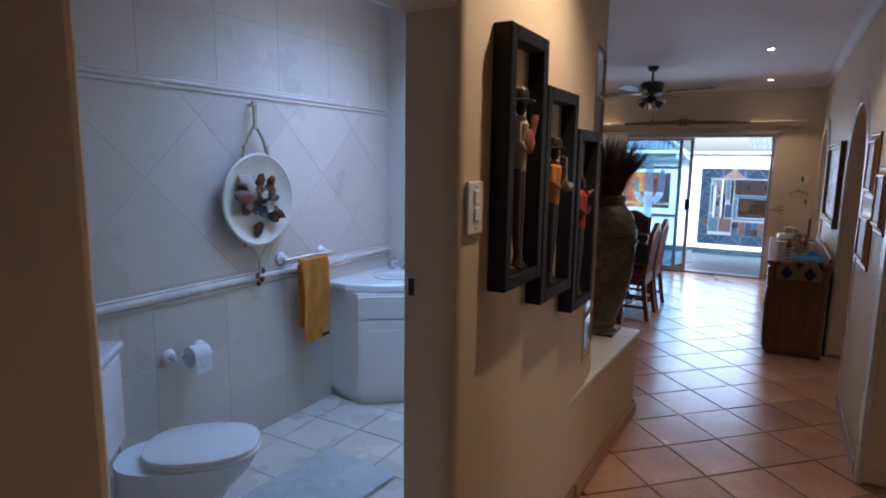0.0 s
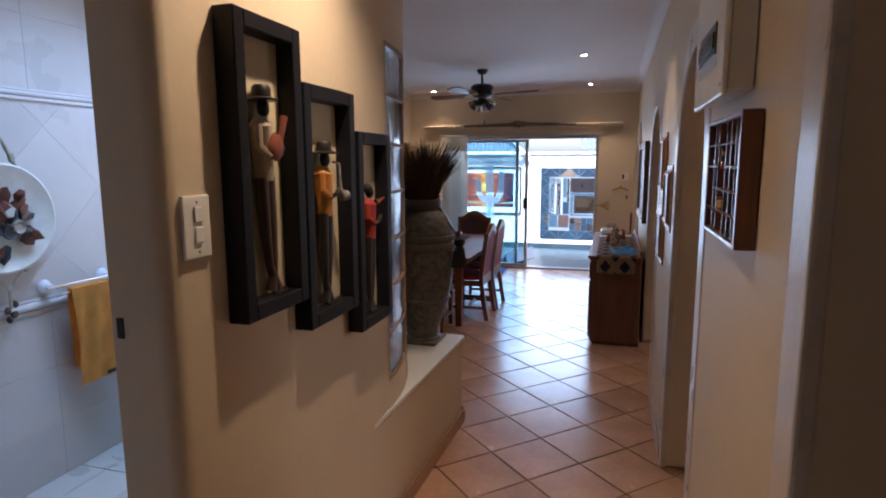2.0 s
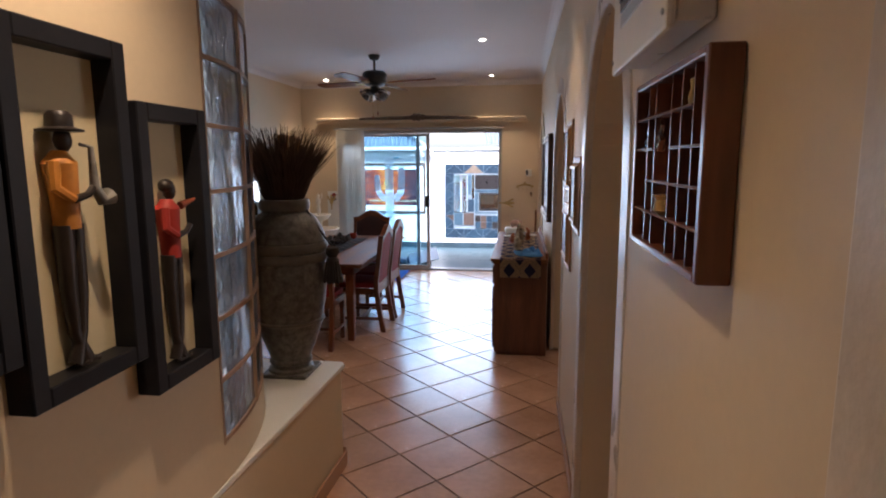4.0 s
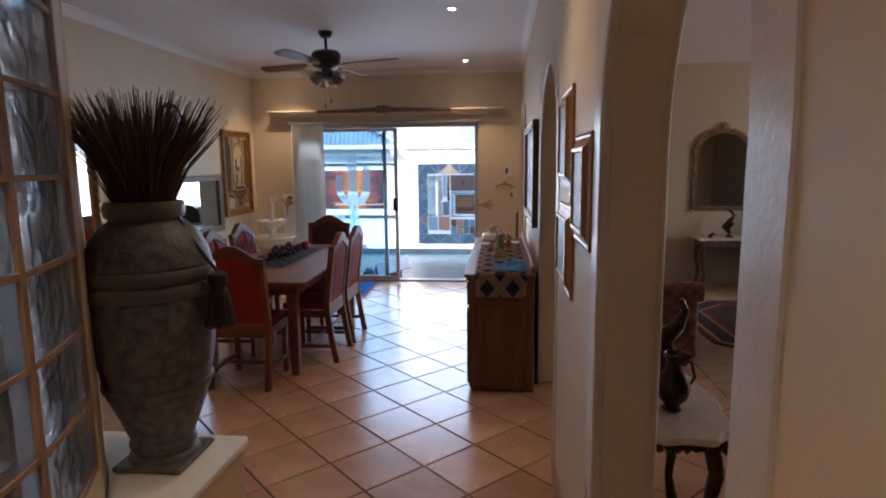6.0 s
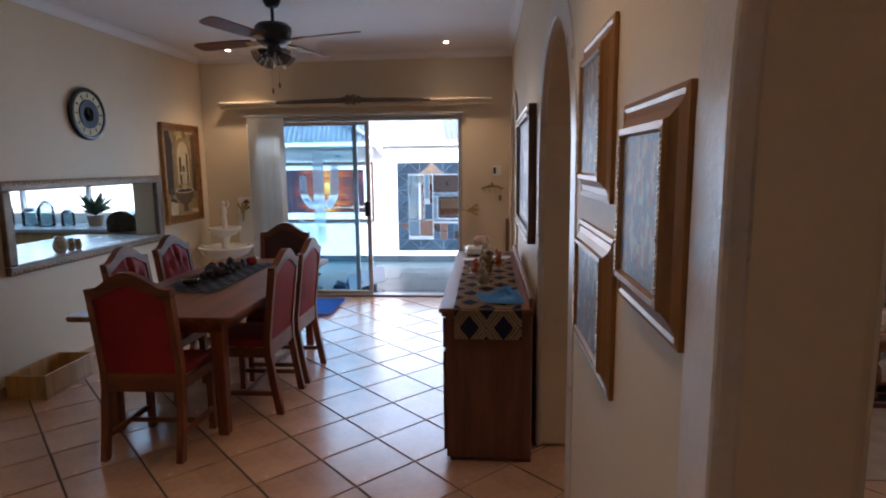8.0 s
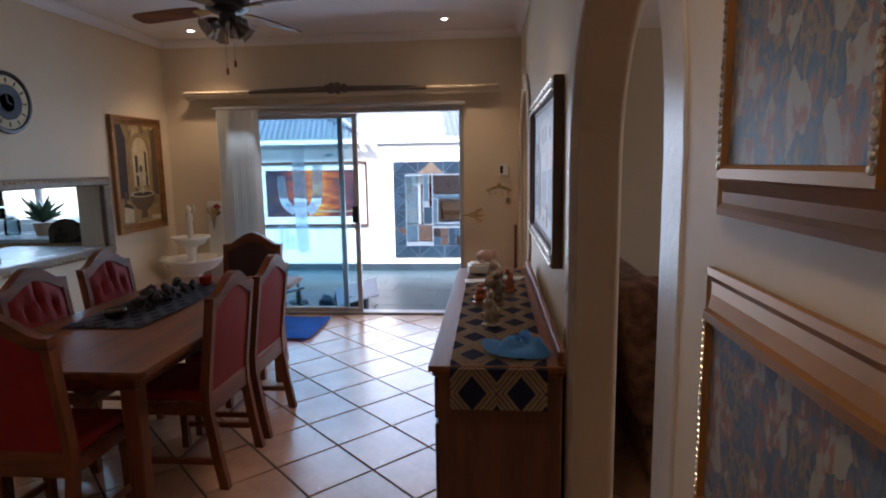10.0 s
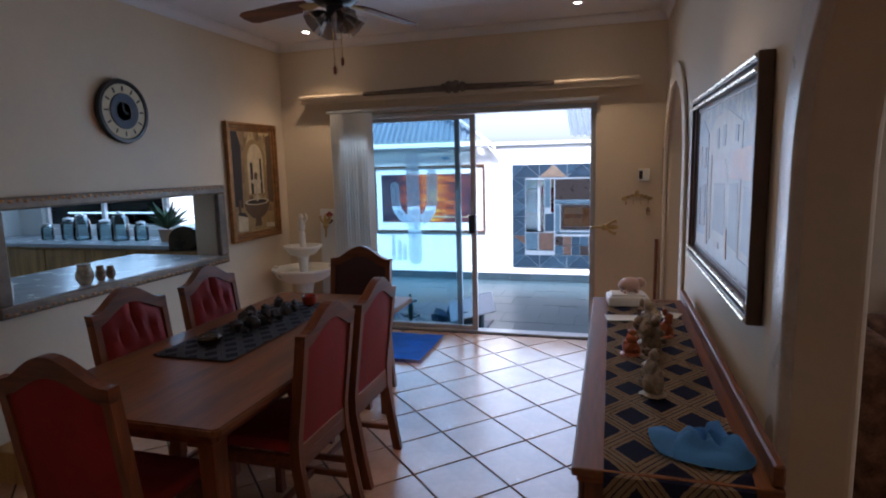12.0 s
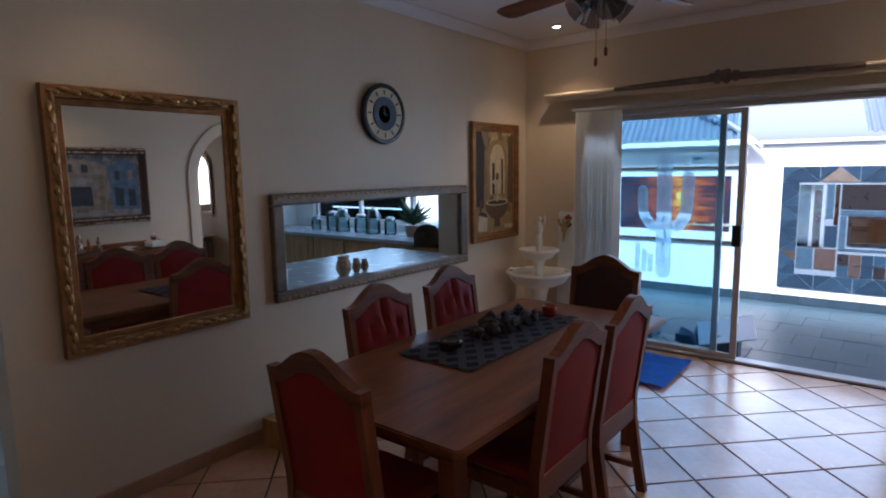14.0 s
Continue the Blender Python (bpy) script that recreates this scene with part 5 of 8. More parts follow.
# serving hatch frame
hf = thing("hatch_surround", "carved dark bronze surround of the serving hatch", "surround")
def hatch_bar(nm, y0, y1, z0, z1):
    rounded(part(nm, box(bmn(), DLEFT + 0.001, DLEFT + 0.045, y0, y1, z0, z1), M_PEWTER, hf), 0.012, 3)
hatch_bar("rail", 6.645, 8.60, 0.825, 0.892), hatch_bar("rail", 6.645, 8.60, 1.408, 1.478)
hatch_bar("upright", 6.645, 6.727, 0.893, 1.407), hatch_bar("upright", 8.503, 8.60, 0.893, 1.407)
bm = bmn()
for i in range(42):
    blob(bm, (DLEFT + 0.047, 6.68 + i * 0.0458, 0.842 if i % 2 else 0.85), (0.006, 0.018, 0.010), 1)
    blob(bm, (DLEFT + 0.047, 6.68 + i * 0.0458, 1.462 if i % 2 else 1.455), (0.006, 0.018, 0.010), 1)
tagged(part("carving", bm, M_GOLDD, hf, "small beaded carving", True), kind="stuff")

# wall clock
ck = thing("wall_clock", "round wall clock with a dark rim and cream hour ring", "clock", Matrix.Translation((DLEFT, 7.625, 2.0)) @ pose(0, 0, 0, 0, 90, 0))
part("rim", lathe(bmn(), [(0.0, 0.002), (0.205, 0.002), (0.212, 0.02), (0.205, 0.04), (0.185, 0.042), (0.178, 0.03), (0.0, 0.024)], 48), M_BLACK, ck, "", True)
part("hour_ring", lathe(bmn(), [(0.118, 0.026), (0.178, 0.026), (0.177, 0.033), (0.119, 0.033)], 48), M_MOUNT, ck, "cream hour ring", True)
M_DIAL = plain("blue_grey_dial", (0.055, 0.075, 0.11))
part("inner_ring", lathe(bmn(), [(0.058, 0.026), (0.118, 0.026), (0.116, 0.040), (0.100, 0.042), (0.062, 0.033)], 40), M_DIAL, ck, "dark blue-grey inner ring", True)
part("dial", lathe(bmn(), [(0.0, 0.025), (0.058, 0.025), (0.058, 0.029), (0.0, 0.029)], 40), M_MOUNT, ck, "small cream centre dial")
for k in range(12):
    bm = box(bmn(), -0.016, 0.016, -0.005, 0.005, 0.033, 0.036)
    bmesh.ops.transform(bm, matrix=pose(0, 0, 0, 0, 0, k * 30) @ Matrix.Translation((0.148, 0, 0)), verts=bm.verts)
    part("hour_mark", bm, M_BLACK, ck)
for ang, ln in ((70, 0.036), (185, 0.052)):
    bm = box(bmn(), 0, ln, -0.004, 0.004, 0.031, 0.034)
    bmesh.ops.rotate(bm, verts=bm.verts, cent=(0, 0, 0), matrix=Matrix.Rotation(radians(ang), 3, "Z"))
    part("hand", bm, M_BLACK, ck)

# ---- ceiling fan and downlights ----
fan = thing("ceiling_fan", "dark ceiling fan with four blades and glass lamp shades", "ceiling fan", T(-1.18, 7.42, CEIL))
part("canopy", lathe(bmn(), [(0.02, -0.06), (0.045, -0.05), (0.065, -0.012), (0.065, 0.0)], 24), M_BLACK, fan, "", True)
part("rod", tube(bmn(), [(0, 0, -0.05), (0, 0, -0.17)], 0.013, 10), M_BLACK, fan, "", True)
part("motor", lathe(bmn(), [(0.03, -0.33), (0.09, -0.325), (0.125, -0.30), (0.13, -0.25), (0.135, -0.245), (0.135, -0.20), (0.11, -0.175), (0.04, -0.165)], 32), M_BLACK, fan, "black motor housing", True)
for k in range(4):
    a = -16 + k * 90
    rot = pose(0, 0, 0, 0, 0, a)
    bl = bmn()
    prism(bl, [(0.19, -0.045), (0.30, -0.062), (0.67, -0.068), (0.715, -0.05), (0.725, 0.0), (0.715, 0.05), (0.67, 0.068), (0.30, 0.062), (0.19, 0.045)], -0.004, 0.004, "z")
    bmesh.ops.transform(bl, matrix=rot @ Matrix.Translation((0, 0, -0.292)) @ pose(0, 0, 0, 12, 0, 0), verts=bl.verts)
    b = part("blade", bl, M_WOODX, fan, "dark wooden blade")
    br = bmn()
    prism(br, [(0.10, -0.012), (0.20, -0.035), (0.24, -0.03), (0.24, 0.03), (0.20, 0.035), (0.10, 0.012)], -0.004, 0.003, "z")
    bmesh.ops.transform(br, matrix=rot @ Matrix.Translation((0, 0, -0.302)) @ pose(0, 0, 0, 12, 0, 0), verts=br.verts)
    part("bracket", br, M_BRASS, b)
part("lamp_hub", lathe(bmn(), [(0.0, -0.43), (0.03, -0.42), (0.05, -0.38), (0.05, -0.335), (0.02, -0.331)], 20), M_BLACK, fan, "", True)
M_SHADE = glass("ribbed_lamp_glass", (0.55, 0.52, 0.50), 0.25)
for k in range(4):
    bm = lathe(bmn(), [(0.022, 0.0), (0.035, -0.02), (0.055, -0.06), (0.075, -0.095), (0.072, -0.096), (0.052, -0.06), (0.032, -0.02), (0.018, -0.003)], 18)
    for v in bm.verts:
        a = math.atan2(v.co.y, v.co.x)
        v.co.x, v.co.y = v.co.x * (1 + 0.05 * math.cos(9 * a)), v.co.y * (1 + 0.05 * math.cos(9 * a))
    bmesh.ops.transform(bm, matrix=pose(0, 0, 0, 0, 0, 45 + k * 90) @ Matrix.Translation((0.055, 0, -0.375)) @ pose(0, 0, 0, 0, -52, 0), verts=bm.verts)
    sh = part("shade", bm, M_SHADE, fan, "ribbed glass lamp shade", True)
for x, y, l in ((0.03, 0.0, 0.18), (-0.03, 0.02, 0.22)):
    bm = tube(bmn(), [(x, y, -0.42), (x, y, -0.42 - l)], 0.0025, 6)
    c = part("pull_chain", bm, M_BRASS, fan)
    part("pull_knob", lathe(bmn(), [(0.0, -0.045), (0.008, -0.04), (0.009, -0.01), (0.003, 0.0)], 10, x, y, Matrix.Translation((0, 0, -0.42 - l))), M_WOODZ, c, "wooden pull knob", True)
for lx, ly, watts, cone in DOWNLIGHTS:
    dl = thing("downlight", "small round recessed ceiling downlight, lit", "downlight", T(lx, ly, CEIL), "ceiling downlights")
    part("ring", lathe(bmn(), [(0.032, -0.001), (0.046, -0.001), (0.045, -0.008), (0.034, -0.010)], 24), M_WHITE, dl, "", True)
    part("lamp", lathe(bmn(), [(0.0, -0.013), (0.022, -0.012), (0.031, -0.007), (0.031, -0.002), (0.0, -0.002)], 20), M_LAMP, dl, "glowing lamp")

# ---- by the sliding door ----
pm = thing("curtain_pole", "pale curtain pelmet with a carved wooden pole above the door", "curtain pole")
part("pelmet_board", box(bmn(), -2.60, 0.50, FAR - 0.10, FAR - 0.001, 2.225, 2.245, 0.003), M_WALL, pm)
part("pelmet_front", box(bmn(), -2.60, 0.50, FAR - 0.112, FAR - 0.1005, 2.205, 2.248, 0.004), M_WALL, pm)
part("pole", tube(bmn(), [(-2.60, FAR - 0.13, 2.262), (0.48, FAR - 0.13, 2.262)], 0.016, 10), M_WALL, pm, "pale pole", True)
bm = bmn()
tube(bm, [(-1.94, FAR - 0.132, 2.262), (-1.4, FAR - 0.134, 2.268), (-1.07, FAR - 0.136, 2.272), (-0.75, FAR - 0.134, 2.268), (-0.20, FAR - 0.132, 2.262)], [0.018, 0.026, 0.03, 0.026, 0.018], 10)
part("carved_sleeve", bm, M_PEWTER, pm, "carved brown wooden sleeve", True)
bm = bmn()
for k in range(9):
    a = k * 0.7
    blob(bm, (-1.07 + 0.10 * math.cos(a), FAR - 0.15, 2.275 + 0.035 * math.sin(a)), (0.032, 0.016, 0.026), 1, 0.4, k)
blob(bm, (-1.07, FAR - 0.15, 2.28), (0.04, 0.02, 0.045), 2, 0.3, 2)
part("carved_rosette", bm, M_PEWTER, pm, "carved brown rosette", True)
bl = thing("vertical_blind", "stack of closed white vertical blind slats beside the door", "blind")
part("headrail", box(bmn(), -2.36, 0.16, FAR - 0.075, FAR - 0.035, 2.105, 2.135, 0.003), M_STEEL, bl)
for k in range(13):
    x = -2.29 + k * 0.030
    bm = box(bmn(), -0.045, 0.045, -0.0012, 0.0012, 0.06, 2.10)
    bmesh.ops.transform(bm, matrix=pose(x, FAR - 0.055, 0, 0, 0, 62 + random.uniform(-4, 4)), verts=bm.verts)
    part("slat", bm, M_BLIND, bl)
part("edge_strip", box(bmn(), -2.345, -2.322, FAR - 0.03, FAR - 0.002, 0.0, 2.10, 0.003), M_WHITE, bl)


def fleur(m, label):
    bm = bmn()
    blob(bm, (0.0, 0, 0), (0.03, 0.018, 0.03), 2)
    blob(bm, (0.07, 0, 0.0), (0.05, 0.014, 0.020), 2)
    for s_ in (-1, 1):
        tube(bm, [(0.02, 0, s_ * 0.012), (0.06, 0, s_ * 0.045), (0.095, 0, s_ * 0.058), (0.10, 0, s_ * 0.038)], [0.012, 0.014, 0.012, 0.006], 8)
    tube(bm, [(0, 0, 0), (-0.06, 0, 0), (-0.11, -0.01, 0)], [0.014, 0.010, 0.008], 8)
    tube(bm, [(0, 0.06, 0), (0, 0, 0)], 0.009, 8)
    return single("curtain_holdback", bm, M_BRASS, label, "curtain holdback", "brass curtain holdbacks", smooth=True, m=m)


fleur(T(0.22, FAR - 0.062, 1.035), "brass curtain holdback with a lily end, beside the door")
fleur(Matrix.Translation((-2.43, FAR - 0.062, 1.03)) @ pose(0, 0, 0, 0, -90, 0), "brass curtain holdback with a lily end, beside the blind")
hk = thing("hook_rack", "ornate brass key rack on the wall by the door", "hook rack")
bm = bmn()
for k in range(7):
    blob(bm, (0.38 + k * 0.035, FAR - 0.008, 1.275 + 0.028 * math.sin(math.pi * k / 6)), (0.024, 0.007, 0.018), 1, 0.4, k)
blob(bm, (0.485, FAR - 0.009, 1.325), (0.022, 0.008, 0.022), 1, 0.3, 3)
part("plate", bm, M_BRASS, hk, "", True)
for k in range(4):
    x = 0.395 + k * 0.06
    part("hook", tube(bmn(), [(x, FAR - 0.008, 1.265), (x, FAR - 0.014, 1.235), (x, FAR - 0.034, 1.228), (x, FAR - 0.04, 1.245)], 0.004, 6), M_BRASS, hk)
bm = bmn()
blob(bm, (0.575, FAR - 0.022, 1.165), (0.022, 0.012, 0.045), 1, 0.4, 2)
single("key_bunch", bm, M_CER2, "small dark key bunch hanging from the rack", "keys")
ic = thing("alarm_keypad", "white wall keypad with a dark screen by the door", "keypad")
part("housing", box(bmn(), 0.49, 0.58, FAR - 0.03, FAR - 0.001, 1.42, 1.525, 0.006, 2), M_PLASTIC, ic)
part("screen", box(bmn(), 0.497, 0.525, FAR - 0.0325, FAR - 0.0302, 1.44, 1.51), M_BLACK, ic)
sp_ = thing("narrow_picture", "narrow pale frame on the wall near the corner", "picture")
frame_on_wall(sp_, RIGHT, -1, 9.47, 9.62, 1.30, 1.70, 0.02, 0.02, M_GOLD)
flat_yz(sp_, "print", RIGHT, -1, 9.488, 9.602, 1.318, 1.682, 0.006, P_CREAM)
single("walking_stick", tube(bmn(), [(0.64, FAR - 0.05, 0.003), (0.645, FAR - 0.03, 0.45), (0.65, FAR - 0.022, 0.93)], 0.014, 8), M_KEYWOOD, "brown wooden stick leaning in the corner", "stick", smooth=True)
dm = single("door_mat", draped(bmn(), -1.95, -1.205, 8.73, 9.46, 0.026, 24, 24, 0, 0.007, 0.022), M_BLUE, "thick royal blue mat on the floor by the glass door", "mat", smooth=True)

# fountain
M_FTN = mat("cream_glazed_ceramic", (0.78, 0.74, 0.66), 0.3, 0, 0.08, 6, 0.1, 40)
ft = thing("indoor_fountain", "cream two-tier ornamental fountain with a figure on top, in the corner", "fountain", T(-2.545, 9.31))
part("pedestal", lathe(bmn(), [(0.15, 0), (0.16, 0.03), (0.12, 0.06), (0.07, 0.12), (0.06, 0.35), (0.085, 0.48), (0.10, 0.52)], 28), M_FTN, ft, "", True)
part("lower_bowl", lathe(bmn(), [(0.06, 0.51), (0.16, 0.53), (0.24, 0.57), (0.285, 0.635), (0.30, 0.645), (0.30, 0.66), (0.27, 0.66), (0.22, 0.60), (0.05, 0.575)], 36), M_FTN, ft, "", True)
part("column", lathe(bmn(), [(0.05, 0.575), (0.04, 0.62), (0.045, 0.72), (0.06, 0.77)], 20), M_FTN, ft, "", True)
part("upper_bowl", lathe(bmn(), [(0.05, 0.768), (0.12, 0.79), (0.165, 0.845), (0.182, 0.855), (0.182, 0.872), (0.16, 0.872), (0.13, 0.82), (0.02, 0.80)], 32), M_FTN, ft, "", True)
bm = bmn()
blob(bm, (0, 0, 0.83), (0.05, 0.045, 0.03), 2), blob(bm, (0, 0, 0.93), (0.032, 0.028, 0.11), 2, 0.3, 2), blob(bm, (0, 0, 1.06), (0.036, 0.028, 0.07), 2, 0.3, 4), blob(bm, (0.0, 0, 1.145), (0.024, 0.024, 0.032), 2)
tube(bm, [(0.03, 0, 1.09), (0.06, 0, 1.13), (0.05, 0, 1.18)], [0.012, 0.01, 0.008], 8)
part("figure", bm, M_FTN, ft, "plain cream figure", True)
for k in range(4):
    a = k * 1.6 + 0.4
    part("bird", blob(bmn(), (0.255 * math.cos(a), 0.255 * math.sin(a), 0.675), (0.03, 0.018, 0.02), 1, 0.3, k), M_FTN, ft, "", True)
bd = thing("sign_board", "tall white board with a red emblem leaning in the corner", "board", T(-2.40, 9.585))
bm = box(bmn(), -0.10, 0.10, -0.008, 0.008, 0.0, 1.20, 0.002)
bmesh.ops.rotate(bm, verts=bm.verts, cent=(0, 0, 0), matrix=Matrix.Rotation(radians(-2), 3, "X"))
part("panel", bm, M_WHITE, bd)
M_SIGNR, M_SIGND = plain("sign_red", (0.30, 0.03, 0.03)), plain("sign_dark", (0.05, 0.05, 0.06))
for z in (1.08, 1.14):
    part("emblem", prism(bmn(), [(0.0, z - 0.035), (0.045, z), (0.0, z + 0.035), (-0.045, z)], 0.012, 0.016 + 0.01 * 0, "y"), M_SIGNR if z > 1.1 else M_SIGND, bd)
for o in bd.children[1:]:
    for v in o.data.vertices:
        v.co.y = -0.014 - 0.004 * (1 if v.co.y > 0.014 else 0) + v.co.z * 0.035
for k in range(3):
    b_ = part("bar_mark", box(bmn(), -0.035, 0.035, -0.016 + 0.033, -0.011 + 0.033, 0.80 + k * 0.07, 0.85 + k * 0.07), M_SIGND, bd)
    for v in b_.data.vertices:
        v.co.y -= 0.033 - (v.co.z) * 0.035 + 0.0

# ---- corridor things ----


def statuette(bm, y, z0, h, lean, hat, seed):
    """A stylised long-legged wooden figure as one plain lump, with slots: 0 trousers, 1 shirt, 2 dark, 3 instrument."""
    def tag(start, slot):
        bm.faces.ensure_lookup_table()
        for f in bm.faces[start:]:
            f.material_index = slot
    x = LEFT + 0.032
    n = len(bm.faces)
    for s_ in (-1, 1):
        tube(bm, [(x, y + s_ * 0.014, z0 + h * 0.56), (x, y + s_ * 0.015 + lean * 0.3, z0 + h * 0.3), (x, y + s_ * 0.010 + lean * 0.6, z0 + h * 0.14), (x, y - s_ * 0.016 + lean * 0.9, z0 + 0.012)], [0.021, 0.017, 0.012, 0.017], 10)
    tag(n, 0)
    n = len(bm.faces)
    for s_ in (-1, 1):
        blob(bm, (x + 0.008, y + s_ * 0.014 + lean + 0.012, z0 + 0.010), (0.014, 0.026, 0.009), 1)
    tag(n, 2)
    n = len(bm.faces)
    tube(bm, [(x, y, z0 + h * 0.545), (x, y - 0.002, z0 + h * 0.66), (x, y - 0.008, z0 + h * 0.79), (x, y - 0.006, z0 + h * 0.835)], [0.026, 0.028, 0.034, 0.014], 12)
    tube(bm, [(x + 0.012, y - 0.036, z0 + h * 0.795), (x + 0.016, y - 0.042, z0 + h * 0.70), (x + 0.026, y - 0.006, z0 + h * 0.655)], [0.013, 0.012, 0.010], 8)
    tag(n, 1)
    n = len(bm.faces)
    tube(bm, [(x + 0.026, y - 0.006, z0 + h * 0.655), (x + 0.03, y + 0.03, z0 + h * 0.67), (x + 0.03, y + 0.05, z0 + h * 0.70)], [0.009, 0.008, 0.008], 8)
    blob(bm, (x + 0.002, y + 0.006, z0 + h * 0.875), (0.017, 0.020, 0.026), 2)
    if hat:
        lathe(bm, [(0.044, 0.0), (0.046, 0.004), (0.026, 0.010), (0.025, 0.034), (0.018, 0.042), (0.0, 0.043)], 18, 0, 0, Matrix.Translation((x + 0.003, y, z0 + h * 0.905)))
    else:
        blob(bm, (x, y - 0.004, z0 + h * 0.90), (0.02, 0.024, 0.02), 2)
    tag(n, 2)
    n = len(bm.faces)
    if seed == 0:
        blob(bm, (x + 0.03, y + 0.018, z0 + h * 0.70), (0.011, 0.036, 0.040), 2), tube(bm, [(x + 0.03, y + 0.035, z0 + h * 0.72), (x + 0.03, y + 0.062, z0 + h * 0.84)], [0.009, 0.012], 8)
    elif seed == 1:
        tube(bm, [(x + 0.02, y + 0.03, z0 + h * 0.86), (x + 0.03, y + 0.05, z0 + h * 0.85), (x + 0.03, y + 0.052, z0 + h * 0.70), (x + 0.034, y + 0.066, z0 + h * 0.645), (x + 0.036, y + 0.088, z0 + h * 0.66)], [0.004, 0.006, 0.010, 0.014, 0.020], 10)
    else:
        tube(bm, [(x + 0.02, y + 0.025, z0 + h * 0.80), (x + 0.034, y + 0.075, z0 + h * 0.83)], [0.012, 0.004], 8)
    tag(n, 3)


M_TROUSER = plain("dark_brown_painted_wood", (0.05, 0.024, 0.016), 0.45)
M_BLACKP = plain("black_painted_wood", (0.018, 0.012, 0.010), 0.4)
M_SAX = plain("silver_painted_wood", (0.20, 0.19, 0.18), 0.3)
SHIRTS = [plain("cream_painted_wood", (0.38, 0.30, 0.22)), plain("orange_painted_wood", (0.50, 0.20, 0.025)), plain("red_painted_wood", (0.36, 0.028, 0.018))]
M_GUITAR = plain("rust_painted_wood", (0.25, 0.062, 0.025))
for k, (y0, y1, z0, z1, lab) in enumerate(((1.632, 1.945, 1.272, 2.065, "tall black shadow-box frame, hung highest, holding a figure with an accordion"), (1.955, 2.305, 1.165, 1.925, "black shadow-box frame holding a figure with a saxophone"), (2.333, 2.645, 1.05, 1.80, "black shadow-box frame holding a figure with a violin, hung lowest"))):
    fr = thing("shadow_box", lab, "picture frame", None, "black shadow-box frames on the corridor wall")
    d0, d1, w_ = LEFT + 0.001, LEFT + 0.062, 0.043
    part("side", box(bmn(), d0, d1, y0, y0 + w_, z0, z1, 0.003), M_BLACKWOOD, fr), part("side", box(bmn(), d0, d1, y1 - w_, y1, z0, z1, 0.003), M_BLACKWOOD, fr)
    part("rail", box(bmn(), d0, d1, y0 + w_, y1 - w_, z0, z0 + w_, 0.003), M_BLACKWOOD, fr), part("rail", box(bmn(), d0, d1, y0 + w_, y1 - w_, z1 - w_, z1, 0.003), M_BLACKWOOD, fr)
    part("backing", box(bmn(), d0, d0 + 0.006, y0 + w_ + 0.001, y1 - w_ - 0.001, z0 + w_ + 0.001, z1 - w_ - 0.001), M_MOUNT, fr, "cream backing board")
    bm = bmn()
    statuette(bm, (y0 + y1) / 2 - 0.012, z0 + w_ + 0.001, (z1 - z0) - 0.20, 0.028 if k == 0 else 0.0, k != 2, k)
    st = single("statuette", bm, M_TROUSER if k == 0 else M_BLACKP, ("slim wooden musician statuette in a cream shirt", "slim wooden musician statuette in an orange jacket", "slim wooden musician statuette in a red jacket")[k], "statuette", "musician statuettes", smooth=True)
    for mt in (SHIRTS[k], M_BLACKP, (M_GUITAR, M_SAX, M_GUITAR)[k]):
        st.data.materials.append(mt)
sw = thing("light_switch", "white plastic light switch plate on the corridor wall", "switch")
part("plate", box(bmn(), LEFT + 0.001, LEFT + 0.011, 1.480, 1.572, 1.462, 1.612, 0.004, 2), M_PLASTIC, sw)
for z in (1.50, 1.548):
    part("rocker", box(bmn(), LEFT + 0.0112, LEFT + 0.016, 1.512, 1.542, z, z + 0.038, 0.002), M_WHITE, sw)
for z in (1.478, 1.596):
    part("screw", lathe(bmn(), [(0.0, 0.0), (0.004, 0.0), (0.003, 0.002), (0.0, 0.002)], 10, 0, 0, Matrix.Translation((LEFT + 0.0112, 1.527, z)) @ pose(0, 0, 0, 0, 90, 0)), M_STEEL, sw)
single("strike_plate", box(bmn(), LEFT - 0.155, LEFT - 0.135, 1.4285, 1.4318, 1.28, 1.33, 0.001), M_BLACK, "small dark metal strike plate in the door jamb", "strike plate")

# printer's tray used as a display shelf
M_TRAYEDGE = mat("worn_wood_edge", (0.20, 0.10, 0.055), 0.8, 0, 0.3, 30, 0.1, 80)
kb = thing("display_tray", "reddish wooden compartment tray with small trinkets on the wall", "display shelf")
ky0, ky1, kz0, kz1, kd = 1.803, 2.275, 1.488, 1.80, 0.046
fx = RIGHT - kd
part("side", box(bmn(), fx, RIGHT - 0.001, ky0, ky0 + 0.016, kz0, kz1, 0.002), M_KEYWOOD, kb), part("side", box(bmn(), fx, RIGHT - 0.001, ky1 - 0.016, ky1, kz0, kz1, 0.002), M_KEYWOOD, kb)
part("rail", box(bmn(), fx, RIGHT - 0.001, ky0 + 0.016, ky1 - 0.016, kz0, kz0 + 0.012, 0.002), M_KEYWOOD, kb), part("rail", box(bmn(), fx, RIGHT - 0.001, ky0 + 0.016, ky1 - 0.016, kz1 - 0.012, kz1, 0.002), M_KEYWOOD, kb)
part("back", box(bmn(), RIGHT - 0.008, RIGHT - 0.0012, ky0 + 0.016, ky1 - 0.016, kz0 + 0.012, kz1 - 0.012), M_KEYWOOD, kb)
ROWS_Z = [kz0 + 0.012 + (kz1 - kz0 - 0.024) * k / 5 for k in range(6)]
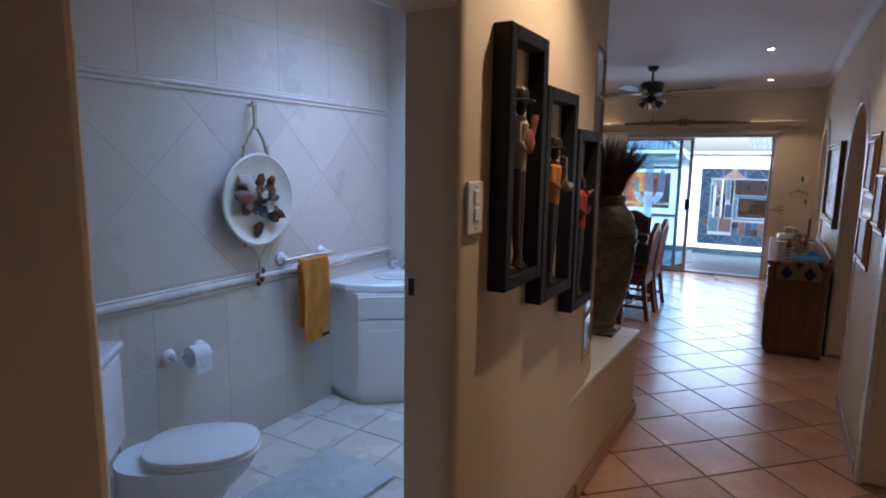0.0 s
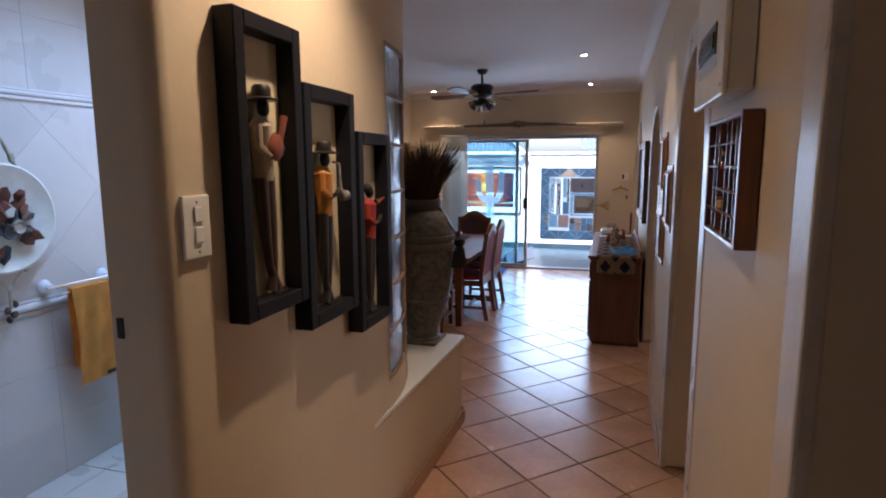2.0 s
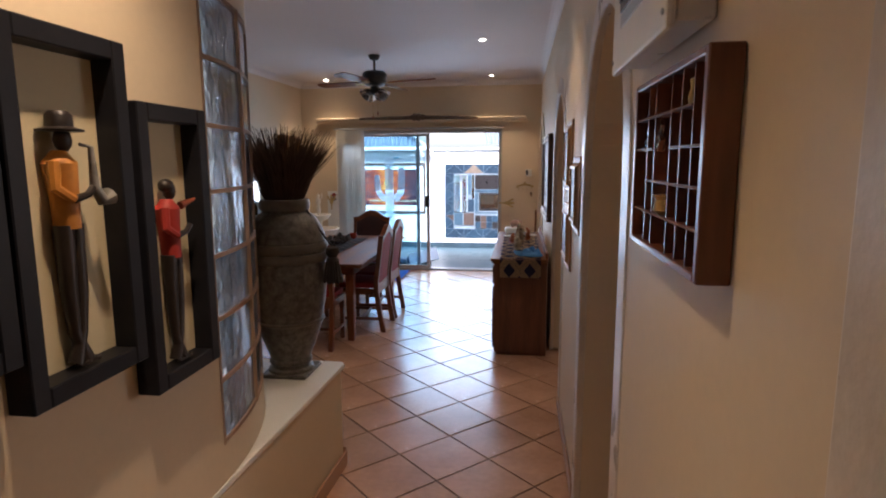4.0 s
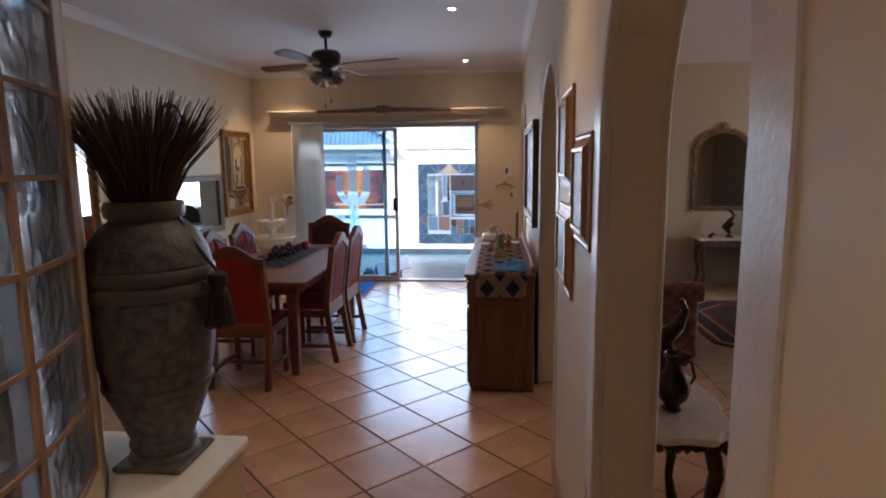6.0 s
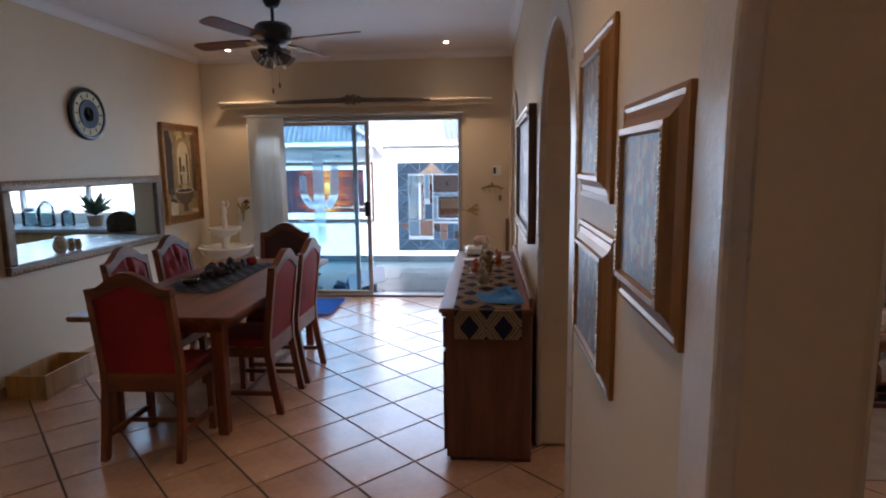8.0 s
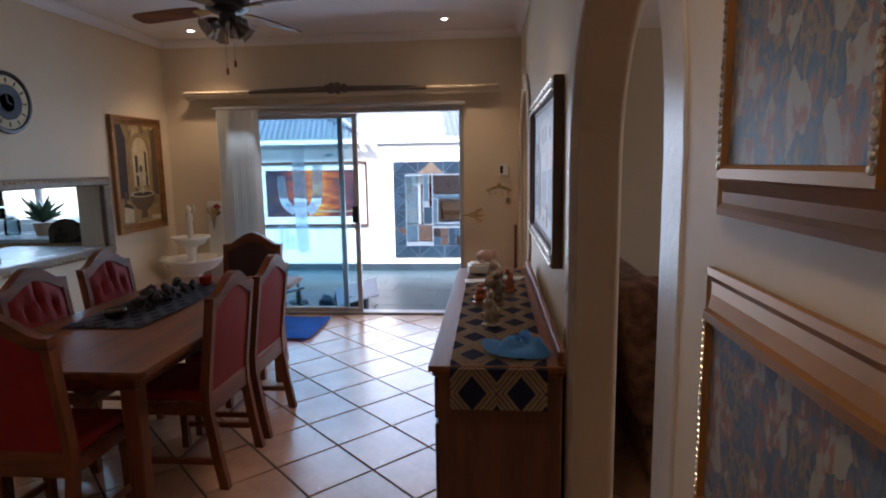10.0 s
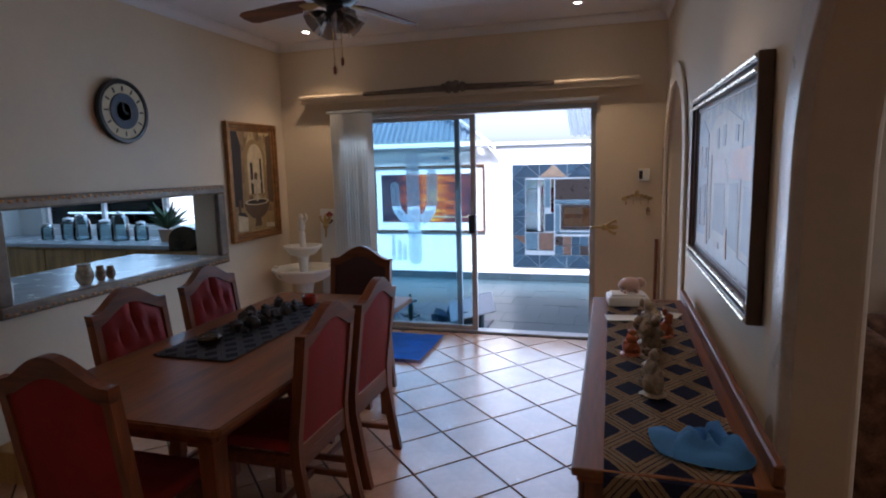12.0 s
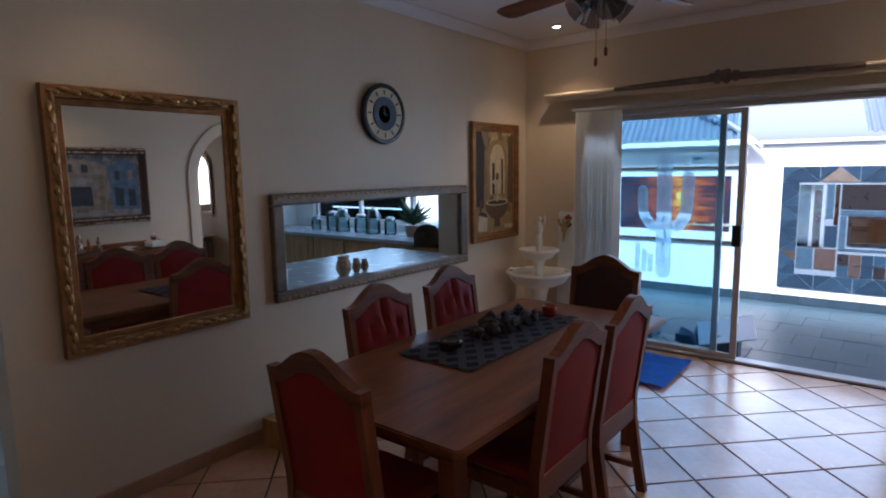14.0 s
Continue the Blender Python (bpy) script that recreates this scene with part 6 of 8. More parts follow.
COLS_Y = [ky0 + 0.0165 + c * (ky1 - ky0 - 0.033) for c in (0.0, 0.13, 0.27, 0.41, 0.66, 0.79, 1.0)]
for r_, z in enumerate(ROWS_Z[1:-1]):
    for c_, (ya, yb) in enumerate(zip(COLS_Y, COLS_Y[1:])):
        # the tall bay and two others have no shelf here
        if (c_, r_) in ((3, 2), (0, 3), (5, 1)):
            continue
        part("shelf", box(bmn(), fx + 0.004, RIGHT - 0.009, ya + 0.0022, yb - 0.0022, z - 0.002, z + 0.002), M_KEYWOOD, kb)
        part("shelf_edge", box(bmn(), fx + 0.002, fx + 0.0037, ya + 0.001, yb - 0.001, z - 0.0014, z + 0.0014), M_TRAYEDGE, kb, "pale shelf edge")
for c_, y in enumerate(COLS_Y[1:-1]):
    part("divider", box(bmn(), fx + 0.005, RIGHT - 0.009, y - 0.0018, y + 0.0018, kz0 + 0.013, kz1 - 0.013), M_KEYWOOD, kb)
def trinket(y, row, bmf, material, label):
    bm = bmn()
    bmf(bm)
    single("trinket", bm, material, label, "trinket", "trinkets in the display tray", smooth=True, m=T(fx + 0.016, y + 0.06, ROWS_Z[row] + 0.0028))
trinket(1.985, 1, lambda b: (lathe(b, [(0.012, 0), (0.022, 0.008), (0.018, 0.026), (0.024, 0.034), (0.018, 0.034), (0.0, 0.01)], 14), tube(b, [(0, 0.02, 0.01), (0, 0.034, 0.02), (0, 0.02, 0.03)], 0.003, 6)), M_BRASS, "tiny brass jug in the display tray")
trinket(2.045, 3, lambda b: tube(b, [(0, 0.006, 0), (0, -0.01, 0.012), (0, 0.006, 0.026), (0, -0.004, 0.040), (0, 0.0, 0.048)], [0.010, 0.008, 0.007, 0.005, 0.003], 8), M_CHROME, "tiny silver swan ornament in the display tray")
trinket(2.12, 0, lambda b: (blob(b, (0, 0, 0.010), (0.008, 0.012, 0.010), 1), blob(b, (0, 0, 0.024), (0.006, 0.006, 0.009), 1)), M_WHITE, "tiny white ornament in the display tray")
trinket(2.13, 3, lambda b: lathe(b, [(0.008, 0), (0.012, 0.010), (0.006, 0.022), (0.009, 0.034), (0.0, 0.036)], 12), M_CHROME, "tiny silver vase in the display tray")
trinket(1.86, 4, lambda b: lathe(b, [(0.006, 0), (0.008, 0.012), (0.004, 0.024), (0.006, 0.036), (0.0, 0.04)], 12), M_BRASS, "tiny brass candlestick in the display tray")
# distribution board
db = thing("distribution_board", "beige metal electrical distribution board with a dark window", "electrical box")
part("housing", box(bmn(), RIGHT - 0.06, RIGHT - 0.001, 1.93, 2.40, 1.855, 2.36, 0.004), M_PLASTIC, db)
part("cover", box(bmn(), RIGHT - 0.074, RIGHT - 0.0605, 1.92, 2.43, 1.842, 2.37, 0.006, 2), M_PLASTIC, db, "beige metal cover")
part("window", box(bmn(), RIGHT - 0.078, RIGHT - 0.0742, 2.03, 2.32, 1.955, 2.035, 0.001), M_BLACK, db, "dark breaker window")
for k in range(9):
    part("breaker", box(bmn(), RIGHT - 0.083, RIGHT - 0.0782, 2.045 + k * 0.03, 2.066 + k * 0.03, 1.972, 2.012, 0.001), M_BLACK, db)
part("label_strip", box(bmn(), RIGHT - 0.0762, RIGHT - 0.0742, 2.03, 2.32, 1.925, 1.95), M_STEEL, db)
for y, z in ((1.94, 1.87), (2.41, 1.87)):
    part("screw", blob(bmn(), (RIGHT - 0.0755, y, z), (0.003, 0.006, 0.006), 1), M_STEEL, db)
mb = thing("meter_box", "black electricity meter above the distribution board", "electrical box")
part("housing", box(bmn(), RIGHT - 0.10, RIGHT - 0.001, 1.80, 2.0, 2.375, 2.62, 0.008, 2), M_BLACK, mb)
part("screen", box(bmn(), RIGHT - 0.102, RIGHT - 0.1002, 1.84, 1.96, 2.52, 2.58), M_STEEL, mb)

# urn on the ledge, with dry twigs
URN = (-0.742, 3.775, 0.574)
un = thing("floor_urn", "tall grey-brown stone urn with raised bands, standing on the ledge", "urn", T(*URN))


def urn_turning(prof, seg=56):
    """A hand-thrown turning, slightly out of true."""
    bm = lathe(bmn(), prof, seg)
    for v in bm.verts:
        n_ = noise.noise(v.co * 9) * 0.003 + noise.noise(v.co * 30) * 0.0012
        v.co.x *= 1 + n_ * 4
        v.co.y *= 1 + n_ * 4
    return bm


part("body", urn_turning([(0.115, 0.0), (0.118, 0.012), (0.112, 0.03), (0.098, 0.038), (0.096, 0.055), (0.108, 0.062), (0.108, 0.075), (0.10, 0.085),
    (0.125, 0.15), (0.155, 0.235), (0.164, 0.258), (0.166, 0.290), (0.185, 0.38), (0.197, 0.48), (0.200, 0.575), (0.193, 0.588), (0.193, 0.684), (0.197, 0.69), (0.187, 0.732), (0.165, 0.78), (0.132, 0.818), (0.112, 0.83), (0.108, 0.85), (0.092, 0.86), (0.0, 0.84)]), M_STONE, un, "weathered carved belly", True)
for nm, zc, hw, r_in, r_out in (("band", 0.285, 0.009, 0.150, 0.177), ("band", 0.610, 0.021, 0.180, 0.208), ("band", 0.662, 0.020, 0.180, 0.206), ("rim", 0.867, 0.026, 0.092, 0.124)):
    part(nm, urn_turning([(r_in, zc - hw), (r_out - 0.006, zc - hw), (r_out - 0.001, zc - hw * 0.6), (r_out, zc), (r_out - 0.001, zc + hw * 0.6), (r_out - 0.006, zc + hw), (r_in, zc + hw)]), M_STONEBAND, un, "smooth raised band", True)
part("foot", box(bmn(), -0.12, 0.12, -0.12, 0.12, -0.001, 0.018, 0.006), M_STONE, un)
tw = thing("twig_bundle", "bundle of thin dark dry twigs standing in the urn", "dried twigs", T(URN[0], URN[1], URN[2] + 0.845))
bm = bmn()
rnd = random.Random(7)
for k in range(760):
    a, q = rnd.uniform(0, 2 * math.pi), math.sqrt(rnd.random())
    r0, r1 = 0.075 * q, 0.262 * q * rnd.uniform(0.75, 1.14)
    h = rnd.uniform(0.25, 0.40) * (1.06 - 0.12 * q)
    b_ = rnd.uniform(-0.03, 0.03)
    p0, p1, p2 = (r0 * math.cos(a), r0 * math.sin(a), 0), ((r0 * 0.45 + r1 * 0.42) * math.cos(a + b_), (r0 * 0.45 + r1 * 0.42) * math.sin(a + b_), h * 0.55), (r1 * math.cos(a + 2 * b_), r1 * math.sin(a + 2 * b_), h)
    tube(bm, [p0, p1, p2], [0.0036, 0.0027, 0.0010], 3)
tagged(part("twig", bm, M_TWIG, tw), kind="stuff")
ts = thing("tassel", "large grey cotton tassel hanging from the urn", "tassel", T(URN[0] + 0.245, URN[1] - 0.02, URN[2] + 0.055))
part("knob", lathe(bmn(), [(0.0, 0.615), (0.03, 0.60), (0.034, 0.575), (0.022, 0.555), (0.028, 0.55), (0.034, 0.535)], 16), M_TASSEL, ts, "", True)
bm = bmn()
for k in range(90):
    a, q = rnd.uniform(0, 6.283), math.sqrt(rnd.random())
    tube(bm, [(0.028 * q * math.cos(a), 0.028 * q * math.sin(a), 0.545), (0.042 * q * math.cos(a), 0.042 * q * math.sin(a), 0.47), (0.050 * q * math.cos(a), 0.050 * q * math.sin(a), 0.43 + rnd.uniform(-0.006, 0.006))], 0.0042, 4)
part("fringe", bm, M_TASSEL, ts)
part("cord", tube(bmn(), [(0, 0, 0.61), (-0.04, 0.0, 0.66), (-0.10, 0.01, 0.735), (-0.128, 0.015, 0.785)], 0.006, 6), M_TASSEL, ts, "", True)
cr_ = thing("wooden_crate", "low pale pine crate on the floor by the wall", "crate", T(-2.71, 6.76, 0, 2))
part("base", box(bmn(), -0.14, 0.14, -0.26, 0.26, 0.001, 0.02), M_PINE, cr_)
for b in ((-0.14, -0.125, -0.26, 0.26), (0.125, 0.14, -0.26, 0.26), (-0.124, 0.124, -0.26, -0.245), (-0.124, 0.124, 0.245, 0.26)):
    part("board", box(bmn(), *b, 0.021, 0.17, 0.003), M_PINE, cr_)

# ---- bathroom things ----
wc = thing("toilet", "white ceramic close-coupled toilet with closed lid", "toilet", T(-1.93, 0.80))
def oval(w, l, y0, n=28, sq=2.4):
    out = []
    for i in range(n):
        a = 2 * math.pi * i / n
        c, s_ = math.cos(a), math.sin(a)
        out.append((math.copysign(abs(c) ** (2 / sq), c) * w / 2, y0 + math.copysign(abs(s_) ** (2 / sq), s_) * l / 2))
    return out
def loft(bm, rings):
    vs = [[bm.verts.new((p[0], p[1], z)) for p in pts] for pts, z in rings]
    n = len(vs[0])
    for a, b in zip(vs, vs[1:]):
        for i in range(n):
            bm.faces.new((a[i], a[(i + 1) % n], b[(i + 1) % n], b[i]))
    bm.faces.new(vs[0][::-1]), bm.faces.new(vs[-1])
    return bm
part("bowl", loft(bmn(), [(oval(0.22, 0.42, 0.52), 0.0), (oval(0.21, 0.40, 0.52), 0.10), (oval(0.25, 0.46, 0.55), 0.22), (oval(0.34, 0.54, 0.60), 0.32), (oval(0.37, 0.58, 0.62), 0.385), (oval(0.37, 0.58, 0.62), 0.40)]), M_PORC, wc, "", True)
part("seat", loft(bmn(), [(oval(0.365, 0.46, 0.685), 0.402), (oval(0.38, 0.475, 0.685), 0.408), (oval(0.38, 0.475, 0.685), 0.418), (oval(0.37, 0.465, 0.685), 0.422)]), M_PORC, wc, "", True)
part("lid", loft(bmn(), [(oval(0.372, 0.47, 0.68), 0.4235), (oval(0.382, 0.478, 0.68), 0.43), (oval(0.378, 0.475, 0.68), 0.442), (oval(0.34, 0.43, 0.67), 0.450)]), M_PORC, wc, "closed white lid", True)
part("cistern", box(bmn(), -0.19, 0.19, 0.17, 0.33, 0.40, 0.82, 0.03, 3), M_PORC, wc, "", True)
part("cistern_lid", box(bmn(), -0.20, 0.20, 0.16, 0.34, 0.822, 0.862, 0.014, 3), M_PORC, wc, "", True)
wc.matrix_basis = T(-2.38, 1.13, 0, -47)
pl = thing("hanging_plate", "round cream dish with dried flowers hung on knotted rope", "wall decoration", Matrix.Translation((BX + 0.03, 2.43, 1.43)) @ pose(0, 0, 0, 0, 90, 0))
part("dish", lathe(bmn(), [(0.0, -0.01), (0.20, -0.01), (0.255, 0.025), (0.265, 0.04), (0.255, 0.045), (0.195, 0.012), (0.0, 0.008)], 48), M_MARBLE, pl, "", True)
M_DRYF = [plain("dried_rust", (0.16, 0.05, 0.025)), plain("dried_brown", (0.09, 0.055, 0.035)), plain("dried_dark", (0.03, 0.028, 0.032)), plain("dried_pale", (0.45, 0.38, 0.30))]
rnd = random.Random(12)
for k in range(26):
    a, q = rnd.uniform(0, 6.283), rnd.uniform(0.02, 0.155)
    bm = blob(bmn(), (0, 0, 0), (rnd.uniform(0.036, 0.07), rnd.uniform(0.025, 0.05), 0.022), 1, 0.5, k)
    bmesh.ops.transform(bm, matrix=pose(q * math.cos(a) * 1.05 + 0.01, q * math.sin(a) * 0.95, 0.03 + rnd.uniform(0, 0.03), rnd.uniform(-25, 25), rnd.uniform(-25, 25), math.degrees(a)), verts=bm.verts)
    part("dried_flower", bm, M_DRYF[k % 4 if k % 3 else 0], pl, "", True)
for k in range(3):
    part("flower_ring", lathe(bmn(), [(0.022, 0), (0.034, 0.012), (0.03, 0.02), (0.018, 0.01)], 16, 0, 0, Matrix.Translation((0.045 + 0.02 * (k == 1), -0.05 + k * 0.05, 0.05))), M_DRYF[2] if k < 2 else M_DRYF[3], pl, "", True)
M_ROPE = mat("pale_rope", (0.46, 0.39, 0.29), 0.9, 0, 0.2, 40, 0.8, 120, 0.003)
for s_ in (-1, 1):
    part("rope", tube(bmn(), [(-0.24, s_ * 0.10, 0.02), (-0.36, s_ * 0.045, 0.02), (-0.42, s_ * 0.004, 0.02), (-0.54, s_ * 0.008, 0.02)], 0.009, 8), M_ROPE, pl, "pale rope", True)
    part("rope", tube(bmn(), [(0.24, s_ * 0.10, 0.02), (0.30, s_ * 0.035, 0.02), (0.35, 0, 0.02)], 0.006, 8), M_ROPE, pl, "pale rope", True)
    part("knot", blob(bmn(), (-0.29, s_ * 0.08, 0.02), (0.03, 0.016, 0.016), 1, 0.4, 2), M_ROPE, pl, "", True)
    part("knot", blob(bmn(), (0.255, s_ * 0.095, 0.02), (0.02, 0.013, 0.013), 1, 0.4, 2), M_ROPE, pl, "", True)
part("rope", tube(bmn(), [(0.35, 0, 0.02), (0.44, 0, 0.02)], 0.008, 8), M_ROPE, pl, "pale rope", True)
part("knot", blob(bmn(), (-0.41, 0, 0.022), (0.02, 0.018, 0.016), 1, 0.4, 1), M_ROPE, pl, "", True)
part("knot", blob(bmn(), (-0.54, 0, 0.022), (0.022, 0.028, 0.016), 1, 0.4, 4), M_ROPE, pl, "", True)
bm = bmn()
for k, (x, y) in enumerate(((0.42, 0.018), (0.445, -0.018), (0.47, 0.012), (0.49, -0.012))):
    blob(bm, (x, y, 0.02), (0.022, 0.018, 0.016), 1, 0.4, k)
part("rope_beads", bm, M_DRYF[1], pl, "dark wooden beads", True)
part("hook", lathe(bmn(), [(0.0, 0.0), (0.012, 0.0), (0.01, 0.03), (0.02, 0.04), (0.0, 0.048)], 14, 0, 0, Matrix.Translation((-0.535, 0, -0.028))), M_PORC, pl, "", True)


def rosette(bm, y, z, x1):
    lathe(bm, [(0.0, 0.0), (0.036, 0.0), (0.038, 0.012), (0.026, 0.024), (0.016, 0.028), (0.014, x1)], 20, 0, 0, Matrix.Translation((BX + 0.001, y, z)) @ pose(0, 0, 0, 0, 90, 0))


tr_ = thing("towel_rail", "white and chrome towel rail on the tiled wall", "towel rail")
for y in (2.64, 3.00):
    bm = bmn()
    rosette(bm, y, 1.055, 0.075)
    part("rosette", bm, M_PORC, tr_, "white porcelain rosette", True)
part("bar", tube(bmn(), [(BX + 0.075, 2.60, 1.055), (BX + 0.075, 3.04, 1.055)], 0.009, 12), M_CHROME, tr_, "chrome bar", True)
part("bar", tube(bmn(), [(BX + 0.105, 2.64, 1.02), (BX + 0.105, 3.00, 1.02)], 0.007, 12), M_CHROME, tr_, "chrome bar", True)
bm = bmn()
N_ = 16
grid = []
for j in range(22):
    z = 1.035 - j * 0.0255
    row = []
    for i in range(N_ + 1):
        y = 2.70 + 0.25 * i / N_
        x = BX + 0.120 + 0.010 * math.sin(i * 0.9 + j * 0.12) * min(1, j / 5) + 0.004 * noise.noise(Vector((y * 20, z * 12, 0)))
        row.append(bm.verts.new((x, y + 0.012 * math.sin(j * 0.15), z)))
    grid.append(row)
top = [bm.verts.new((BX + 0.10, v.co.y, 1.047)) for v in grid[0]]
bk = [bm.verts.new((BX + 0.085, v.co.y, 1.02)) for v in grid[0]]
low = [bm.verts.new((BX + 0.088 + 0.006 * math.sin(i), v.co.y + 0.01, 0.60)) for i, v in enumerate(grid[0])]
rows_ = [low, bk, top] + grid
for a, b in zip(rows_, rows_[1:]):
    for i in range(N_):
        bm.faces.new((a[i], a[i + 1], b[i + 1], b[i]))
bmesh.ops.solidify(bm, geom=bm.faces[:], thickness=0.006)
tw_ = single("hand_towel", bm, M_TOWEL, "mustard orange towel hanging over the rail", "towel", smooth=True)
single("towel_tag", box(bmn(), BX + 0.137, BX + 0.140, 2.86, 2.93, 0.515, 0.535), M_BLACK, "small dark band on the towel hem", "towel label")
th = thing("toilet_roll_holder", "white and chrome toilet roll holder on the tiled wall", "roll holder")
for y in (1.84, 2.02):
    bm = bmn()
    rosette(bm, y, 0.655, 0.07)
    part("rosette", bm, M_PORC, th, "white porcelain rosette", True)
part("bar", tube(bmn(), [(BX + 0.07, 1.84, 0.655), (BX + 0.07, 2.02, 0.655)], 0.008, 10), M_CHROME, th, "", True)
rl = bmn()
lathe(rl, [(0.020, 0.0), (0.056, 0.0), (0.056, 0.10), (0.020, 0.10)], 28, 0, 0, Matrix.Translation((BX + 0.085, 1.90, 0.643)) @ pose(0, 0, 0, -90, 0, 0))
box(rl, BX + 0.138, BX + 0.1405, 1.902, 1.998, 0.56, 0.645)
single("toilet_roll", rl, M_FLUFF, "white toilet paper roll on the holder", "toilet roll", smooth=True)
br_ = thing("toilet_brush", "white toilet brush standing in its holder", "toilet brush", T(-2.34, 1.50))
part("holder", lathe(bmn(), [(0.05, 0.0), (0.055, 0.02), (0.05, 0.18), (0.04, 0.20), (0.0, 0.19)], 20), M_PORC, br_, "", True)
part("handle", tube(bmn(), [(0, 0, 0.19), (0, 0, 0.50)], 0.009, 10), M_PLASTIC, br_, "", True)
part("knob", blob(bmn(), (0, 0, 0.51), (0.013, 0.013, 0.02), 2), M_PLASTIC, br_, "", True)
vb = thing("corner_vanity", "white corner vanity cabinet with a basin", "vanity")
VP = [(-2.448, 3.10), (-2.16, 3.04), (-1.85, 3.30), (-1.72, 3.45), (-1.70, 3.798), (-2.448, 3.798)]
part("cabinet", prism(bmn(), VP, 0.06, 0.78, "z"), M_WHITE, vb)
part("plinth", prism(bmn(), [(-2.446, 3.13), (-2.16, 3.07), (-1.87, 3.32), (-1.75, 3.46), (-1.73, 3.798), (-2.446, 3.798)], 0.0, 0.059, "z"), M_WHITE, vb)
def on_face(a, b, u0, u1, z0, z1, off, th_):
    """A slab on the cabinet face from a to b, between the shares u0 and u1."""
    a, b = Vector((*a, 0)), Vector((*b, 0))
    d = b - a
    n = Vector((d.y, -d.x, 0)).normalized()
    p, q = a + d * u0 + n * off, a + d * u1 + n * off
    return prism(bmn(), [(p.x, p.y), (q.x, q.y), (q.x + n.x * th_, q.y + n.y * th_), (p.x + n.x * th_, p.y + n.y * th_)], z0, z1, "z")
d = part("door", on_face(VP[1], VP[2], 0.03, 0.97, 0.10, 0.60, 0.001, 0.016), M_WHITE, vb, "white panelled door")
part("panel", on_face(VP[1], VP[2], 0.18, 0.82, 0.17, 0.53, 0.0172, 0.005), M_WHITE, d)
part("handle", on_face(VP[1], VP[2], 0.86, 0.89, 0.42, 0.55, 0.018, 0.014), M_CHROME, d)
part("drawer", on_face(VP[1], VP[2], 0.03, 0.97, 0.615, 0.76, 0.001, 0.016), M_WHITE, vb)
bm = bmn()
top_poly = [(-2.449, 3.07)] + [(-2.449 + 0.74 * math.sin(a), 3.80 - 0.78 * math.cos(a)) for a in (0.25, 0.5, 0.75, 1.0, 1.25, 1.5)] + [(-1.69, 3.799), (-2.449, 3.799)]
prism(bm, top_poly, 0.785, 0.835, "z")
rounded(part("basin_top", bm, M_PORC, vb, "white ceramic basin top"), 0.012, 3)
part("bowl_rim", lathe(bmn(), [(0.165, 0.0), (0.185, 0.002), (0.19, 0.008), (0.175, 0.012), (0.12, 0.002), (0.0, 0.001)], 32, -2.14, 3.50, Matrix.Translation((0, 0, 0.8352))), M_PORC, vb, "", True)
tp_ = part("tap", tube(bmn(), [(-2.30, 3.66, 0.836), (-2.30, 3.66, 0.90), (-2.27, 3.63, 0.935), (-2.22, 3.58, 0.92)], [0.018, 0.013, 0.011, 0.010], 12), M_CHROME, vb, "chrome basin tap", True)
for dx, dy in ((-0.06, 0.05), (0.05, 0.06)):
    part("tap_handle", lathe(bmn(), [(0.018, 0.0), (0.012, 0.02), (0.012, 0.045), (0.024, 0.055), (0.020, 0.068), (0.0, 0.07)], 14, -2.30 + dx, 3.66 + dy, Matrix.Translation((0, 0, 0.836))), M_CHROME, tp_, "", True)
single("bath_mat", draped(bmn(), -0.24, 0.24, -0.75, 0.0, 0.026, 18, 24, 0, 0.006, 0.022), M_FLUFF, "white fluffy bath mat on the tiled floor", "bath mat", m=T(-1.66, 2.43, 0.0, -6), smooth=True)

# ---- living room things ----
rg = thing("area_rug", "dark bordered octagonal wool rug with maroon bands", "rug", T(4.05, 7.65))
def octo(hx, hy, c):
    return [(-hx + c, -hy), (hx - c, -hy), (hx, -hy + c), (hx, hy - c), (hx - c, hy), (-hx + c, hy), (-hx, hy - c), (-hx, -hy + c)]
for nm, hx, hy, c, z, mt in (("border", 1.78, 1.02, 0.42, 0.010, M_RUGR), ("band", 1.72, 0.97, 0.40, 0.0125, M_RUGC), ("field", 1.69, 0.945, 0.39, 0.015, M_RUGD), ("band", 1.55, 0.82, 0.34, 0.0175, M_RUGC), ("field", 1.53, 0.80, 0.33, 0.020, M_RUGR), ("field", 1.46, 0.74, 0.31, 0.0225, M_RUGD)):
    part(nm, prism(bmn(), octo(hx, hy, c), 0.0005, z, "z"), mt, rg)
struct("carpet_inset", box(bmn(), 1.95, 6.8, 5.76, 9.64, -0.002, 0.0045), M_RUGC, "beige carpet field in the living room floor", "floor")
rg.location.z = 0.0045
ct = thing("coffee_table", "low orange-brown wooden coffee table with turned legs on the rug", "coffee table", T(3.42, 7.02, 0.027))
part("tabletop", box(bmn(), -0.72, 0.72, -0.42, 0.42, 0.375, 0.425, 0.012, 2), M_COFFEE, ct)
part("apron", box(bmn(), -0.60, 0.60, -0.32, 0.32, 0.32, 0.374, 0.004), M_COFFEE, ct)
for x in (-0.52, 0.52):
    for y in (-0.27, 0.27):
        part("leg", lathe(bmn(), [(0.04, 0.0), (0.05, 0.02), (0.035, 0.06), (0.06, 0.14), (0.055, 0.20), (0.03, 0.24), (0.05, 0.27), (0.05, 0.32)], 16, x, y), M_COFFEE, ct, "", True)
part("shelf", box(bmn(), -0.50, 0.50, -0.25, 0.25, 0.07, 0.095, 0.004), M_COFFEE, ct)
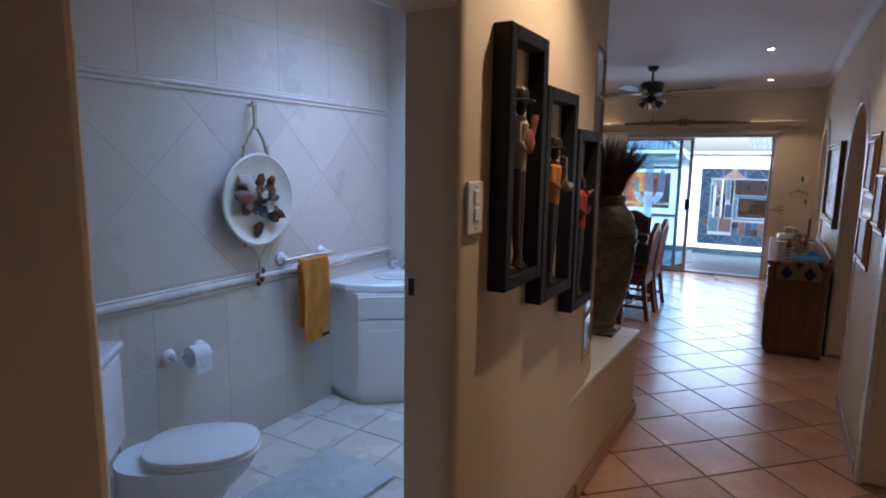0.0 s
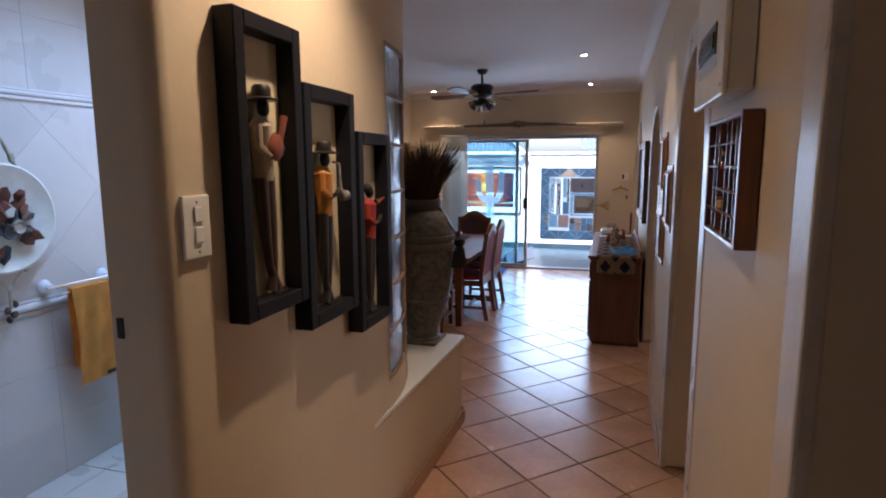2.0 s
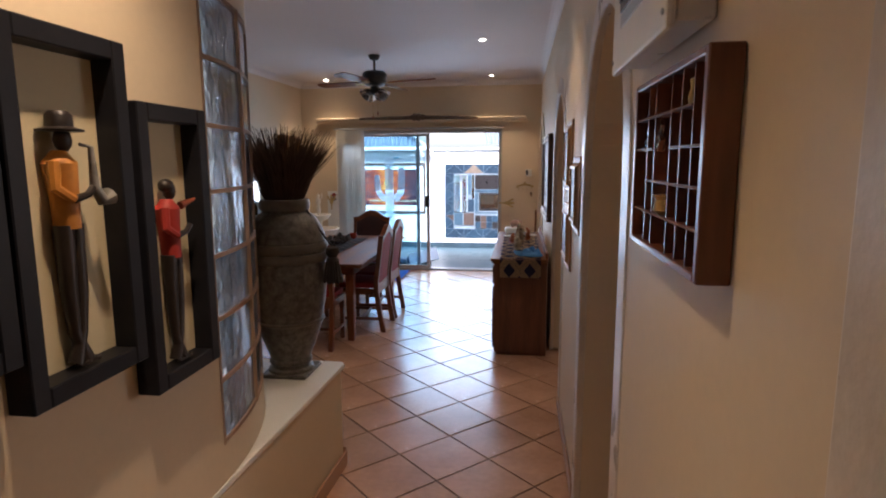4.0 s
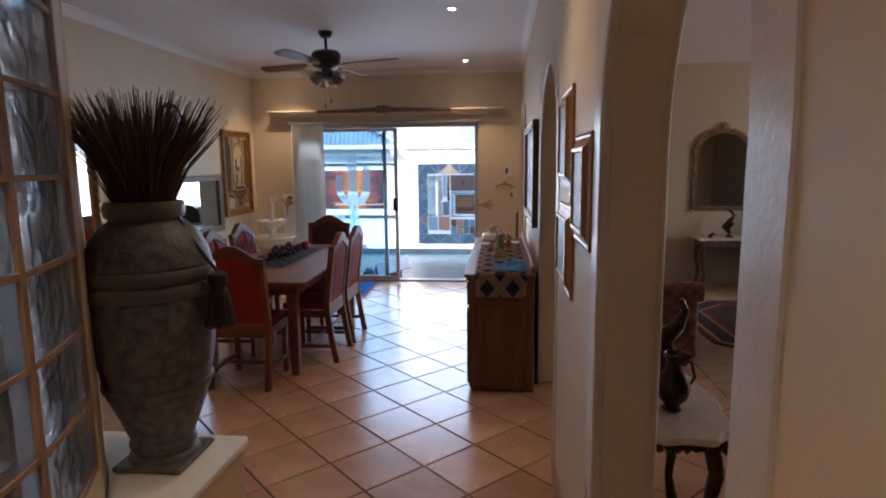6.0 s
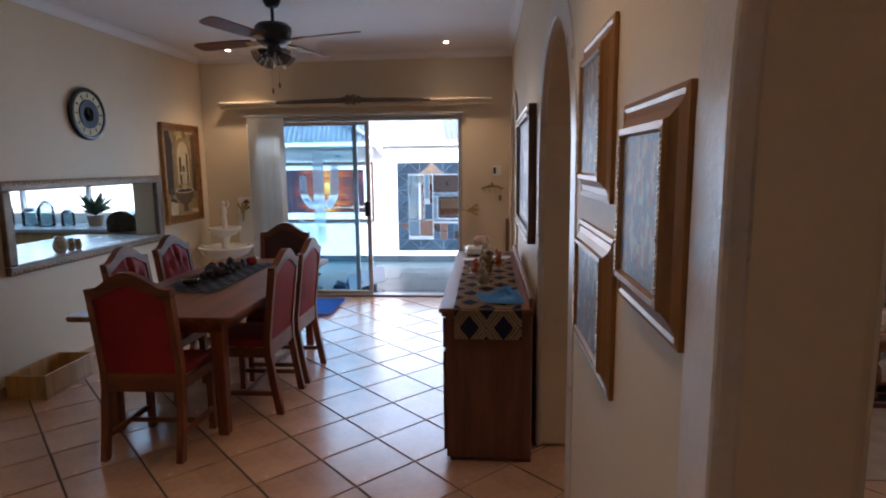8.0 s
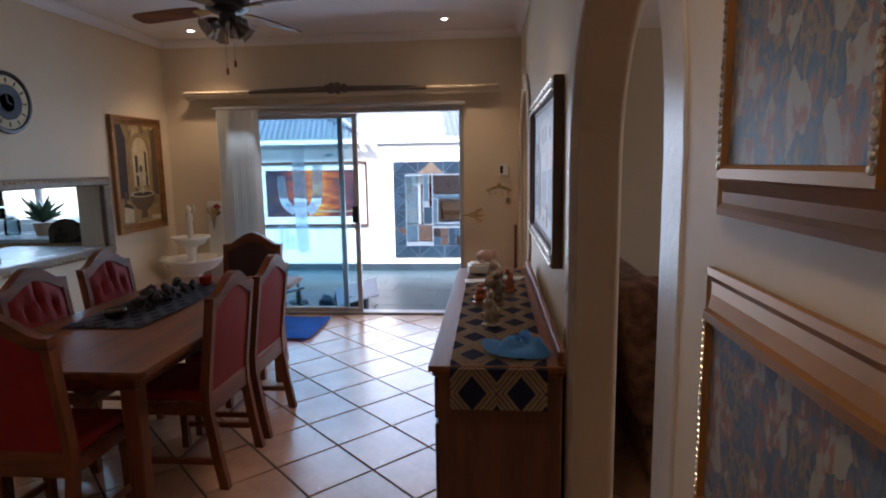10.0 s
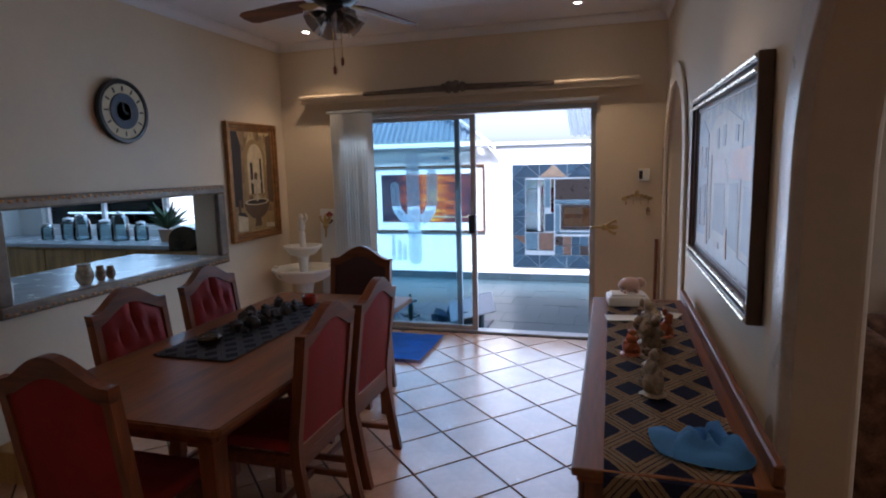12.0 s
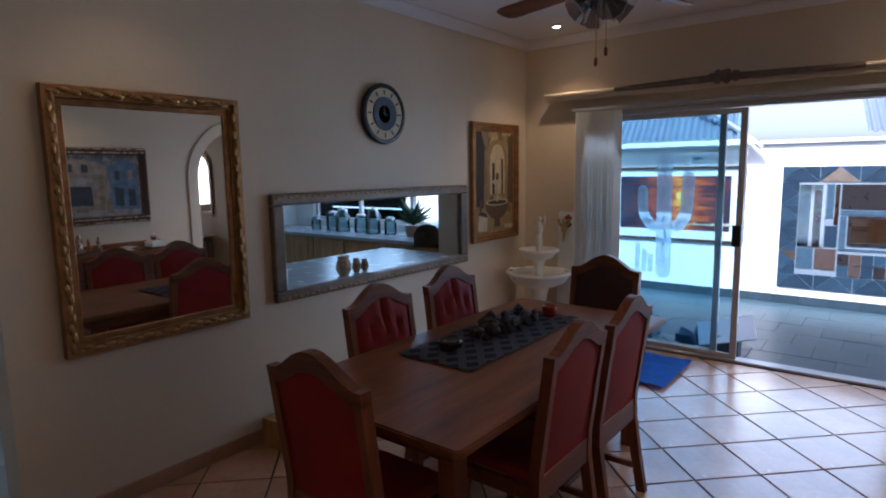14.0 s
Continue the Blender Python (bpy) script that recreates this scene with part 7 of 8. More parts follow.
fb = thing("fruit_bowl", "dark glass bowl with red fruit on the coffee table", "bowl", T(3.28, 7.10, 0.452))
part("bowl", lathe(bmn(), [(0.05, 0), (0.06, 0.01), (0.02, 0.03), (0.09, 0.08), (0.12, 0.12), (0.11, 0.12), (0.0, 0.06)], 24), M_BRONZE, fb, "", True)
for k in range(5):
    part("fruit", blob(bmn(), (0.05 * math.cos(k * 1.3), 0.05 * math.sin(k * 1.3), 0.13 + 0.02 * (k % 2)), (0.035,) * 3, 2), M_REDPOT, fb, "", True)
single("magazine", box(bmn(), -0.11, 0.11, -0.08, 0.08, 0, 0.012, 0.002), M_BLACK, "dark magazine on the coffee table", "magazine", m=T(2.85, 7.05, 0.4525, 15))


def armchair(m, label, w=0.84, nm="armchair"):
    ac = thing(nm, label, nm, m)
    h = w / 2
    part("base", box(bmn(), -h, h, -0.40, 0.40, 0.08, 0.30, 0.03, 3), M_FLORAL, ac, "", True)
    part("seat_cushion", box(bmn(), -h + 0.17, h - 0.17, -0.26, 0.42, 0.302, 0.46, 0.05, 4), M_FLORAL, ac, "", True)
    bm = box(bmn(), -h + 0.05, h - 0.05, -0.44, -0.20, 0.30, 0.98, 0.08, 4)
    for v in bm.verts:
        v.co.y -= max(0, v.co.z - 0.35) * 0.2
        v.co.z += 0.03 * (1 - (v.co.x / h) ** 2) * (v.co.z > 0.7)
    part("back_cushion", bm, M_FLORAL, ac, "", True)
    for s_ in (-1, 1):
        a = part("armrest", box(bmn(), s_ * h - 0.10 if s_ > 0 else -h - 0.02, h + 0.02 if s_ > 0 else -h + 0.10, -0.36, 0.40, 0.20, 0.62, 0.05, 4), M_FLORAL, ac, "", True)
        part("arm_scroll", tube(bmn(), [(s_ * (h - 0.03), -0.36, 0.60), (s_ * (h - 0.03), 0.42, 0.60)], 0.075, 14), M_FLORAL, a, "", True)
    for x in (-h + 0.08, h - 0.08):
        for y in (-0.33, 0.33):
            part("leg", lathe(bmn(), [(0.025, 0), (0.035, 0.02), (0.03, 0.085)], 12, x, y), M_WOODZ, ac, "", True)
    return ac


armchair(T(4.13, 9.05, 0.0045, 180), "red and beige brocade armchair by the living room wall", 0.70)
def pillow(h, t):
    bm = bmn()
    bmesh.ops.create_grid(bm, x_segments=14, y_segments=14, size=1.0)
    lo = bm.verts[:]
    up = bmesh.ops.duplicate(bm, geom=bm.faces[:])["geom"]
    up = {v for v in up if isinstance(v, bmesh.types.BMVert)}
    for v in bm.verts:
        a, b = v.co.x, v.co.y
        k = max(0.0, (1 - a ** 4) * (1 - b ** 4)) ** 0.45
        v.co = (a * h * (1 - 0.06 * (1 - b * b)), (t if v in up else -t) * k + 0.002 * math.sin(9 * a + 5 * b) * k, b * h * (1 - 0.06 * (1 - a * a)))
    bmesh.ops.remove_doubles(bm, verts=bm.verts[:], dist=0.0004)
    bmesh.ops.recalc_face_normals(bm, faces=bm.faces[:])
    return bm


bm = pillow(0.21, 0.075)
single("scatter_cushion", bm, M_CUSHION, "white scatter cushion on the armchair", "cushion", m=Matrix.Translation((4.24, 8.90, 0.645)) @ pose(0, 0, 0, -14, 0, 0), smooth=True)
armchair(T(1.52, 7.35, 0.0, -90), "red and beige brocade sofa standing behind the arch", 1.9, "sofa")
bm = pillow(0.19, 0.065)
single("scatter_cushion", bm, M_CUSHION, "white scatter cushion on the sofa", "cushion", m=Matrix.Translation((1.66, 6.95, 0.62)) @ pose(0, 0, 0, 0, -25, 70), smooth=True)
cn = thing("console_table", "ornate gilt console table with a marble top", "console table", T(3.28, 9.46, 0.0045))
part("top", box(bmn(), -0.42, 0.42, -0.17, 0.17, 0.60, 0.63, 0.008, 2), M_MARBLE, cn, "cream marble top")
bm = box(bmn(), -0.38, 0.38, -0.14, 0.14, 0.535, 0.599, 0.004)
for k in range(12):
    blob(bm, (-0.35 + k * 0.064, -0.145, 0.535), (0.03, 0.012, 0.025), 1, 0.4, k)
part("apron", bm, M_PEWTER, cn)
for x in (-0.34, 0.34):
    for y in (-0.11, 0.11):
        part("leg", tube(bmn(), [(x, y, 0.54), (x * 1.08, y * 1.1, 0.40), (x * 0.98, y, 0.15), (x * 1.06, y * 1.1, 0.0)], [0.035, 0.028, 0.016, 0.024], 10), M_PEWTER, cn, "", True)
single("heron_ornament", tube(bmn(), [(0, 0, 0.0), (0, 0, 0.05), (-0.05, 0, 0.12), (0.02, 0, 0.20), (0.05, 0, 0.27), (0.0, 0, 0.33), (-0.07, 0, 0.35)], [0.05, 0.02, 0.055, 0.05, 0.018, 0.02, 0.006], 12), M_BRONZE, "bronze bird ornament on the console table", "ornament", m=T(3.26, 9.44, 0.6355), smooth=True)
for k, x in enumerate((3.02, 3.46)):
    single("small_ornament", tube(bmn(), [(0, 0, 0), (0.0, 0, 0.02), (0.03, 0, 0.05), (0.07, 0, 0.03)], [0.03, 0.025, 0.018, 0.006], 8), M_BRONZE, "small bronze ornament on the console table", "ornament", "bronze ornaments", m=T(x, 9.40, 0.6355, k * 150), smooth=True)
lm = thing("arched_mirror", "arched mirror in a beaded gilt frame above the console", "mirror")
mx0, mx1, mzb, mzs, mzt = 2.85, 3.56, 0.95, 1.66, 1.97
def arch_xz(g):
    c, h = (mx0 + mx1) / 2, (mx1 - mx0) / 2 - g
    return [(c - h, mzb + g), ] + [(c - h * math.cos(math.pi * i / 18), mzs + (mzt - mzs - g) * math.sin(math.pi * i / 18)) for i in range(19)] + [(c + h, mzb + g)]
part("mirror_glass", prism(bmn(), arch_xz(0.05), 9.645, 9.648, "y"), M_MIRROR, lm)
o_, i__ = arch_xz(0.0), arch_xz(0.055)
bm = bmn()
for k in range(len(o_)):
    r = (k + 1) % len(o_)
    prism(bm, [o_[k], o_[r], i__[r], i__[k]], 9.628, 9.658, "y")
part("frame", bm, M_PEWTER, lm)
bm = bmn()
for k in range(len(o_) - 1):
    for q in range(4 if k in (0, len(o_) - 2) else 1):
        f = q / (4 if k in (0, len(o_) - 2) else 1)
        blob(bm, (o_[k][0] + (o_[k + 1][0] - o_[k][0]) * f, 9.635, o_[k][1] + (o_[k + 1][1] - o_[k][1]) * f), (0.028, 0.014, 0.028), 1, 0.3, k)
blob(bm, ((mx0 + mx1) / 2, 9.632, mzt + 0.03), (0.07, 0.016, 0.05), 1, 0.5, 3)
part("beading", bm, M_GOLD, lm, "gilt beading", True)
bp_ = thing("framed_picture", "blue night-sky picture in a silvery gilt frame", "picture")
px0, px1, pz0, pz1 = 4.37, 5.02, 1.16, 1.89
for a, b, c, d_ in ((px0, px1, pz0, pz0 + 0.06), (px0, px1, pz1 - 0.06, pz1), (px0, px0 + 0.06, pz0 + 0.06, pz1 - 0.06), (px1 - 0.06, px1, pz0 + 0.06, pz1 - 0.06)):
    part("frame", box(bmn(), a, b, 9.62, 9.658, c, d_, 0.008, 2), M_GOLD, bp_)
M_NIGHT = mat("night_blue_picture", (0.012, 0.03, 0.06), 0.3, 0, 0.5, 3, 0.05, 40)
part("canvas", box(bmn(), px0 + 0.06, px1 - 0.06, 9.642, 9.646, pz0 + 0.06, pz1 - 0.06), M_NIGHT, bp_)
for x, z, h in ((4.70, 1.45, 0.22), (4.60, 1.26, 0.05), (4.66, 1.27, 0.06), (4.80, 1.30, 0.12)):
    part("painted_mark", box(bmn(), x - 0.004, x + 0.004, 9.6395, 9.6415, z - h / 2, z + h / 2), P_SKY, bp_)
# marble-topped side table behind the arcade
mt_ = thing("side_table", "dark carved side table with a scalloped cream marble top", "side table", T(1.08, 4.33))
sc_ = [(0.215 * (1.0 + 0.03 * math.cos(10 * a)) * math.copysign(abs(math.cos(a)) ** 0.75, math.cos(a)) , 0.40 * (1.0 + 0.03 * math.cos(10 * a)) * math.copysign(abs(math.sin(a)) ** 0.8, math.sin(a))) for a in [2 * math.pi * i / 72 for i in range(72)]]
sc_ = [(max(p[0], -0.175), p[1]) for p in sc_]
rounded(part("marble_top", prism(bmn(), sc_, 0.595, 0.622, "z"), M_MARBLE, mt_, "cream marble top"), 0.008, 2)
bm = bmn()
box(bm, -0.13, 0.15, -0.26, 0.26, 0.53, 0.594, 0.005)
for k in range(9):
    blob(bm, (0.155, -0.24 + k * 0.06, 0.53), (0.012, 0.028, 0.03), 1, 0.4, k), blob(bm, (-0.10 + k * 0.034, -0.265, 0.53), (0.02, 0.012, 0.03), 1, 0.4, k)
part("apron", bm, M_BRONZE, mt_)
for x in (-0.11, 0.13):
    for y in (-0.23, 0.23):
        part("leg", tube(bmn(), [(x, y, 0.54), (x * 1.15, y * 1.1, 0.42), (x * 0.9, y * 0.95, 0.15), (x * 1.15, y * 1.1, 0.0)], [0.035, 0.030, 0.018, 0.028], 10), M_BRONZE, mt_, "", True)
jg = thing("jug", "dark bronze jug with a curved handle on the marble table", "jug", T(1.09, 4.19, 0.623))
part("body", lathe(bmn(), [(0.035, 0.0), (0.04, 0.008), (0.028, 0.02), (0.055, 0.05), (0.066, 0.09), (0.055, 0.13), (0.03, 0.165), (0.028, 0.20), (0.042, 0.225), (0.035, 0.225), (0.022, 0.20), (0.0, 0.19)], 28), M_BRONZE, jg, "", True)
part("handle", tube(bmn(), [(0.03, 0.02, 0.20), (0.075, 0.03, 0.18), (0.09, 0.03, 0.12), (0.06, 0.02, 0.075)], 0.006, 8), M_BRONZE, jg, "", True)
part("spout", tube(bmn(), [(0.015, -0.01, 0.20), (0.035, -0.02, 0.225), (0.058, -0.03, 0.222)], [0.022, 0.018, 0.008], 8), M_BRONZE, jg, "", True)
single("brass_ornament", tube(bmn(), [(0, 0, 0), (0, 0, 0.04), (0.01, 0, 0.12), (-0.02, 0, 0.19), (0.06, 0.02, 0.24), (0.09, 0.03, 0.31), (0.07, 0.03, 0.36)], [0.055, 0.03, 0.05, 0.055, 0.03, 0.018, 0.012], 12), M_BRONZE, "dark brass ornament with a curled top on the marble table", "ornament", m=T(1.14, 4.50, 0.623), smooth=True)

# ---- kitchen things seen through the hatch ----
kc = thing("kitchen_counter", "grey worktop over yellow pine kitchen cupboards below the window", "kitchen unit")
part("worktop", box(bmn(), -6.44, -3.10, 8.95, 9.61, 0.86, 0.90, 0.006), M_COUNTER, kc)
for k in range(6):
    d = part("door", box(bmn(), -6.40 + k * 0.53, -5.89 + k * 0.53, 8.98, 9.0, 0.12, 0.84, 0.004), M_PINE, kc)
    part("panel", box(bmn(), -6.33 + k * 0.53, -5.96 + k * 0.53, 8.972, 8.9795, 0.20, 0.76, 0.003), M_PINE, d)
part("carcass", box(bmn(), -6.42, -3.12, 9.002, 9.60, 0.0, 0.858), M_PINE, kc)
hs = thing("hatch_counter", "grey worktop at the kitchen side of the serving hatch", "kitchen unit")
part("worktop", box(bmn(), -3.72, -2.86, 6.74, 8.49, 0.872, 0.896, 0.005), M_COUNTER, hs)
part("cupboard", box(bmn(), -3.70, -3.082, 6.76, 8.48, 0.0, 0.871), M_PINE, hs)
kw = tagged(thing("window_3", "wide kitchen window with white frame", "window"), kind="structure")
for x in (-6.1, -5.27, -4.42, -3.59):
    part("window_frame", box(bmn(), x, x + 0.045, 9.66, 9.72, 0.98, 2.05, 0.004), M_WHITE, kw)
for z in (0.98, 2.01):
    part("window_frame", box(bmn(), -6.1, -3.55, 9.661, 9.719, z, z + 0.04, 0.004), M_WHITE, kw)
for k in range(3):
    g = part("pane", box(bmn(), -6.05 + k * 0.84, -5.28 + k * 0.84, 9.688, 9.692, 1.02, 2.01), M_GLASS, kw)
    g.visible_shadow = False
M_JAR = glass("jar_glass", (0.80, 0.88, 0.90), 0.05)
for k, (x, h, r) in enumerate(((-5.35, 0.24, 0.08), (-5.12, 0.28, 0.085), (-4.85, 0.22, 0.09), (-4.62, 0.30, 0.085), (-4.40, 0.20, 0.07), (-5.6, 0.18, 0.06))):
    j = thing("glass_jar", "clear glass storage jar with a lid on the kitchen worktop", "jar", T(x, 9.30 - 0.05 * (k % 2), 0.901), "glass jars")
    part("jar", lathe(bmn(), [(r * 0.9, 0), (r, 0.01), (r, h * 0.72), (r * 0.6, h * 0.86), (r * 0.62, h * 0.9), (r * 0.55, h * 0.9), (r * 0.9, h * 0.7), (r * 0.9, 0.012), (0, 0.012)], 20), M_JAR, j, "", True)
    part("lid", lathe(bmn(), [(r * 0.65, h * 0.902), (r * 0.65, h * 0.95), (r * 0.2, h * 0.97), (r * 0.2, h), (0, h * 1.02)], 16), M_STEEL if k % 2 else M_WHITE, j, "", True)
pt = thing("potted_plant", "leafy green plant in a pot on the kitchen worktop", "plant", T(-4.05, 9.28, 0.901))
part("pot", lathe(bmn(), [(0.07, 0), (0.09, 0.12), (0.095, 0.125), (0.08, 0.125), (0.0, 0.11)], 20), M_SKIRT, pt, "", True)
bm = bmn()
rnd = random.Random(31)
for k in range(46):
    a, e = rnd.uniform(0, 6.28), rnd.uniform(0.2, 1.2)
    l = rnd.uniform(0.18, 0.36)
    p0, p1 = Vector((0, 0, 0.12)), Vector((math.cos(a) * math.cos(e) * l, math.sin(a) * math.cos(e) * l, 0.12 + math.sin(e) * l))
    sd = Vector((-math.sin(a), math.cos(a), 0)) * 0.028
    md = (p0 + p1) / 2 + Vector((0, 0, 0.03))
    vs = [bm.verts.new(p) for p in (p0, md + sd, p1, md - sd)]
    bm.faces.new(vs)
part("leaves", bm, M_GREEN, pt)
bb = thing("bread_bin", "rounded dark bread bin on the kitchen worktop", "bread bin", T(-3.42, 8.86, 0.897, 20))
part("body", prism(bmn(), [(-0.14, 0.0), (0.14, 0.0), (0.14, 0.10)] + [(0.14 * math.cos(a), 0.10 + 0.12 * math.sin(a)) for a in (0.3, 0.7, 1.1, 1.57, 2.0, 2.4, 2.8)] + [(-0.14, 0.10)], -0.18, 0.18, "y"), M_BRONZE, bb)
for k, (y, h, r) in enumerate(((7.28, 0.13, 0.055), (7.40, 0.10, 0.032), (7.48, 0.085, 0.030))):
    single("ceramic_pot", lathe(bmn(), [(r * 0.6, 0), (r * 0.95, h * 0.25), (r, h * 0.5), (r * 0.7, h * 0.85), (r * 0.75, h), (r * 0.55, h), (0, h * 0.8)], 20), M_CER1 if k == 0 else M_CER2, ("rounded beige ceramic pot on the hatch worktop", "small dark ceramic pot on the hatch worktop", "small dark ceramic pot on the hatch worktop")[k], "pot", "ceramic pots in the hatch", m=T(-2.95, y, 0.8975), smooth=True)
single("ceramic_mug", lathe(bmn(), [(0.035, 0), (0.04, 0.01), (0.042, 0.10), (0.036, 0.10), (0.0, 0.02)], 20), M_MARBLE, "cream ceramic mug on the hatch worktop", "mug", m=T(-3.0, 6.80, 0.8975), smooth=True)

# ---- patio things ----
mu = thing("mosaic_mural", "slate and mirror mosaic panel on the patio wall", "mural")
MX0, MX1, MZ0, MZ1 = -1.13, 0.46, 0.06, 1.58
part("backing", box(bmn(), MX0, MX1, PY - 0.010, PY - 0.001, MZ0, MZ1), plain("pale_blue_grout", (0.16, 0.20, 0.23)), mu, "pale grout")
M_MS = [plain("slate_blue_tile", (0.022, 0.046, 0.072), 0.35), plain("dark_slate_tile", (0.015, 0.032, 0.052), 0.35), plain("pale_blue_tile", (0.040, 0.075, 0.105), 0.35), plain("rust_tile", (0.060, 0.040, 0.032), 0.4), plain("brown_tile", (0.020, 0.017, 0.017), 0.3), plain("sand_tile", (0.15, 0.115, 0.085), 0.4)]
def mtile(pts, mt, t_=0.018):
    part("mosaic_tile", prism(bmn(), pts, PY - t_, PY - 0.0102, "y"), mt, mu)
bw = 0.19
nb = 4
L_ = (MX1 - MX0) / nb
for top_ in (True, False):
    z0, z1 = (MZ1 - bw, MZ1) if top_ else (MZ0, MZ0 + bw)
    for k in range(nb):
        x0 = MX0 + k * L_
        g = 0.004
        mtile([(x0 + g, z0 + g), (x0 + L_ - g, z0 + g), (x0 + L_ / 2, z1 - 2 * g)], M_MS[5] if (top_ and k == 1) else M_MS[1 - k % 2])
        mtile([(x0 + g, z0 + 4 * g), (x0 + L_ / 2 - 2 * g, z1 - g), (x0 + g, z1 - g)], M_MS[k % 2]), mtile([(x0 + L_ - g, z0 + 4 * g), (x0 + L_ - g, z1 - g), (x0 + L_ / 2 + 2 * g, z1 - g)], M_MS[1 - k % 2])
for k in range(4):
    z0 = MZ0 + bw + k * (MZ1 - MZ0 - 2 * bw) / 4
    h = (MZ1 - MZ0 - 2 * bw) / 4
    mtile([(MX0 + 0.004, z0 + 0.004), (MX0 + bw - 0.004, z0 + h / 2), (MX0 + 0.004, z0 + h - 0.004)], M_MS[k % 2]), mtile([(MX0 + 0.01, z0 + 0.003), (MX0 + bw - 0.004, z0 + 0.003), (MX0 + bw - 0.004, z0 + h / 2 - 0.012)], M_MS[1 - k % 2]), mtile([(MX0 + 0.01, z0 + h - 0.003), (MX0 + bw - 0.004, z0 + h / 2 + 0.012), (MX0 + bw - 0.004, z0 + h - 0.003)], M_MS[1 if k else 3])
ix0, ix1, iz0, iz1 = MX0 + bw + 0.004, MX1 - 0.01, MZ0 + bw + 0.004, MZ1 - bw - 0.004
cells = [(0.0, 0.20, 0.30, 0.98, M_MIRROR), (0.0, 0.13, 0.06, 0.29, M_MS[2]), (0.14, 0.30, 0.06, 0.29, M_MS[3]), (0.205, 0.26, 0.62, 0.98, M_MS[2]), (0.265, 0.30, 0.55, 0.98, M_MIRROR), (0.31, 0.86, 0.72, 0.98, M_MS[4]), (0.87, 1.0, 0.72, 0.98, M_MIRROR), (0.31, 1.0, 0.66, 0.71, M_MS[2]), (0.31, 0.36, 0.31, 0.65, M_MS[2]), (0.37, 0.92, 0.37, 0.62, M_MIRROR), (0.93, 1.0, 0.31, 0.65, M_MS[4]), (0.205, 0.30, 0.31, 0.54, M_MS[1]), (0.31, 1.0, 0.28, 0.305, M_MS[2])]
for u0, u1, v0, v1, mt in cells:
    mtile([(ix0 + (ix1 - ix0) * u0 + 0.003, iz0 + (iz1 - iz0) * v0 + 0.003), (ix0 + (ix1 - ix0) * u1 - 0.003, iz0 + (iz1 - iz0) * v0 + 0.003), (ix0 + (ix1 - ix0) * u1 - 0.003, iz0 + (iz1 - iz0) * v1 - 0.003), (ix0 + (ix1 - ix0) * u0 + 0.003, iz0 + (iz1 - iz0) * v1 - 0.003)], mt, 0.02)
for a, b, c, d_ in ((0.37, 0.92, 0.62, 0.65), (0.37, 0.92, 0.34, 0.365), (0.37, 0.40, 0.366, 0.618), (0.89, 0.92, 0.366, 0.618)):
    mtile([(ix0 + (ix1 - ix0) * a, iz0 + (iz1 - iz0) * c), (ix0 + (ix1 - ix0) * b, iz0 + (iz1 - iz0) * c), (ix0 + (ix1 - ix0) * b, iz0 + (iz1 - iz0) * d_), (ix0 + (ix1 - ix0) * a, iz0 + (iz1 - iz0) * d_)], M_MS[4], 0.026)
for k in range(8):
    for r_ in range(2):
        u0 = 0.31 + k * 0.086
        mtile([(ix0 + (ix1 - ix0) * u0 + 0.003, iz0 + r_ * 0.14 + 0.004), (ix0 + (ix1 - ix0) * (u0 + 0.084), iz0 + r_ * 0.14 + 0.004), (ix0 + (ix1 - ix0) * (u0 + 0.084), iz0 + r_ * 0.14 + 0.134), (ix0 + (ix1 - ix0) * u0 + 0.003, iz0 + r_ * 0.14 + 0.134)], M_MS[(0, 3, 1, 4, 3, 1, 0, 3)[(k + 3 * r_) % 8]])

ss = thing("sunset_picture", "wide framed sunset seascape with a white mount on the patio wall", "picture")
SX0, SX1, SZ0, SZ1 = -3.32, -1.545, 0.58, 1.60
for a, b, c, d_ in ((SX0, SX1, SZ0, SZ0 + 0.03), (SX0, SX1, SZ1 - 0.03, SZ1), (SX0, SX0 + 0.03, SZ0 + 0.03, SZ1 - 0.03), (SX1 - 0.03, SX1, SZ0 + 0.03, SZ1 - 0.03)):
    part("frame", box(bmn(), a, b, PY - 0.04, PY - 0.001, c, d_, 0.003), M_FRAMEB, ss)
part("mount", box(bmn(), SX0 + 0.03, SX1 - 0.03, PY - 0.012, PY - 0.008, SZ0 + 0.03, SZ1 - 0.03), M_WHITE, ss, "white mount")


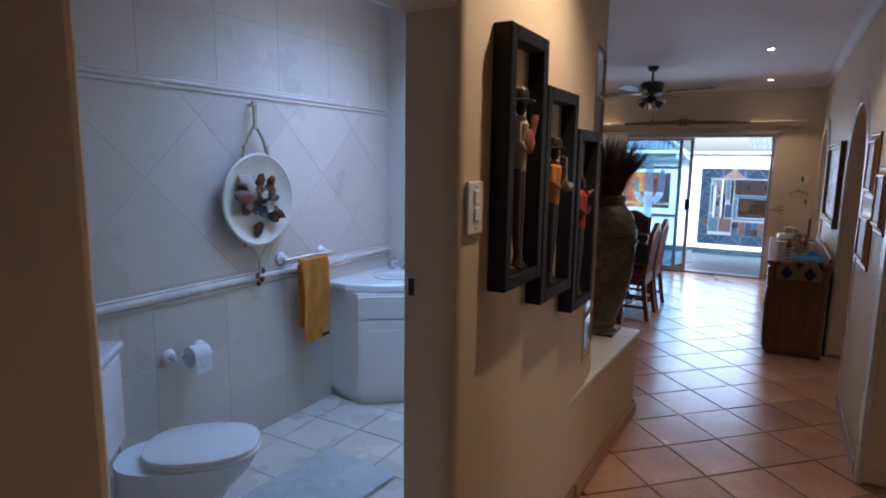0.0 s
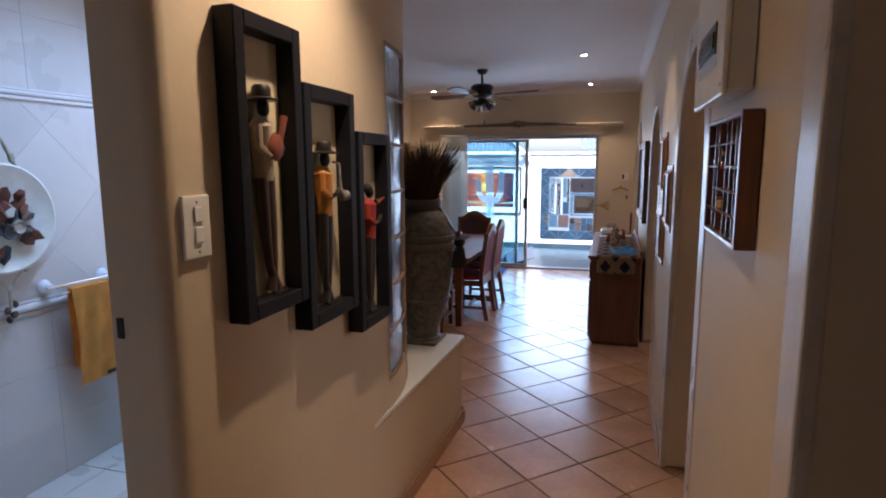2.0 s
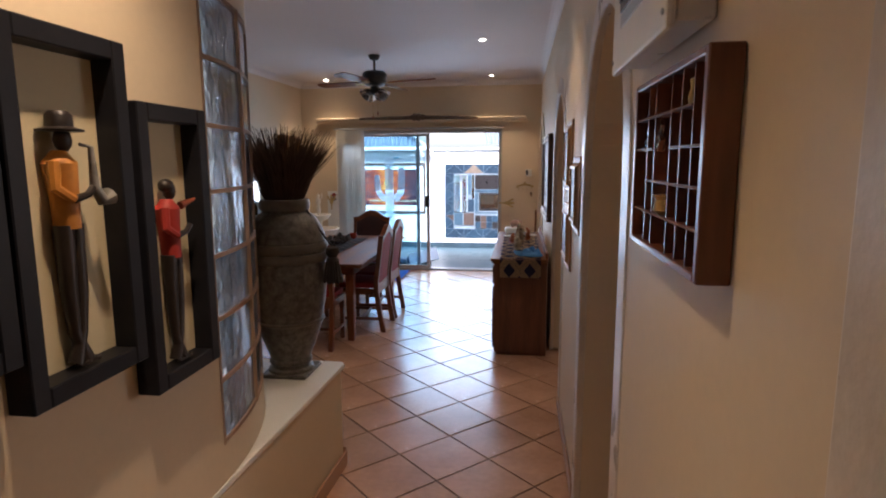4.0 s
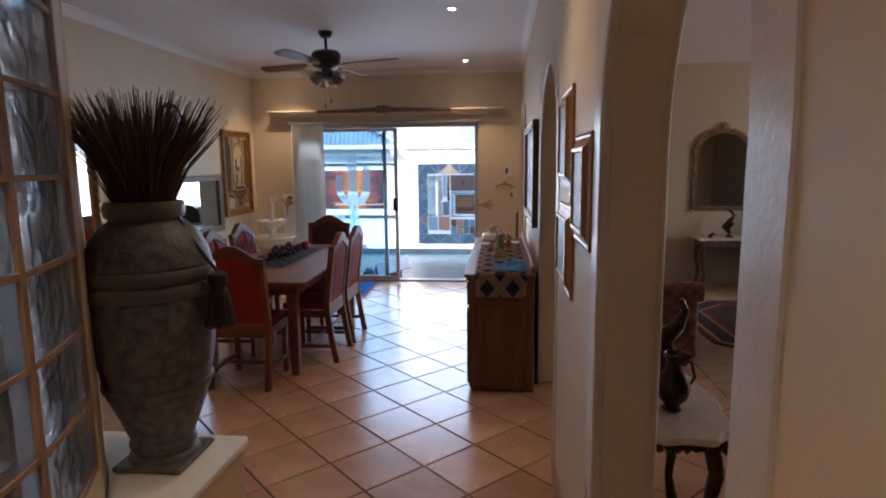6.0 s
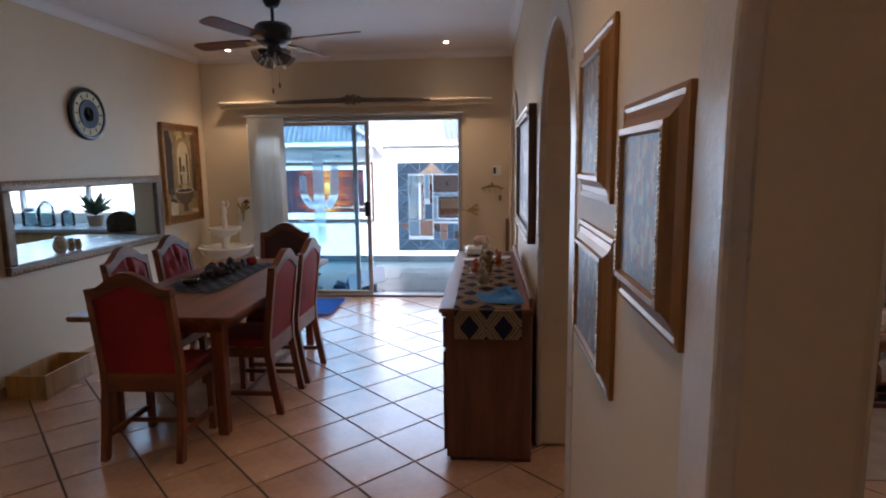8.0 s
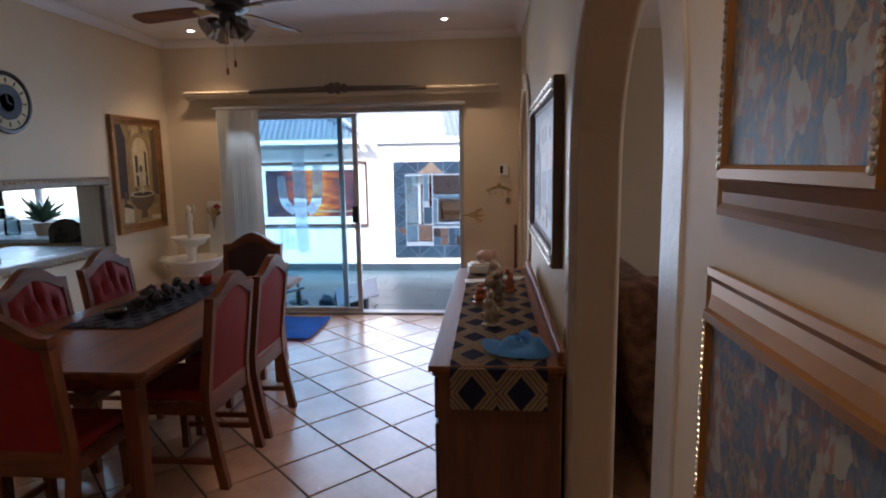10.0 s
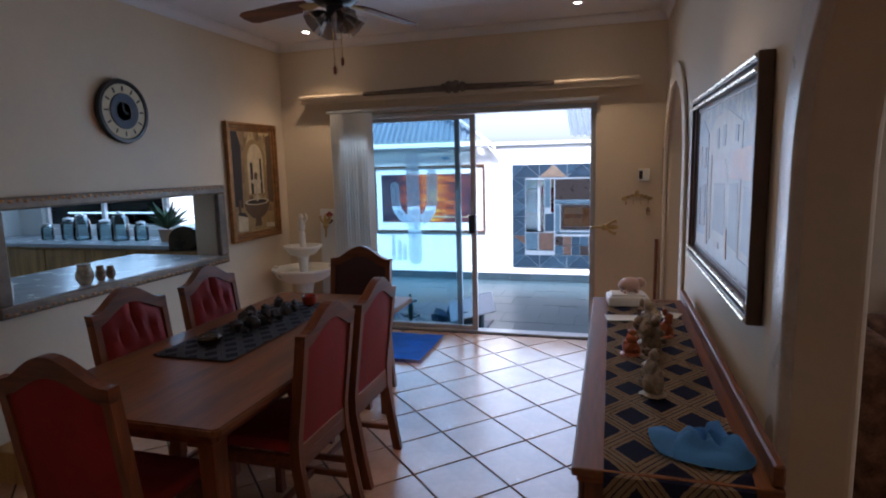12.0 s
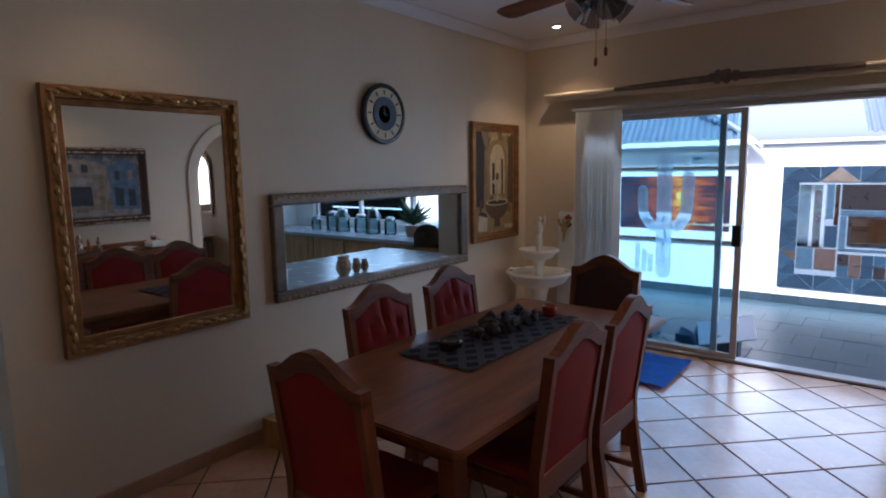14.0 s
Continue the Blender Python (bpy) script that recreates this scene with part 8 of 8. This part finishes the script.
def sunset_mat():
    mt, nt, bs, link = nodes_of("sunset_print")
    N = nt.nodes.new
    tc, sp, nz, mp, ramp = N("ShaderNodeTexCoord"), N("ShaderNodeSeparateXYZ"), N("ShaderNodeTexNoise"), N("ShaderNodeMapping"), N("ShaderNodeValToRGB")
    mp.inputs["Scale"].default_value = (1.6, 1, 13)
    nz.inputs["Scale"].default_value, nz.inputs["Detail"].default_value = 2.2, 5
    link(tc.outputs["Generated"], sp.inputs[0]), link(tc.outputs["Object"], mp.inputs[0]), link(mp.outputs[0], nz.inputs["Vector"])
    m1, m2, m3, m4 = N("ShaderNodeMath"), N("ShaderNodeMath"), N("ShaderNodeMath"), N("ShaderNodeMath")
    m1.operation, m1.inputs[1].default_value = "SUBTRACT", 0.56
    m2.operation = "ABSOLUTE"
    m3.operation, m3.inputs[1].default_value = "MULTIPLY", 1.1
    m4.operation = "ADD"
    link(sp.outputs[0], m1.inputs[0]), link(m1.outputs[0], m2.inputs[0]), link(m2.outputs[0], m3.inputs[0]), link(m3.outputs[0], m4.inputs[0]), link(nz.outputs[0], m4.inputs[1])
    cr = ramp.color_ramp
    cr.elements[0].position, cr.elements[0].color = 0.38, (0.85, 0.42, 0.06, 1)
    cr.elements[1].position, cr.elements[1].color = 1.0, (0.03, 0.02, 0.035, 1)
    for p, c in ((0.52, (0.60, 0.15, 0.03)), (0.66, (0.36, 0.06, 0.025)), (0.82, (0.10, 0.035, 0.04))):
        cr.elements.new(p).color = (*c, 1)
    link(m4.outputs[0], ramp.inputs[0]), link(ramp.outputs[0], bs.inputs["Base Color"])
    bs.inputs["Roughness"].default_value = 0.3
    return mt


part("print", box(bmn(), SX0 + 0.12, SX1 - 0.17, PY - 0.016, PY - 0.0125, SZ0 + 0.15, SZ1 - 0.13), sunset_mat(), ss, "orange and dark red sunset print")
part("painted_sun", lathe(bmn(), [(0.0, 0.0), (0.055, 0.0), (0.055, 0.002), (0.0, 0.002)], 28, 0, 0, Matrix.Translation((-2.36, PY - 0.0165, 1.20)) @ pose(0, 0, 0, 90, 0, 0)), plain("sun_yellow", (0.95, 0.62, 0.12)), ss)
bm = bmn()
rnd = random.Random(5)
for k in range(18):
    x = -2.75 + k * 0.06
    prism(bm, [(x, 0.80), (x + 0.10, 0.80 + rnd.uniform(0, 0.02)), (x + 0.05, 0.82 + rnd.uniform(0.0, 0.03))], PY - 0.0185, PY - 0.0168, "y")
part("surf", bm, P_CREAM, ss, "pale surf strokes")
single("gecko_ornament", tube(bmn(), [(-0.06, 0, 0.02), (-0.02, 0, 0.0), (0.03, 0, 0.015), (0.07, 0, 0.0)], [0.006, 0.016, 0.016, 0.004], 8), plain("turquoise_paint", (0.03, 0.30, 0.42)), "small turquoise lizard ornament on the patio wall", "wall ornament", m=T(-2.15, PY - 0.018, 1.70), smooth=True)
rb = struct("rock_bed", box(bmn(), -2.2, -0.98, FAR + 0.55, FAR + 1.05, PZ - 0.01, PZ + 0.015, 0.006), M_ROCK, "gravel bed on the patio by the door", "bed")
rnd = random.Random(9)
for k in range(34):
    x, y, r = rnd.uniform(-2.15, -1.2), rnd.uniform(FAR + 0.6, FAR + 1.0), rnd.uniform(0.03, 0.07)
    single("river_stone", blob(bmn(), (0, 0, 0), (r, r * rnd.uniform(0.7, 1), r * 0.6), 2, 0.35, k), M_ROCK, "smooth grey river stone in the gravel bed", "stone", "river stones", m=T(x, y, PZ + 0.015 + r * 0.45), smooth=True)
for k, (x, y, r) in enumerate(((-1.50, FAR + 0.68, 0.10), (-1.36, FAR + 0.86, 0.12))):
    single("boulder", blob(bmn(), (0, 0, 0), (r, r * 0.8, r * 1.1), 2, 0.5, k + 20), M_SLATE, "dark rough boulder in the gravel bed", "stone", m=T(x, y, PZ + 0.015 + r * 0.8), smooth=True)
bm = bmn()
for k in range(7):
    a = k * 0.9
    tube(bm, [(0, 0, 0), (0.008 * math.cos(a), 0.008 * math.sin(a), 0.15), (0, 0, 0.33)], [0.022, 0.024, 0.010], 8)
single("cactus", bm, M_GREEN, "slim green column cactus in the gravel bed", "cactus", m=T(-1.86, FAR + 0.75, PZ + 0.014), smooth=True)
wp = thing("tilted_slab", "white tilted stone slab on a dark stand in the gravel bed", "garden ornament", T(-1.13, FAR + 0.62, PZ + 0.014))
bm = box(bmn(), -0.24, 0.24, -0.15, 0.15, -0.008, 0.008, 0.003)
bmesh.ops.transform(bm, matrix=Matrix.Translation((0, 0, 0.24)) @ pose(0, 0, 0, 32, -14, 10), verts=bm.verts)
part("slab", bm, M_WHITE, wp)
bm = box(bmn(), -0.12, 0.12, -0.08, 0.08, 0.0, 0.20, 0.01)
part("stand", bm, M_SLATE, wp)
hr = thing("hand_rail", "short grey metal rail beside the gravel bed", "rail", T(-1.95, FAR + 0.45, PZ))
part("post", tube(bmn(), [(0, 0, 0), (0, 0, 0.28)], 0.018, 10), M_STEEL, hr, "", True)
part("bar", tube(bmn(), [(-0.25, 0, 0.20), (0.25, 0.06, 0.33)], 0.02, 10), M_STEEL, hr, "", True)
